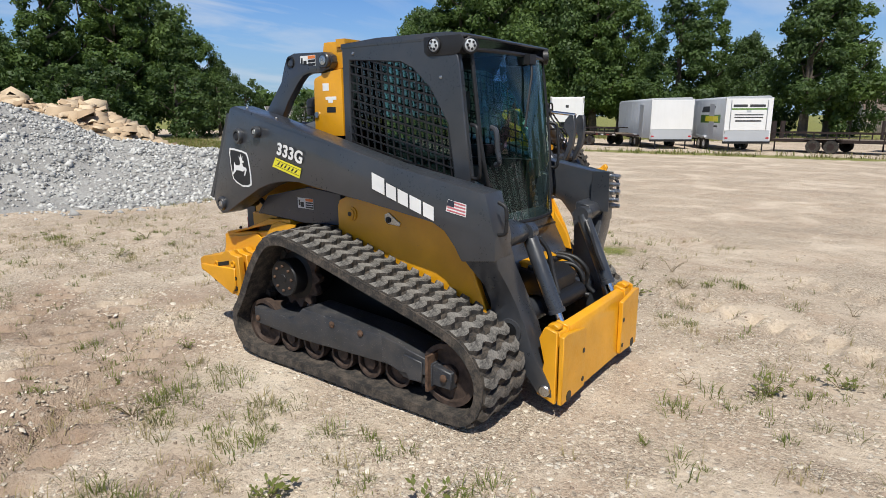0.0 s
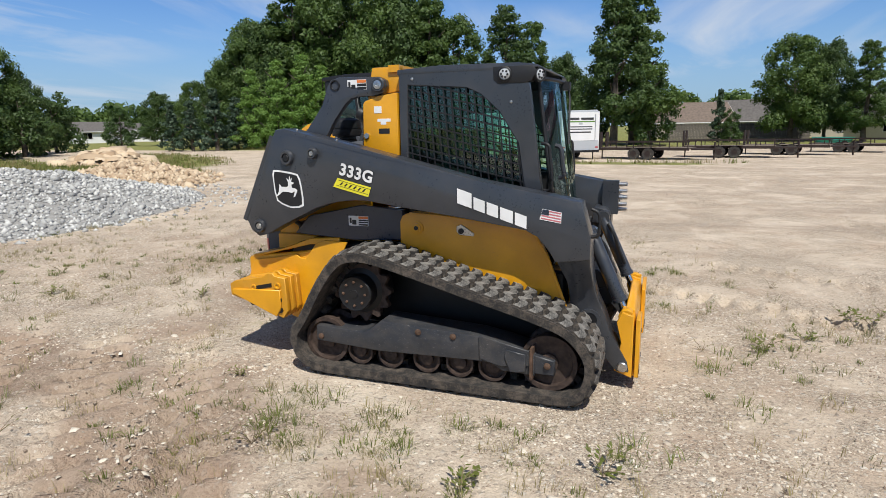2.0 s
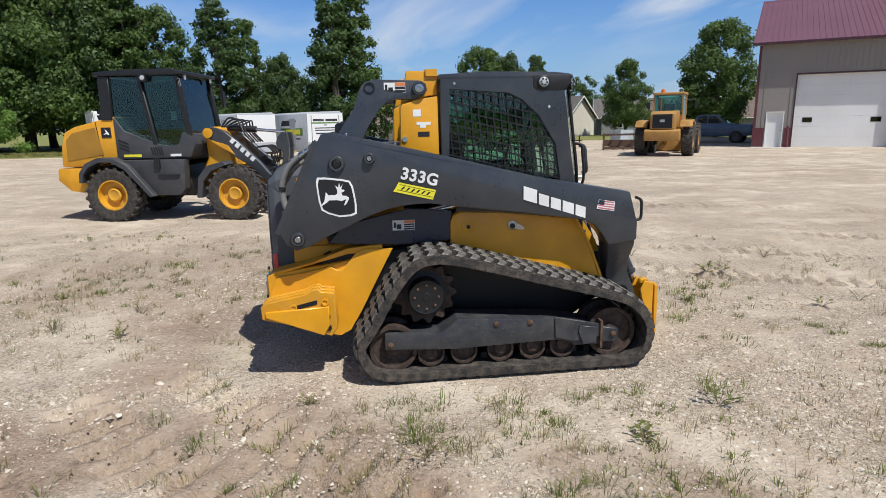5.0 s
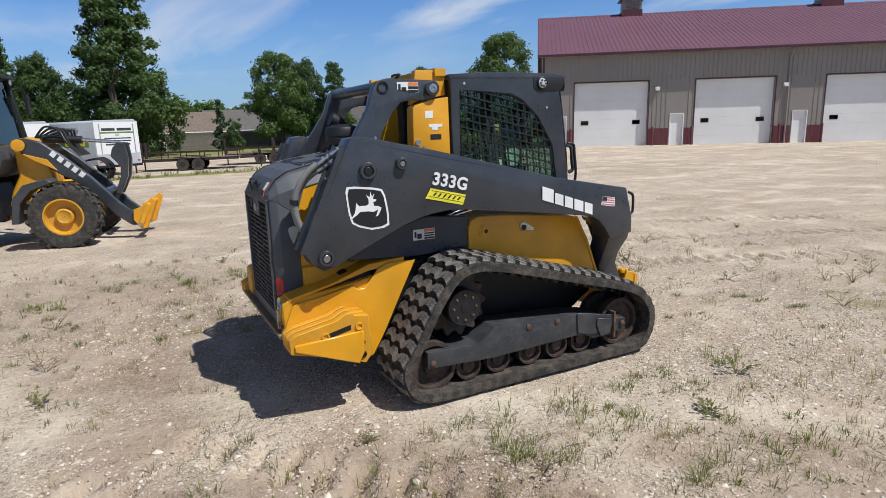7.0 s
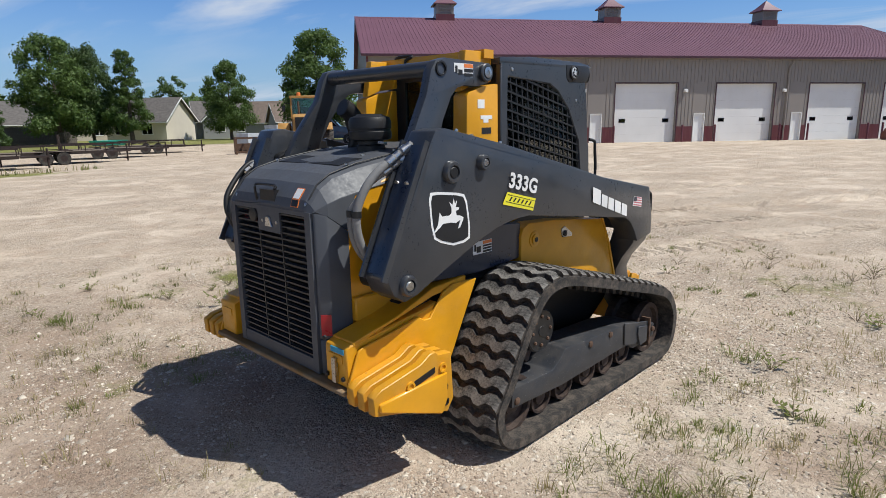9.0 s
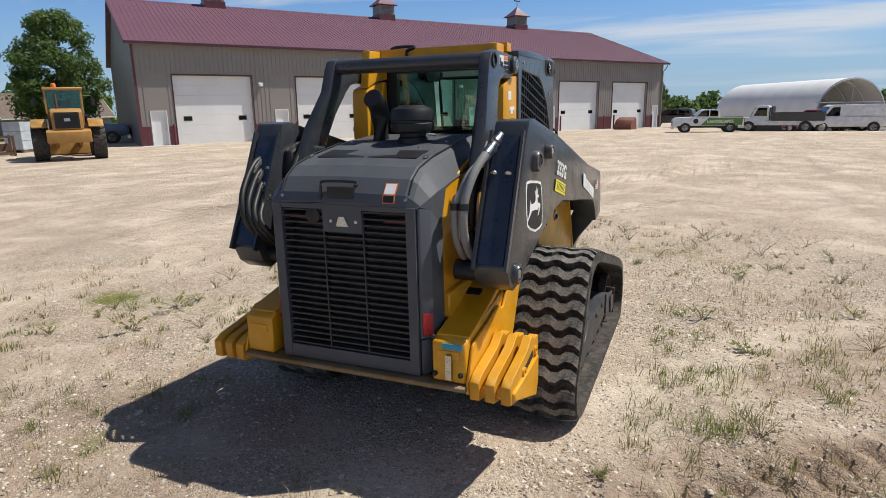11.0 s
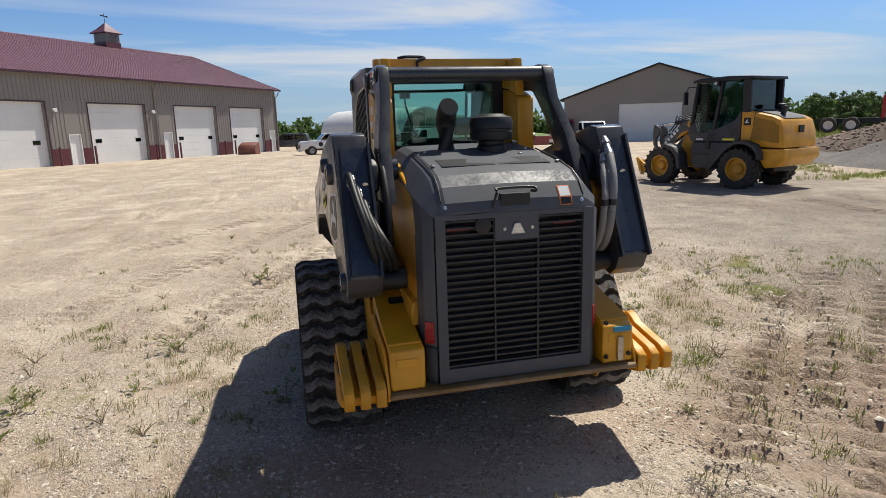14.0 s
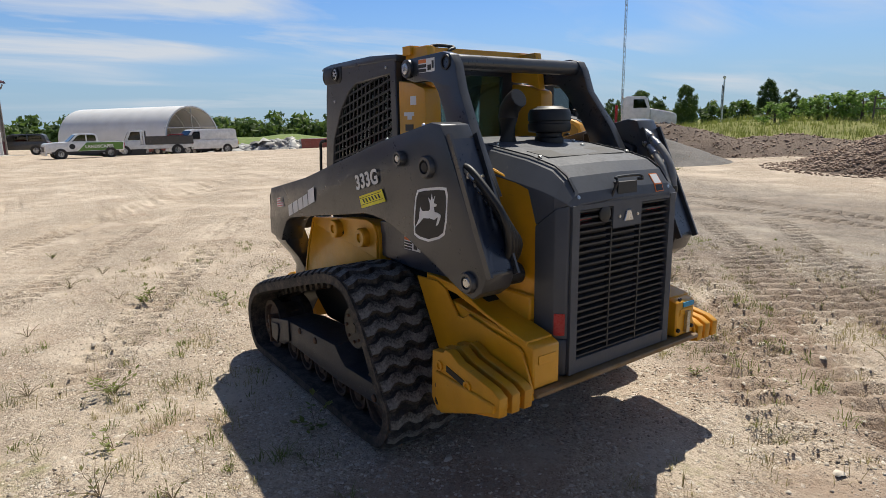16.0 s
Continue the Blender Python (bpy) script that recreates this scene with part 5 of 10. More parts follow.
# ---- cab ----
WINDOW = [(1.360, 2.050), (1.800, 2.018), (1.900, 1.972), (2.030, 1.855), (2.165, 1.640), (2.215, 1.320), (1.350, 1.520)]
for side in (-1, 1):
    outline = [(1.290, 2.135), (2.215, 2.135), (2.250, 1.960), (2.300, 1.560), (2.345, 1.250), (2.215, 1.250), *WINDOW[5::-1], (1.350, 1.520), (1.350, 1.300), (1.290, 1.300)]
    wall = part("cab_side", prism(outline, *sorted((side * 0.470, side * 0.515)), 0.006), M_GREY, LOADER, "charcoal cab side frame")
    guard = part("guard_frame", prism([(2.205, 1.330), (2.215, 1.330), (2.168, 1.640), (2.158, 1.640)], *sorted((side * 0.494, side * 0.506)), 0), M_BLACK, wall)
    y0, y1 = sorted((side * 0.496, side * 0.504))
    for k in range(-6, 40):
        for d, p in (((0.085, -1.0), (1.34 + 0.056 * k, 2.05)), ((1.0, -0.235), (1.35, 2.06 + 0.19 - 0.056 * k))):
            seg = clip(WINDOW, p, d)
            if not seg:
                continue
            a, b = (Vector((p[0] + d[0] * t, p[1] + d[1] * t)) for t in seg)
            nrm = Vector((-d[1], d[0])).normalized() * 0.0048
            off = 0.004 if abs(d[0]) > 0.5 else 0.0
            part("guard_bar", add_prism(bmesh.new(), [(a + nrm)[:], (b + nrm)[:], (b - nrm)[:], (a - nrm)[:]], y0 + off * side, y1 + off * side), M_BLACK, wall)
    part("side_glass", prism(WINDOW, *sorted((side * 0.476, side * 0.481)), 0), M_GLASS, wall).visible_shadow = False
    for u, z in ((1.395, 2.092), (2.115, 1.915)):
        part("side_screw", lathe([(0.010, 0), (0.010, 0.005), (0.005, 0.008)], axis_y(u, side * 0.515, z, side), 10), M_STEEL, wall)
    rail = [(2.325, side * 0.505, 1.640), (2.375, side * 0.520, 1.625), (2.385, side * 0.520, 1.560), (2.400, side * 0.520, 1.420), (2.390, side * 0.515, 1.330), (2.340, side * 0.505, 1.325)]
    part("grab_rail", tube(rail, 0.011, 10, 4), M_BLACK, wall)
    # lamp pod at the roof corner
    pod = part("lamp_pod", prism([(1.985, 2.150), (2.260, 2.150), (2.290, 2.110), (2.250, 2.045), (2.205, 2.035), (2.020, 2.035), (1.990, 2.060)], *sorted((side * 0.430, side * 0.520)), 0.010, 2), M_BLACK, LOADER, "black lamp housing at the cab roof corner")
    for x, y, z, yaw, r in ((2.070, 0.524, 2.098, 90, 0.040), (2.300, 0.478, 2.088, 34, 0.040)):
        m = Matrix.Translation((x, side * y, z)) @ Matrix.Rotation(radians(side * yaw), 4, "Z") @ Matrix.Rotation(radians(90), 4, "Y")
        bez = part("lamp_bezel", lathe([(r * 1.22, -0.030), (r * 1.22, 0.006), (r * 1.02, 0.010), (r * 1.0, 0.002)], m, 24), M_BLACK, pod)
        part("lamp_lens", lathe([(r * 0.98, 0.000), (r * 0.85, 0.006), (r * 0.4, 0.010)], m, 22), M_LENS, bez, "clear round work lamp")
        for a in (0.3, 1.4, 2.4, 3.6, 4.7, 5.6):
            part("lamp_diode", lathe([(r * 0.20, 0.004), (r * 0.18, 0.013), (r * 0.08, 0.014)], m @ Matrix.Translation((0.55 * r * math.cos(a), 0.55 * r * math.sin(a), 0)), 8), M_DARK, bez)

roof = [(1.280, 2.120), (1.280, 2.158), (1.600, 2.176), (2.150, 2.170), (2.265, 2.158), (2.300, 2.145), (2.296, 2.132), (2.230, 2.130), (2.200, 2.118)]
part("cab_roof", prism(roof, -0.515, 0.515, 0.010, 2), M_GREY, LOADER, "charcoal cab roof with a front visor")
part("cab_floor", prism([(1.30, 0.86), (2.42, 0.86), (2.46, 0.95), (1.30, 0.98)], -0.465, 0.465, 0.01), M_BLACK, LOADER)
rear_wall = bmesh.new()
for y0, y1, z0, z1 in ((-0.470, -0.335, 0.95, 2.12), (0.335, 0.470, 0.95, 2.12), (-0.335, 0.335, 2.055, 2.12), (-0.335, 0.335, 0.95, 1.660)):
    add_box(rear_wall, 1.292, 1.330, y0, y1, z0, z1)
part("cab_rear_wall", rear_wall, M_BLACK, LOADER)
part("rear_glass", box(1.306, 1.311, -0.335, 0.335, 1.660, 2.055, 0), M_GLASS, LOADER).visible_shadow = False


def windscreen(grow, v_edge, z0, z1, thick):
    bm = bmesh.new()
    nv, nz = 14, 12
    g = []
    for j in range(nz + 1):
        row = []
        for i in range(nv + 1):
            v = -v_edge + 2 * v_edge * i / nv
            z = z0 + (z1 - z0) * j / nz
            # rounded outline, narrower at the foot
            k = 1.0 - 0.16 * soft(1.55, 1.02, z)
            u = 2.285 + 0.135 * (2.06 - z) + 0.085 * (1 - (abs(v) / v_edge) ** 2.6) + grow
            row.append(bm.verts.new((u, v * k, z)))
        g.append(row)
    for j in range(nz):
        for i in range(nv):
            bm.faces.new((g[j][i], g[j][i + 1], g[j + 1][i + 1], g[j + 1][i]))
    edge = [g[0][i].co.copy() for i in range(nv + 1)] + [g[j][nv].co.copy() for j in range(1, nz + 1)] + [g[nz][i].co.copy() for i in range(nv - 1, -1, -1)] + [g[j][0].co.copy() for j in range(nz - 1, 0, -1)]
    bmesh.ops.solidify(bm, geom=bm.faces[:], thickness=thick)
    return bm, edge


glass_bm, rim = windscreen(0.0, 0.445, 1.03, 2.065, 0.006)
front_door = part("front_glass", glass_bm, M_GLASS_DK, LOADER, "dark tinted curved glass front door")
front_door.visible_shadow = False
part("door_frame", add_tube(bmesh.new(), rim, 0.013, 8, closed=True), M_BLACK, front_door)
part("door_handle", tube([(2.40, -0.40, 1.62), (2.44, -0.41, 1.60), (2.452, -0.41, 1.50), (2.462, -0.405, 1.42), (2.43, -0.395, 1.40)], 0.016, 8, 4), M_GREY, front_door)
part("wiper_arm", tube([(2.405, 0.06, 2.03), (2.42, 0.05, 1.95), (2.435, -0.05, 1.62)], 0.008, 6), M_BLACK, front_door)
part("wiper_motor", box(2.36, 2.42, 0.02, 0.10, 2.01, 2.07, 0.01), M_BLACK, front_door)
part("cab_front_sill", prism([(2.240, 0.95), (2.330, 0.95), (2.370, 1.28), (2.300, 1.30)], -0.475, -0.415, 0.006), M_GREY, LOADER)
part("cab_front_sill", prism([(2.240, 0.95), (2.330, 0.95), (2.370, 1.28), (2.300, 1.30)], 0.415, 0.475, 0.006), M_GREY, LOADER)

# seat and controls seen through the glass
seat = part("seat", box(1.48, 1.98, -0.25, 0.25, 1.20, 1.34, 0.04, 3), M_SEAT, LOADER, "black vinyl operator seat")
part("seat_back", prism([(1.44, 1.30), (1.56, 1.32), (1.51, 1.60), (1.48, 1.70), (1.42, 1.70), (1.40, 1.60)], -0.23, 0.23, 0.03, 3), M_SEAT, seat)
for side in (-1, 1):
    part("armrest", box(1.62, 2.02, *sorted((side * 0.30, side * 0.38)), 1.42, 1.48, 0.015, 2), M_SEAT, seat)
    part("joystick", tube([(1.98, side * 0.34, 1.46), (2.00, side * 0.34, 1.56), (1.99, side * 0.34, 1.62)], [0.014, 0.018, 0.026], 10), M_BLACK, seat)
    part("side_console", box(1.40, 2.25, *sorted((side * 0.38, side * 0.465)), 0.98, 1.38, 0.02), M_BLACK, LOADER)
part("monitor", box(2.14, 2.18, -0.44, -0.30, 1.70, 1.84, 0.01), M_BLACK, LOADER)

# ---- front end: footwell, cylinders, hoses, coupler ----
part("footwell_front", prism([(2.330, 0.70), (2.560, 0.74), (2.530, 0.80), (2.400, 1.04), (2.330, 1.06)], -0.40, 0.40, 0.012), M_GREY, LOADER, "charcoal footwell front")
part("front_crossmember", prism([(2.43, 0.52), (2.60, 0.55), (2.60, 0.66), (2.50, 0.70), (2.43, 0.70)], -0.46, 0.46, 0.01), M_YELLOW, LOADER, "yellow front cross member")
for side in (-1, 1):
    part("corner_gusset", prism([(2.42, 0.78), (2.58, 0.76), (2.55, 0.86), (2.44, 1.02)], *sorted((side * 0.405, side * 0.425)), 0.004), M_YELLOW, LOADER)
part("arm_torque_tube", cyl((2.66, -0.48, 0.520), (2.66, 0.48, 0.520), 0.075, 24), M_GREY, LOADER, "charcoal torque tube between the arms")
for k, (y, z) in enumerate(((0.16, 0.62), (0.24, 0.66))):
    part("front_hose", tube([(2.56, y, 0.76), (2.68, y + 0.02, 0.74), (2.76, y + 0.04, z), (2.75, y + 0.06, z - 0.10), (2.80, y + 0.08, 0.50)], 0.017, 10, 6), M_BLACK, LOADER)
valve = part("valve_block", prism([(2.50, 0.60), (2.50, 0.735), (2.54, 0.765), (2.70, 0.745), (2.77, 0.700), (2.77, 0.610)], -0.30, 0.08, 0.014, 2), M_DARK, LOADER, "oily black hydraulic valve block")
for k in range(5):
    part("valve_cap", lathe([(0.026, 0), (0.026, 0.024), (0.014, 0.030)], pose(2.62 + 0.012 * (k % 2), -0.26 + 0.075 * k, 0.752, 0, 12, 0), 12), M_DARK, valve)
part("swivel_drum", cyl((2.765, -0.30, 0.560), (2.765, 0.12, 0.560), 0.062, 20, 0.008), M_DARK, LOADER)
part("drum_hose", tube([(2.60, 0.10, 0.72), (2.72, 0.14, 0.72), (2.79, 0.15, 0.64), (2.77, 0.14, 0.56), (2.74, 0.06, 0.52)], 0.016, 10, 6), M_BLACK, LOADER)
part("footwell_bracket", prism([(2.43, 0.70), (2.56, 0.72), (2.62, 0.78), (2.58, 0.80), (2.47, 0.79)], -0.26, 0.10, 0.005), M_YELLOW, LOADER, "yellow steel bracket above the valve block")
for side in (-1, 1):
    y = side * 0.395
    top, bot = Vector((2.660, y, 1.020)), Vector((2.930, y, 0.430))
    c = part("tilt_cylinder", tube([top, top.lerp(bot, 0.06), top.lerp(bot, 0.07), top.lerp(bot, 0.74), top.lerp(bot, 0.745), top.lerp(bot, 0.78)], [0.042, 0.042, 0.046, 0.046, 0.052, 0.052], 22), M_GREY, LOADER, "charcoal tilt cylinder")
    part("cylinder_rod", cyl(top.lerp(bot, 0.77), bot, 0.024, 16), M_CHROME, c)
    part("cylinder_eye", lathe([(0.055, -0.035), (0.055, 0.035), (0.030, 0.040)], axis_y(top.x, y - side * 0.0, top.z, side), 22), M_GREY, c)
    part("cylinder_lug", prism([(2.56, 0.96), (2.68, 0.97), (2.71, 1.03), (2.68, 1.08), (2.58, 1.10)], *sorted((side * 0.455, side * 0.665)), 0.008), M_GREY, LOADER)
    part("cylinder_hose", tube([(2.71, y - side * 0.05, 0.98), (2.76, y - side * 0.08, 0.90), (2.80, y - side * 0.07, 0.78), (2.85, y - side * 0.05, 0.66)], 0.014, 8, 5), M_BLACK, c)

coupler = part("quick_coupler", prism([(2.960, 0.085), (2.990, 0.085), (2.985, 0.420), (2.965, 0.505), (2.915, 0.520), (2.905, 0.500), (2.945, 0.480), (2.962, 0.410)], -0.560, 0.560, 0.004), M_YELLOW, LOADER, "yellow quick coupler plate")
for side in (-1, 1):
    part("coupler_wing", prism([(side * 0.30, 0.105), (side * 0.610, 0.095), (side * 0.610, 0.500), (side * 0.560, 0.510), (side * 0.30, 0.470)], 2.990, 3.018, 0.004, 1, "yz"), M_YELLOW, coupler)
    part("coupler_ear", prism([(2.860, 0.130), (2.975, 0.090), (2.975, 0.520), (2.900, 0.540), (2.865, 0.470), (2.900, 0.330)], *sorted((side * 0.585, side * 0.612)), 0.004), M_YELLOW, coupler)
    part("coupler_ear", prism([(2.860, 0.130), (2.975, 0.090), (2.975, 0.520), (2.900, 0.540), (2.865, 0.470), (2.900, 0.330)], *sorted((side * 0.440, side * 0.465)), 0.004), M_YELLOW, coupler)
    part("locking_lever", prism([(2.885, 0.500), (2.960, 0.510), (2.965, 0.535), (2.930, 0.552), (2.890, 0.540)], *sorted((side * 0.500, side * 0.560)), 0.008), M_YELLOW, coupler)
    for z in (0.16, 0.34):
        part("coupler_hole", lathe([(0.016, 0), (0.016, 0.003)], pose(3.018, side * 0.33, z, 0, 90, 0), 12), M_DARK, coupler)
    part("wedge_slot", lathe([(0.032, 0), (0.032, 0.003)], pose(3.018, side * 0.52, 0.125, 0, 90, 0), 14), M_DARK, coupler)


# ---- the long steel barn ----
def siding(name, rgb, rough=0.45, dust=0.10):
    n = Nodes(name)
    a, b = n.noise(0.35, 4), n.noise(7, 6, 0.65, stretch=(1, 1, 0.15))
    col = n.mix(n.span(a, 0.3, 0.7), shade(rgb, 0.93), shade(rgb, 1.06))
    col = n.mix(n.math("MULTIPLY", n.span(b, 0.45, 0.75), dust), col, shade(DUST, 0.8))
    return n.done(col, rough)


M_SIDING = siding("taupe_siding", (0.245, 0.220, 0.200))
M_MAROON = siding("maroon_steel", (0.105, 0.022, 0.030), 0.40)
M_ROOF = siding("maroon_roof_steel", (0.150, 0.066, 0.092), 0.50)
M_DOOR = siding("white_door_panel", (0.74, 0.74, 0.73), 0.45, 0.05)
M_GUTTER = siding("dark_maroon_gutter", (0.050, 0.014, 0.022), 0.4)
M_PANE = glass("dark_pane", (0.03, 0.035, 0.04))
BARN_L, BARN_D, EAVE, RIDGE, LAP = 46.4, 21.0, 6.25, 10.05, 0.46
BARN = pose(19.45, 33.5, 0.0, 0, 0.45, -35.0)
BIG_DOORS = [(2.1, 6.85), (9.8, 14.6), (17.6, 22.4), (25.5, 30.3), (33.2, 37.9), (39.7, 44.3)]
SMALL_DOORS = [(0.65, 1.60), (8.25, 9.15), (15.75, 16.65), (23.8, 24.7), (31.85, 32.75), (45.15, 46.0)]
DOOR_TOP = 4.20


def barn():
    root = thing("barn", "long taupe steel barn with a maroon roof and white overhead doors", "barn", BARN)
    # front wall with its openings
    front = part("front_sill", box(0.0, BARN_L, 0.02, 0.26, -0.8, -0.45, 0), M_SIDING, root)
    opens = sorted([(a, b, DOOR_TOP) for a, b in BIG_DOORS] + [(a, b, 2.10) for a, b in SMALL_DOORS])
    at = 0.0
    for a, b, top in opens:
        if a > at:
            part("wall_panel", box(at, a, 0.0, 0.28, -0.5, EAVE, 0), M_SIDING, root)
        part("wall_panel", box(a, b, 0.0, 0.28, top, EAVE, 0), M_SIDING, root)
        at = b
    part("wall_panel", box(at, BARN_L, 0.0, 0.28, -0.5, EAVE, 0), M_SIDING, root)
    # gable ends and back
    gable = [(0.28, -0.5), (BARN_D, -0.5), (BARN_D, EAVE), (BARN_D / 2, RIDGE - 0.12), (0.28, EAVE)]
    for x0 in (0.0, BARN_L - 0.25):
        part("gable_wall", prism(gable, x0, x0 + 0.25, 0, 1, "yz"), M_SIDING, root)
    part("back_wall", box(0.25, BARN_L - 0.25, BARN_D - 0.25, BARN_D, -0.5, EAVE, 0), M_SIDING, root)
    # roof sheets
    k = (RIDGE - EAVE) / (BARN_D / 2)
    for sg in (1, -1):
        c = BARN_D / 2
        pts = [(c, RIDGE), (c - sg * (c + LAP), EAVE - k * LAP), (c - sg * (c + LAP), EAVE - k * LAP - 0.10), (c, RIDGE - 0.12)]
        sheet = part("roof_sheet", prism(pts, -0.35, BARN_L + 0.35, 0, 1, "yz"), M_ROOF, root, "maroon ribbed steel roof sheet")
        if sg == 1:
            ribs = bmesh.new()
            for i in range(157):
                x = -0.30 + i * 0.30
                add_prism(ribs, [(c - 0.10, RIDGE - 0.036), (-LAP, EAVE - k * LAP - 0.002), (-LAP, EAVE - k * LAP + 0.018), (c - 0.10, RIDGE - 0.016)], x, x + 0.030, "yz")
            tagged(part("roof_ribs", ribs, M_ROOF, sheet), kind="stuff")
    part("ridge_cap", prism([(BARN_D / 2 - 0.3, RIDGE - 0.10), (BARN_D / 2, RIDGE + 0.03), (BARN_D / 2 + 0.3, RIDGE - 0.10)], -0.36, BARN_L + 0.36, 0, 1, "yz"), M_ROOF, root)
    part("gutter", box(-0.36, BARN_L + 0.36, -LAP - 0.10, -LAP + 0.02, EAVE - k * LAP - 0.16, EAVE - k * LAP - 0.03, 0.02), M_GUTTER, root)
    part("soffit", box(-0.30, BARN_L + 0.30, -LAP + 0.02, -0.002, EAVE - k * LAP - 0.14, EAVE - k * LAP - 0.11, 0), M_SIDING, root)
    for x0 in (-0.365, BARN_L + 0.352):
        part("rake_trim", prism([(BARN_D / 2, RIDGE + 0.02), (-LAP, EAVE - k * LAP + 0.02), (-LAP, EAVE - k * LAP - 0.20), (BARN_D / 2, RIDGE - 0.20)], x0, x0 + 0.015, 0, 1, "yz"), M_MAROON, root)
    # ribs of the wall sheets, wainscot, jambs
    rib_hi = mesh_of("wall_rib", box(-0.018, 0.018, -0.022, 0.0, DOOR_TOP + 0.10, EAVE - 0.12, 0), M_SIDING)
    rib_lo = mesh_of("wall_rib", box(-0.018, 0.018, -0.022, 0.0, 1.17, EAVE - 0.12, 0), M_SIDING)
    for i in range(int(BARN_L / 0.28)):
        x = 0.15 + i * 0.28
        over_big = any(a - 0.08 < x < b + 0.08 for a, b in BIG_DOORS)
        over_small = any(a - 0.08 < x < b + 0.08 for a, b in SMALL_DOORS)
        ob = new("wall_rib", rib_hi if over_big or over_small else rib_lo)
        ob.parent = front
        ob.matrix_local = Matrix.Translation((x, 0, 0))
    at = 0.0
    for a, b, top in opens + [(BARN_L, BARN_L, 0)]:
        if a - at > 0.25:
            part("wainscot", box(at + 0.06, a - 0.06, -0.030, -0.001, -0.4, 1.15, 0.004), M_MAROON, root)
        at = b
    part("corner_trim", box(-0.02, 0.12, -0.035, -0.001, -0.4, EAVE - 0.14, 0), M_MAROON, root)
    part("corner_trim", box(BARN_L - 0.12, BARN_L + 0.02, -0.035, -0.001, -0.4, EAVE - 0.14, 0), M_SIDING, root)
    # overhead doors
    for a, b in BIG_DOORS:
        d = part("overhead_door", box(a, b, 0.262, 0.300, -0.4, 0.02, 0), M_DOOR, root, "white sectional overhead door")
        n = 7
        for j in range(n):
            z0, z1 = 0.02 + j * (DOOR_TOP - 0.02) / n, 0.02 + (j + 1) * (DOOR_TOP - 0.02) / n - 0.004
            part("door_panel", box(a + 0.01, b - 0.01, 0.240, 0.295, z0, z1, 0.003), M_DOOR, d)
        for x in (a + 0.50, b - 0.90):
            w = part("door_window", box(x - 0.04, x + 0.46, 0.228, 0.242, 1.46, 1.74, 0.004), M_BLACK, d)
            part("window_pane", box(x, x + 0.42, 0.222, 0.229, 1.50, 1.70, 0), M_PANE, w)
        for x0, x1 in ((a - 0.07, a - 0.002), (b + 0.002, b + 0.07)):
            part("door_jamb", box(x0, x1, -0.034, -0.002, -0.2, DOOR_TOP, 0.004), M_GUTTER, d)
        part("door_header", box(a - 0.07, b + 0.07, -0.034, -0.002, DOOR_TOP + 0.002, DOOR_TOP + 0.08, 0.004), M_GUTTER, d)
        for x in (a - 0.25, b + 0.25):
            part("bollard", lathe([(0.075, -0.3), (0.075, 1.22), (0.055, 1.27), (0.01, 1.285)], pose(x, -0.55, 0), 14), M_MAROON, d)
    for a, b in SMALL_DOORS:
        d = part("entry_door", box(a + 0.05, b - 0.05, 0.10, 0.15, -0.02, 2.06, 0.004), M_DOOR, root, "white steel entry door")
        part("door_frame", prism([(a, -0.2), (a, 2.10), (b, 2.10), (b, -0.2), (b - 0.05, -0.2), (b - 0.05, 2.06), (a + 0.05, 2.06), (a + 0.05, -0.2)], -0.036, 0.16, 0), M_DOOR, d)
        part("door_knob", lathe([(0.03, 0), (0.035, 0.03), (0.02, 0.05)], pose(b - 0.13, 0.10, 1.0, 90, 0, 0), 12), M_STEEL, d)
    for x in (7.4, 15.2, 23.0, 31.0):
        lamp = part("wall_lamp", box(x - 0.14, x + 0.14, -0.16, -0.024, 3.62, 3.82, 0.02), M_DOOR, root)
        part("lamp_head", box(x - 0.10, x + 0.10, -0.24, -0.16, 3.58, 3.72, 0.02), M_DOOR, lamp)
    for x in (15.35, 31.25):
        pts = [(x, -LAP, EAVE - 0.45), (x, -LAP + 0.06, EAVE - 0.58), (x, -0.14, EAVE - 0.85), (x, -0.10, EAVE - 1.05), (x, -0.10, -0.05)]
        part("downspout", tube(pts, 0.055, 8), M_SIDING, root)
    pts = [(BARN_L + 0.10, -LAP, EAVE - 0.42), (BARN_L + 0.10, -0.30, EAVE - 0.70), (BARN_L - 0.05, -0.10, EAVE - 0.95), (BARN_L - 0.05, -0.10, -0.05)]
    part("downspout", tube(pts, 0.055, 8), M_SIDING, root)
    # ridge cupolas with vanes
    for x in (7.0, 21.6, 36.6):
        c = BARN_D / 2
        cup = part("cupola", box(x - 0.72, x + 0.72, c - 0.72, c + 0.72, RIDGE - 0.45, RIDGE + 1.02, 0.01), M_SIDING, root, "taupe roof cupola with louvres and a small roof")
        part("cupola_base", box(x - 0.78, x + 0.78, c - 0.78, c + 0.78, RIDGE - 0.45, RIDGE + 0.22, 0.01), M_MAROON, cup)
        bm = bmesh.new()
        base_r, mid_r = 0.95, 0.55
        rings = [[bm.verts.new((x + sx * r, c + sy * r, RIDGE + z)) for sx, sy in ((-1, -1), (1, -1), (1, 1), (-1, 1))] for r, z in ((base_r, 0.99), (base_r, 1.05), (mid_r, 1.40), (0.04, 1.95))]
        for ra, rb in zip(rings, rings[1:]):
            for q in range(4):
                bm.faces.new((ra[q], ra[(q + 1) % 4], rb[(q + 1) % 4], rb[q]))
        bm.faces.new(rings[0][::-1])
        bm.faces.new(rings[-1])
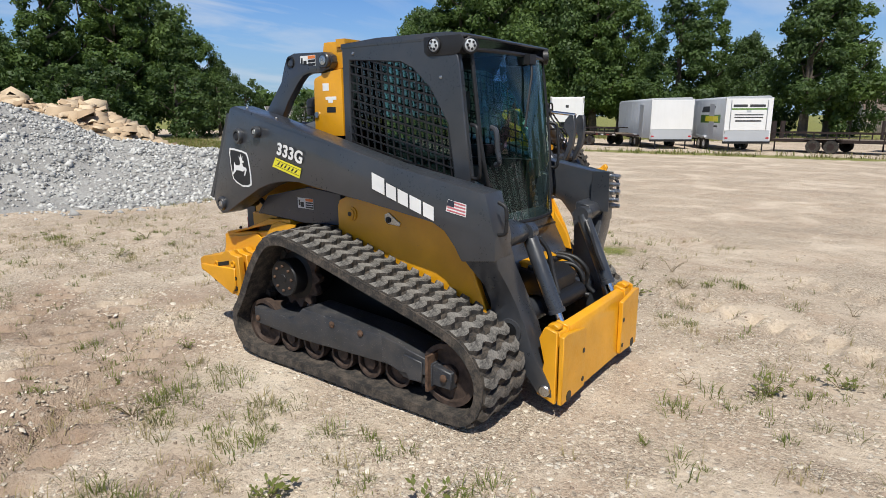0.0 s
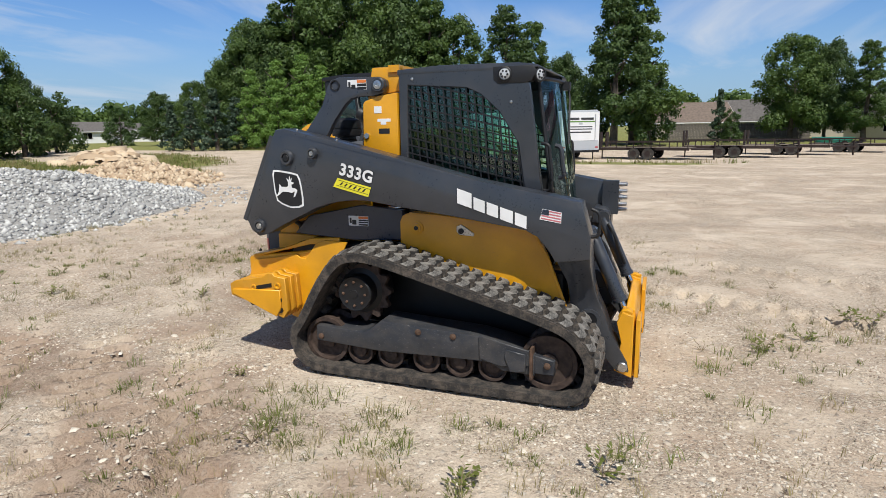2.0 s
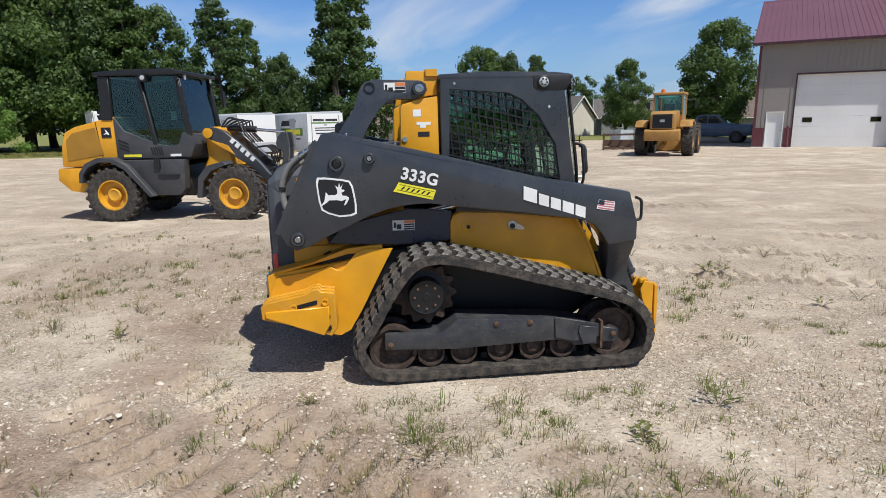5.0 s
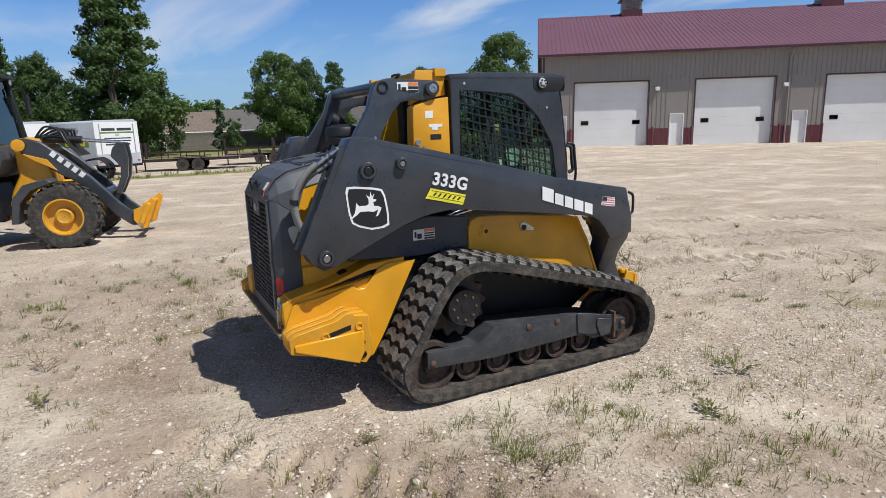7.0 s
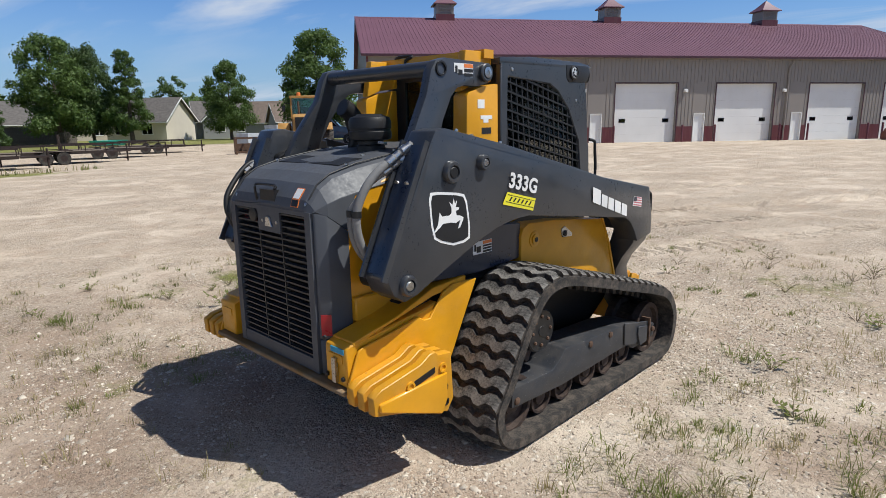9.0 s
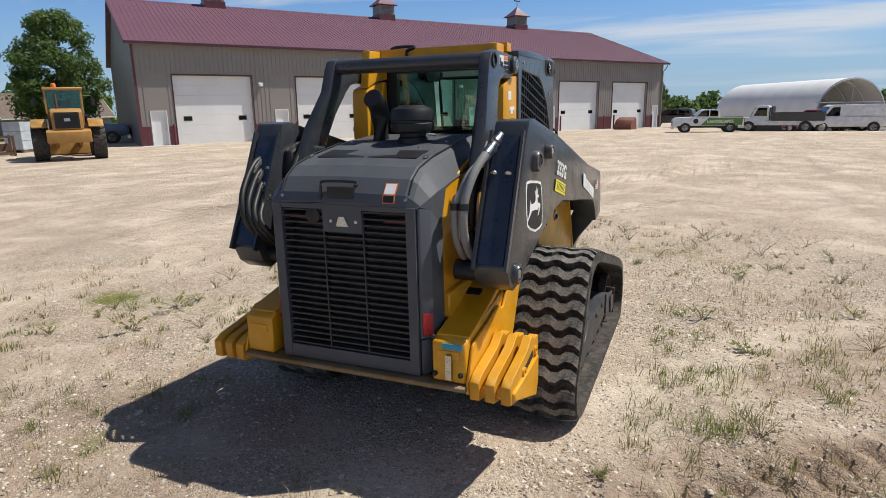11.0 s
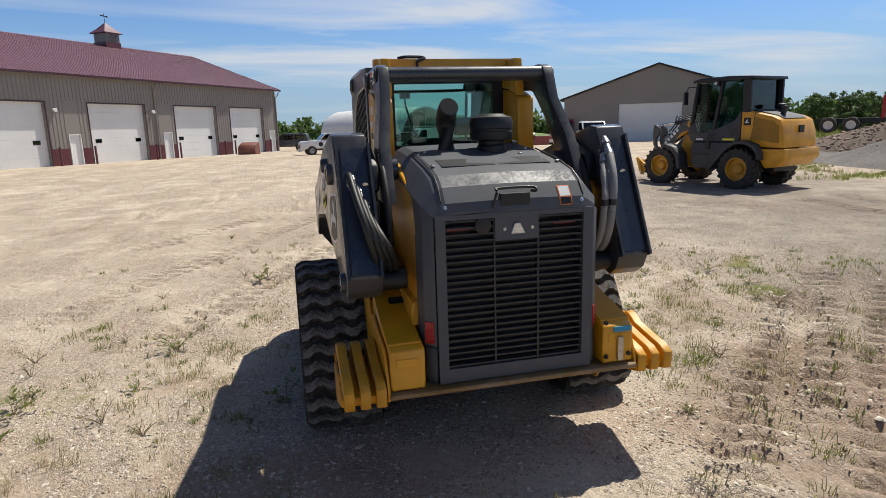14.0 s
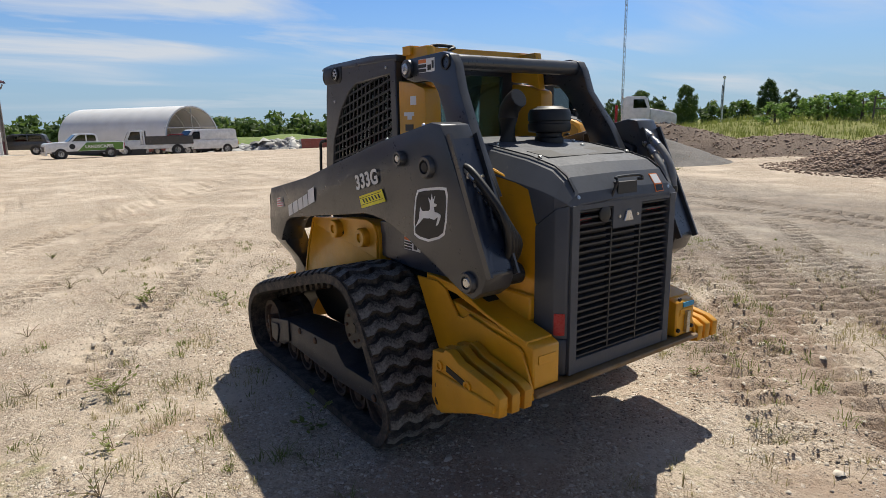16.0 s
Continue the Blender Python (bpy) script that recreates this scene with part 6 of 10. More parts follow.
        part("cupola_roof", bm, M_ROOF, cup, angle=20)
        for j in range(6):
            for sg in (-1, 1):
                z = RIDGE + 0.30 + j * 0.10
                part("louvre", prism([(c + sg * 0.72, z), (c + sg * 0.755, z), (c + sg * 0.72, z + 0.07)], x - 0.5, x + 0.5, 0, 1, "yz"), M_SIDING, cup)
        vane = part("weathervane", cyl((x, c, RIDGE + 1.9), (x, c, RIDGE + 2.75), 0.022, 8), M_DARK, cup)
        part("vane_arrow", prism([(x - 0.38, RIDGE + 2.50), (x + 0.25, RIDGE + 2.50), (x + 0.25, RIDGE + 2.44), (x + 0.42, RIDGE + 2.53), (x + 0.25, RIDGE + 2.62), (x + 0.25, RIDGE + 2.55), (x - 0.38, RIDGE + 2.62)], c - 0.012, c + 0.012, 0), M_DARK, vane)
        part("vane_ball", lathe([(0.01, -0.06), (0.06, 0), (0.01, 0.06)], pose(x, c, RIDGE + 2.2), 12), M_DARK, vane)
    return root


barn()


def concrete_apron():
    n = Nodes("concrete")
    a, b = n.noise(0.9, 6), n.noise(24, 4)
    m = n.done(n.mix(n.span(a, 0.3, 0.7), (0.40, 0.37, 0.32), (0.50, 0.47, 0.42)), 0.85)
    ob = solid("apron", box(0.0, 46.4, -1.6, 0.0, -0.25, 0.018, 0.01), m, "pale concrete apron along the barn doors", "pavement", BARN, kind="structure")
    return ob


concrete_apron()


def gable_shed():
    """The second building: a dark gable end with a white door."""
    x, y = polar(-7.16, 3.96, -31.8, 58)
    root = thing("gable_shed", "dark taupe steel shed with a wide white door in its gable", "shed", pose(x, y, fall(x, y) - 0.1, 0, 0, 58))
    w, e, r, d = 8.2, 4.0, 6.7, 24.0
    out = [(-w, -0.5), (-w, e), (0, r), (w, e), (w, -0.5)]
    holes = [(-2.1, 3.3, 3.4)]
    part("gable_wall", prism([(-w, -0.5), (-w, e), (0, r), (w, e), (w, -0.5), (3.3, -0.5), (3.3, 3.4), (-2.1, 3.4), (-2.1, -0.5)], -0.25, 0.0, 0), M_SIDING, root)
    part("side_wall", box(-w, -w + 0.25, -d, -0.25, -0.5, e, 0), M_SIDING, root)
    part("side_wall", box(w - 0.25, w, -d, -0.25, -0.5, e, 0), M_SIDING, root)
    part("back_wall", prism(out, -d - 0.25, -d, 0), M_SIDING, root)
    k = (r - e) / w
    for sg in (1, -1):
        part("roof_sheet", prism([(0, r + 0.14), (sg * (w + 0.4), e - 0.4 * k + 0.14), (sg * (w + 0.4), e - 0.4 * k), (0, r)], -d - 0.4, 0.4, 0), M_DARK, root)
    dd = part("overhead_door", box(-2.1, 3.3, -0.20, -0.14, -0.3, 3.4, 0), M_DOOR, root, "white overhead door")
    for j in range(5):
        part("door_panel", box(-2.09, 3.29, -0.14, -0.11, 0.0 + j * 0.68, 0.66 + j * 0.68, 0.006), M_DOOR, dd)
    part("entry_door", box(-4.6, -3.6, 0.0, 0.04, -0.2, 2.05, 0.004), M_DOOR, root)
    part("wainscot", box(-w, -2.2, 0.0, 0.03, -0.4, 0.9, 0), M_NAVY, root)
    part("wainscot", box(3.4, w, 0.0, 0.03, -0.4, 0.9, 0), M_NAVY, root)


gable_shed()


def hoop_barn():
    """White fabric hoop building on dark posts."""
    ax, ay = polar(-6.3, 5.8, -12.5, 78)
    bx, by = polar(-6.3, 5.8, -4.6, 93)
    L = math.hypot(bx - ax, by - ay)
    az = math.degrees(math.atan2(by - ay, bx - ax))
    root = thing("hoop_barn", "white fabric hoop barn with an open tan-lit end", "barn", pose(ax, ay, -1.75, 0, 0, az))
    n = Nodes("white_fabric")
    fab = n.done(n.mix(n.span(n.noise(0.6, 5), 0.3, 0.7), (0.70, 0.70, 0.69), (0.80, 0.80, 0.79)), 0.55)
    half, low, hgt = 4.1, 1.3, 5.0
    arc = [(-half * math.cos(math.pi * i / 18), low + (hgt - low + 0.9) * math.sin(math.pi * i / 18) ** 0.85) for i in range(19)]
    inner = [(p * 0.985, q - 0.06) for p, q in arc]
    cover = bmesh.new()
    secs = 14
    rings = []
    for i in range(secs + 1):
        x = L * i / secs
        sag = 0.0 if i % 1 == 0 else 0.05
        rings.append([cover.verts.new((x, p, q - sag)) for p, q in arc] + [cover.verts.new((x, p, q)) for p, q in inner[::-1]])
    m = len(rings[0])
    for a, b in zip(rings, rings[1:]):
        for k in range(m):
            cover.faces.new((a[k], a[(k + 1) % m], b[(k + 1) % m], b[k]))
    cover.faces.new(rings[0][::-1])
    cover.faces.new(rings[-1])
    part("fabric_cover", cover, fab, root, "taut white fabric cover")
    for i in range(8):
        part("hoop", add_tube(bmesh.new(), [(L * i / 7, p * 0.975, q - 0.12) for p, q in arc], 0.07, 6), M_STEEL, root)
    for sg in (-1, 1):
        part("base_wall", box(0, L, *sorted((sg * (half - 0.35), sg * (half - 0.05))), 0.3, low + 0.15, 0.02), M_DARK, root)
    n = Nodes("tan_liner")
    part("end_liner", prism([(p * 0.97, q - 0.15) for p, q in arc], L - 0.4, L - 0.3, 0, 1, "yz"), n.done(n.mix(n.span(n.noise(1.2, 4), 0.3, 0.7), (0.42, 0.34, 0.24), (0.52, 0.43, 0.31)), 0.8), root)
    for z in (2.2, 3.4):
        part("end_rail", cyl((0.05, -3.9, z), (0.05, 3.9, z), 0.06, 8), M_STEEL, root)
    part("end_post", cyl((0.05, 0, 0.3), (0.05, 0, 5.6), 0.06, 8), M_STEEL, root)


hoop_barn()

# ---- wheel loaders ----
M_LYELLOW = M_YELLOW
M_VENT = paint("vent_yellow_dark", (0.34, 0.17, 0.012), 0.6, 0.1)
M_FENDER = paint("charcoal_fender_plastic", (0.040, 0.043, 0.050), 0.5, 0.10)
M_RIM = paint("rim_yellow", (0.60, 0.30, 0.015), 0.4, 0.15)


def tyre(name, parent, x, y, z, r, w, rim_r, s, rim_mat, lugs=0):
    t = part(name, lathe([(rim_r, -w * 0.40), (r * 0.86, -w * 0.50), (r * 0.97, -w * 0.46), (r, -w * 0.30), (r, w * 0.30), (r * 0.97, w * 0.46), (r * 0.86, w * 0.50), (rim_r, w * 0.40)], axis_y(x, y, z, s), 36, False), M_TYRE, parent)
    if lugs:
        bm = bmesh.new()
        for i in range(lugs):
            a = 2 * math.pi * i / lugs
            for sg in (-1, 1):
                m = axis_y(x, y, z, s) @ Matrix.Rotation(a + (0.5 * 2 * math.pi / lugs if sg > 0 else 0), 4, "Z") @ Matrix.Translation((r * 0.995, 0, sg * w * 0.24)) @ Matrix.Rotation(radians(28 * sg), 4, "X")
                add_box(bm, -0.02, 0.032, -0.030, 0.030, -w * 0.25, w * 0.25, m)
        tagged(part("tread", bm, M_TYRE, t), kind="stuff")
    part("rim", lathe([(rim_r * 1.02, w * 0.36), (rim_r * 1.02, w * 0.42), (rim_r * 0.94, w * 0.42), (rim_r * 0.86, w * 0.12), (rim_r * 0.50, w * 0.10), (rim_r * 0.46, w * 0.26), (rim_r * 0.36, w * 0.30), (rim_r * 0.30, w * 0.27), (rim_r * 0.02, w * 0.27)], axis_y(x, y, z, s), 28, False), rim_mat, t)
    return t


def wheel_loader(m, label):
    """A small articulated loader, front along x, without a bucket."""
    root = thing("wheel_loader", label, "wheel loader", m, "small wheel loaders")
    for s in (-1, 1):
        for x in (-1.24, 1.24):
            tyre("tyre", root, x, s * 0.80, 0.525, 0.525, 0.40, 0.30, s, M_RIM, 20)
    hood = [(-2.36, 1.08), (-2.32, 1.50), (-2.22, 1.78), (-2.02, 1.88), (-1.16, 2.08), (-1.16, 1.20), (-1.60, 1.10)]
    h = part("engine_hood", prism(hood, -0.74, 0.74, 0.05, 2), M_LYELLOW, root, "yellow engine hood")
    part("hood_top", prism([(-2.20, 1.815), (-2.02, 1.905), (-1.18, 2.105), (-1.18, 2.05), (-2.02, 1.86)], -0.52, 0.52, 0.012), M_HOOD, h, "grey hood top panel")
    part("air_cap", lathe([(0.075, 1.98), (0.075, 2.13), (0.115, 2.14), (0.115, 2.19), (0.06, 2.21)], pose(-1.62, -0.30, 0.0), 18), M_BLACK, h)
    part("exhaust_stub", prism([(-2.02, 1.88), (-1.92, 1.90), (-2.02, 2.14), (-2.10, 2.12)], 0.20, 0.30, 0.01), M_BLACK, h)
    for s in (-1, 1):
        part("side_vent", prism([(-2.22, 1.20), (-2.20, 1.62), (-2.05, 1.76), (-1.56, 1.87), (-1.44, 1.32)], *sorted((s * 0.742, s * 0.750)), 0.004), M_VENT, h)
        part("side_seam", prism([(-1.47, 1.16), (-1.455, 1.16), (-1.535, 1.97), (-1.55, 1.97)], *sorted((s * 0.740, s * 0.744)), 0), M_DARK, h)
        bd = part("side_badge", box(-1.44, -1.24, *sorted((s * 0.742, s * 0.750)), 1.66, 1.86, 0.01), M_BLACK, h)
        part("badge_mark", prism([(-1.40, 1.72), (-1.34, 1.76), (-1.36, 1.83), (-1.31, 1.78), (-1.27, 1.71), (-1.33, 1.73)], *sorted((s * 0.750, s * 0.753)), 0), M_WHITE, bd)
        part("tail_lamp", box(-2.425, -2.38, *sorted((s * 0.42, s * 0.64)), 0.93, 1.00, 0.01), M_RED, h)
        # mudguards
        fender = [(-1.88, 0.78), (-1.86, 0.98), (-1.72, 1.16), (-1.46, 1.27), (-1.16, 1.27), (-0.86, 1.12), (-0.58, 0.78), (-0.36, 0.50), (-0.46, 0.48), (-0.66, 0.72), (-0.92, 1.02), (-1.18, 1.18), (-1.44, 1.18), (-1.66, 1.08), (-1.78, 0.94), (-1.80, 0.78)]
        part("rear_fender", prism(fender, *sorted((s * 0.60, s * 1.00)), 0.01), M_FENDER, root)
        ff = [(0.50, 0.46), (0.56, 0.86), (0.74, 1.08), (1.08, 1.17), (1.16, 1.10), (0.84, 0.98), (0.66, 0.78), (0.62, 0.46)]
        part("front_fender", prism(ff, *sorted((s * 0.60, s * 1.00)), 0.01), M_FENDER, root)
        skirt = part("step_panel", prism([(-1.14, 1.21), (-0.78, 1.02), (-0.36, 0.50), (0.10, 0.50), (0.22, 0.62), (0.25, 1.21)], *sorted((s * 0.62, s * 0.86)), 0.03, 2), M_FENDER, root, "charcoal plastic step panel")
        part("step_shelf", box(-0.30, 0.14, *sorted((s * 0.80, s * 0.89)), 0.88, 0.92, 0.01), M_BLACK, skirt)
        part("step_handle", box(-0.35, -0.24, *sorted((s * 0.855, s * 0.90)), 1.04, 1.24, 0.02), M_BLACK, skirt)
    part("rear_bumper", prism([(-2.44, 0.82), (-2.42, 1.06), (-1.75, 1.06), (-1.80, 0.74), (-1.92, 0.56), (-2.20, 0.60)], -0.80, 0.80, 0.04, 2), M_LYELLOW, root, "yellow counterweight bumper")
    part("rear_badge", box(-2.365, -2.325, -0.10, 0.10, 1.46, 1.64, 0.01), M_BLACK, h)
    part("chassis", prism([(-2.0, 0.45), (-2.0, 0.95), (0.1, 1.1), (0.25, 0.45)], -0.50, 0.50, 0.03), M_DARK, root)
    fr = part("front_frame", prism([(0.20, 0.45), (0.34, 0.92), (0.48, 1.20), (0.46, 1.62), (0.56, 1.82), (0.70, 1.84), (0.86, 1.55), (1.00, 1.22), (1.05, 0.45)], -0.28, 0.28, 0.03), M_LYELLOW, root, "yellow front frame and arm tower")
    for s in (-1, 1):
        part("arm_pivot", lathe([(0.10, 0), (0.10, 0.03), (0.06, 0.035)], axis_y(0.60, s * 0.44, 1.71, s), 20), M_LYELLOW, fr)
        part("lift_cylinder", cyl((0.45, s * 0.22, 1.00), (1.30, s * 0.26, 1.02), 0.055, 14), M_LYELLOW, fr)
    part("underframe_pipe", cyl((0.28, -0.36, 0.62), (0.28, 0.36, 0.62), 0.09, 14), M_DARK, fr)
    # cab
    low = [(-1.16, 1.23), (-1.16, 2.06), (-0.98, 1.79), (-0.62, 1.64), (-0.27, 1.51), (-0.04, 1.47), (0.12, 1.51), (0.22, 1.75), (0.40, 1.70), (0.46, 1.50), (0.36, 1.25)]
    cab = part("cab_base", prism(low, -0.76, 0.76, 0.02, 2), M_FENDER, root, "charcoal lower cab shell")
    part("cab_floor", box(-1.1, 0.30, -0.70, 0.70, 1.20, 1.30, 0.01), M_DARK, cab)
    for s in (-1, 1):
        for k in range(5):
            part("cab_louvre", prism([(-0.42 + 0.05 * k, 1.30), (-0.395 + 0.05 * k, 1.30), (-0.435 + 0.05 * k, 1.46), (-0.46 + 0.05 * k, 1.46)], *sorted((s * 0.760, s * 0.766)), 0), M_DARK, cab)
        for k in range(3):
            part("cab_louvre", prism([(-1.10, 1.62 - 0.07 * k), (-0.90, 1.54 - 0.07 * k), (-0.90, 1.51 - 0.07 * k), (-1.10, 1.59 - 0.07 * k)], *sorted((s * 0.760, s * 0.766)), 0), M_DARK, cab)
        part("name_bar", box(-1.02, -0.66, *sorted((s * 0.760, s * 0.764)), 1.27, 1.32, 0), M_DECAL_Y, cab)
        part("warning_label", box(-0.06, 0.16, *sorted((s * 0.760, s * 0.764)), 1.27, 1.32, 0), M_WHITE, cab)
        for pts in ([(-1.40, 2.00), (-1.18, 2.00), (-1.16, 2.84), (-1.38, 2.84)], [(-0.40, 1.50), (-0.30, 1.48), (-0.52, 2.84), (-0.60, 2.84)], [(0.32, 1.66), (0.41, 1.66), (0.24, 2.84), (0.16, 2.84)]):
            part("cab_pillar", prism(pts, *sorted((s * 0.68, s * 0.76)), 0.01), M_BLACK, cab)
        part("side_glass", prism([(-1.17, 2.00), (-0.98, 1.76), (-0.27, 1.48), (0.12, 1.48), (0.24, 1.72), (0.36, 1.68), (0.20, 2.82), (-1.16, 2.82)], *sorted((s * 0.700, s * 0.708)), 0), M_GLASS_CLEAR, cab).visible_shadow = False
        mir = part("mirror_arm", tube([(0.20, s * 0.74, 2.72), (0.36, s * 0.93, 2.74), (0.40, s * 0.98, 2.60)], 0.015, 6), M_BLACK, cab)
        part("mirror", box(0.37, 0.42, *sorted((s * 0.92, s * 1.06)), 2.26, 2.60, 0.02), M_BLACK, mir)
        pod = part("lamp_pod", box(-0.50, -0.36, *sorted((s * 0.70, s * 0.84)), 2.72, 2.86, 0.02), M_BLACK, cab)
        part("work_lamp", lathe([(0.045, 0), (0.045, 0.012), (0.02, 0.016)], axis_y(-0.42, s * 0.84, 2.79, s), 14), M_LENS, pod)
        part("front_lamp", lathe([(0.05, 0), (0.05, 0.012), (0.02, 0.016)], pose(0.30, s * 0.58, 2.80, 0, 90, 0), 14), M_LENS, cab)
    part("front_glass", prism([(0.34, 1.68), (0.348, 1.68), (0.198, 2.82), (0.190, 2.82)], -0.68, 0.68, 0), M_GLASS_CLEAR, cab).visible_shadow = False
    part("rear_glass", prism([(-1.30, 2.04), (-1.29, 2.04), (-1.27, 2.82), (-1.28, 2.82)], -0.68, 0.68, 0), M_GLASS_CLEAR, cab).visible_shadow = False
    part("cab_roof", prism([(-1.46, 2.84), (-1.44, 2.92), (-0.8, 2.96), (0.10, 2.96), (0.34, 2.90), (0.34, 2.84)], -0.79, 0.79, 0.025, 2), M_BLACK, cab)
    part("seat", box(-0.92, -0.50, -0.25, 0.25, 1.55, 1.70, 0.04), M_SEAT, cab)
    part("seat_back", box(-0.98, -0.86, -0.24, 0.24, 1.66, 2.36, 0.04), M_SEAT, cab)
    part("steering_column", cyl((0.10, 0, 1.30), (-0.18, 0, 1.98), 0.04, 10), M_BLACK, cab)
    part("steering_wheel", add_tube(bmesh.new(), [(-0.20 + 0.085 * math.cos(a), 0.19 * math.sin(a), 2.00 + 0.145 * math.cos(a)) for a in (2 * math.pi * i / 16 for i in range(16))], 0.018, 6, closed=True), M_BLACK, cab)
    part("dash_sheet", box(-0.14, -0.12, -0.42, -0.22, 1.98, 2.16, 0.004), M_WHITE, cab)
    # lift arms, tilt lever and coupler
    for s in (-1, 1):
        outline = [(0.56, 1.62), (0.56, 1.78), (0.66, 1.83), (0.92, 1.75), (1.24, 1.48), (1.60, 1.13), (1.84, 0.84), (2.00, 0.64), (2.27, 0.38), (2.28, 0.24), (2.14, 0.24), (1.90, 0.44), (1.62, 0.82), (1.36, 1.06), (1.08, 1.24), (0.84, 1.44)]
        arm = part("lift_arm", prism(outline, *sorted((s * 0.30, s * 0.42)), 0.015), M_GREY, root, "charcoal lift arm")
        part("arm_plate", prism([(0.60, 1.58), (0.98, 1.46), (1.12, 1.26), (0.80, 1.44)], *sorted((s * 0.30, s * 0.424)), 0.004), M_LYELLOW, arm)
        for i in range(5):
            u = 1.02 + i * 0.098
            z = 1.535 - i * 0.090
            part("name_block", prism([(u, z), (u + 0.062, z - 0.057), (u + 0.122, z + 0.010), (u + 0.060, z + 0.067)], *sorted((s * 0.420, s * 0.424)), 0), M_WHITE, arm)
        part("tilt_lever", prism([(2.04, 1.70), (2.15, 1.69), (2.18, 1.40), (2.14, 1.10), (1.98, 0.78), (1.90, 0.80), (2.02, 1.10), (2.04, 1.28), (1.90, 1.46), (1.94, 1.60)], *sorted((s * 0.12, s * 0.20)), 0.01), M_GREY, arm)
    part("arm_crosstube", cyl((1.75, -0.32, 0.84), (1.75, 0.32, 0.84), 0.08, 14), M_GREY, root)
    part("tilt_cylinder", cyl((0.85, 0, 1.80), (1.45, 0, 1.76), 0.065, 16), M_BLACK, root)
    part("tilt_rod", cyl((1.45, 0, 1.76), (2.05, 0, 1.70), 0.032, 12), M_CHROME, root)
    for k, dy in enumerate((-0.22, -0.12, 0.0, 0.12, 0.22)):
        part("loader_hose", tube([(0.80, dy, 1.82), (0.96 + 0.04 * k, dy, 2.00 - 0.03 * k), (1.16 + 0.03 * k, dy, 1.94), (1.28, dy * 1.3, 1.72), (1.46, dy * 1.4, 1.50)], 0.018, 8, 5), M_BLACK, root)
        part("coupler_hose", tube([(1.50, dy * 0.8, 1.40), (1.72, dy, 1.42), (1.86, dy, 1.26), (1.80, dy, 1.06)], 0.016, 8, 5), M_BLACK, root)
    cp = part("coupler", prism([(2.26, 0.26), (2.34, 0.22), (2.50, 0.60), (2.44, 0.64)], -0.52, 0.52, 0.01), M_LYELLOW, root, "yellow coupler frame")
    for s in (-1, 1):
        part("coupler_plate", prism([(2.18, 0.34), (2.30, 0.16), (2.40, 0.18), (2.58, 0.66), (2.52, 0.72), (2.32, 0.56), (2.20, 0.52)], *sorted((s * 0.40, s * 0.47)), 0.01), M_LYELLOW, cp)
        part("coupler_pin", cyl((2.30, s * 0.38, 0.26), (2.30, s * 0.55, 0.26), 0.035, 12), M_STEEL, cp)
    return root


wheel_loader(pose(-7.46, 11.80, 0, 0, 0, -9.5), "yellow and charcoal small wheel loader with lowered empty coupler")
wheel_loader(pose(7.22, -6.50, 0, 0, 0, 18.0) @ Matrix.Scale(0.93, 4), "yellow and charcoal wheel loader parked on the gravel")


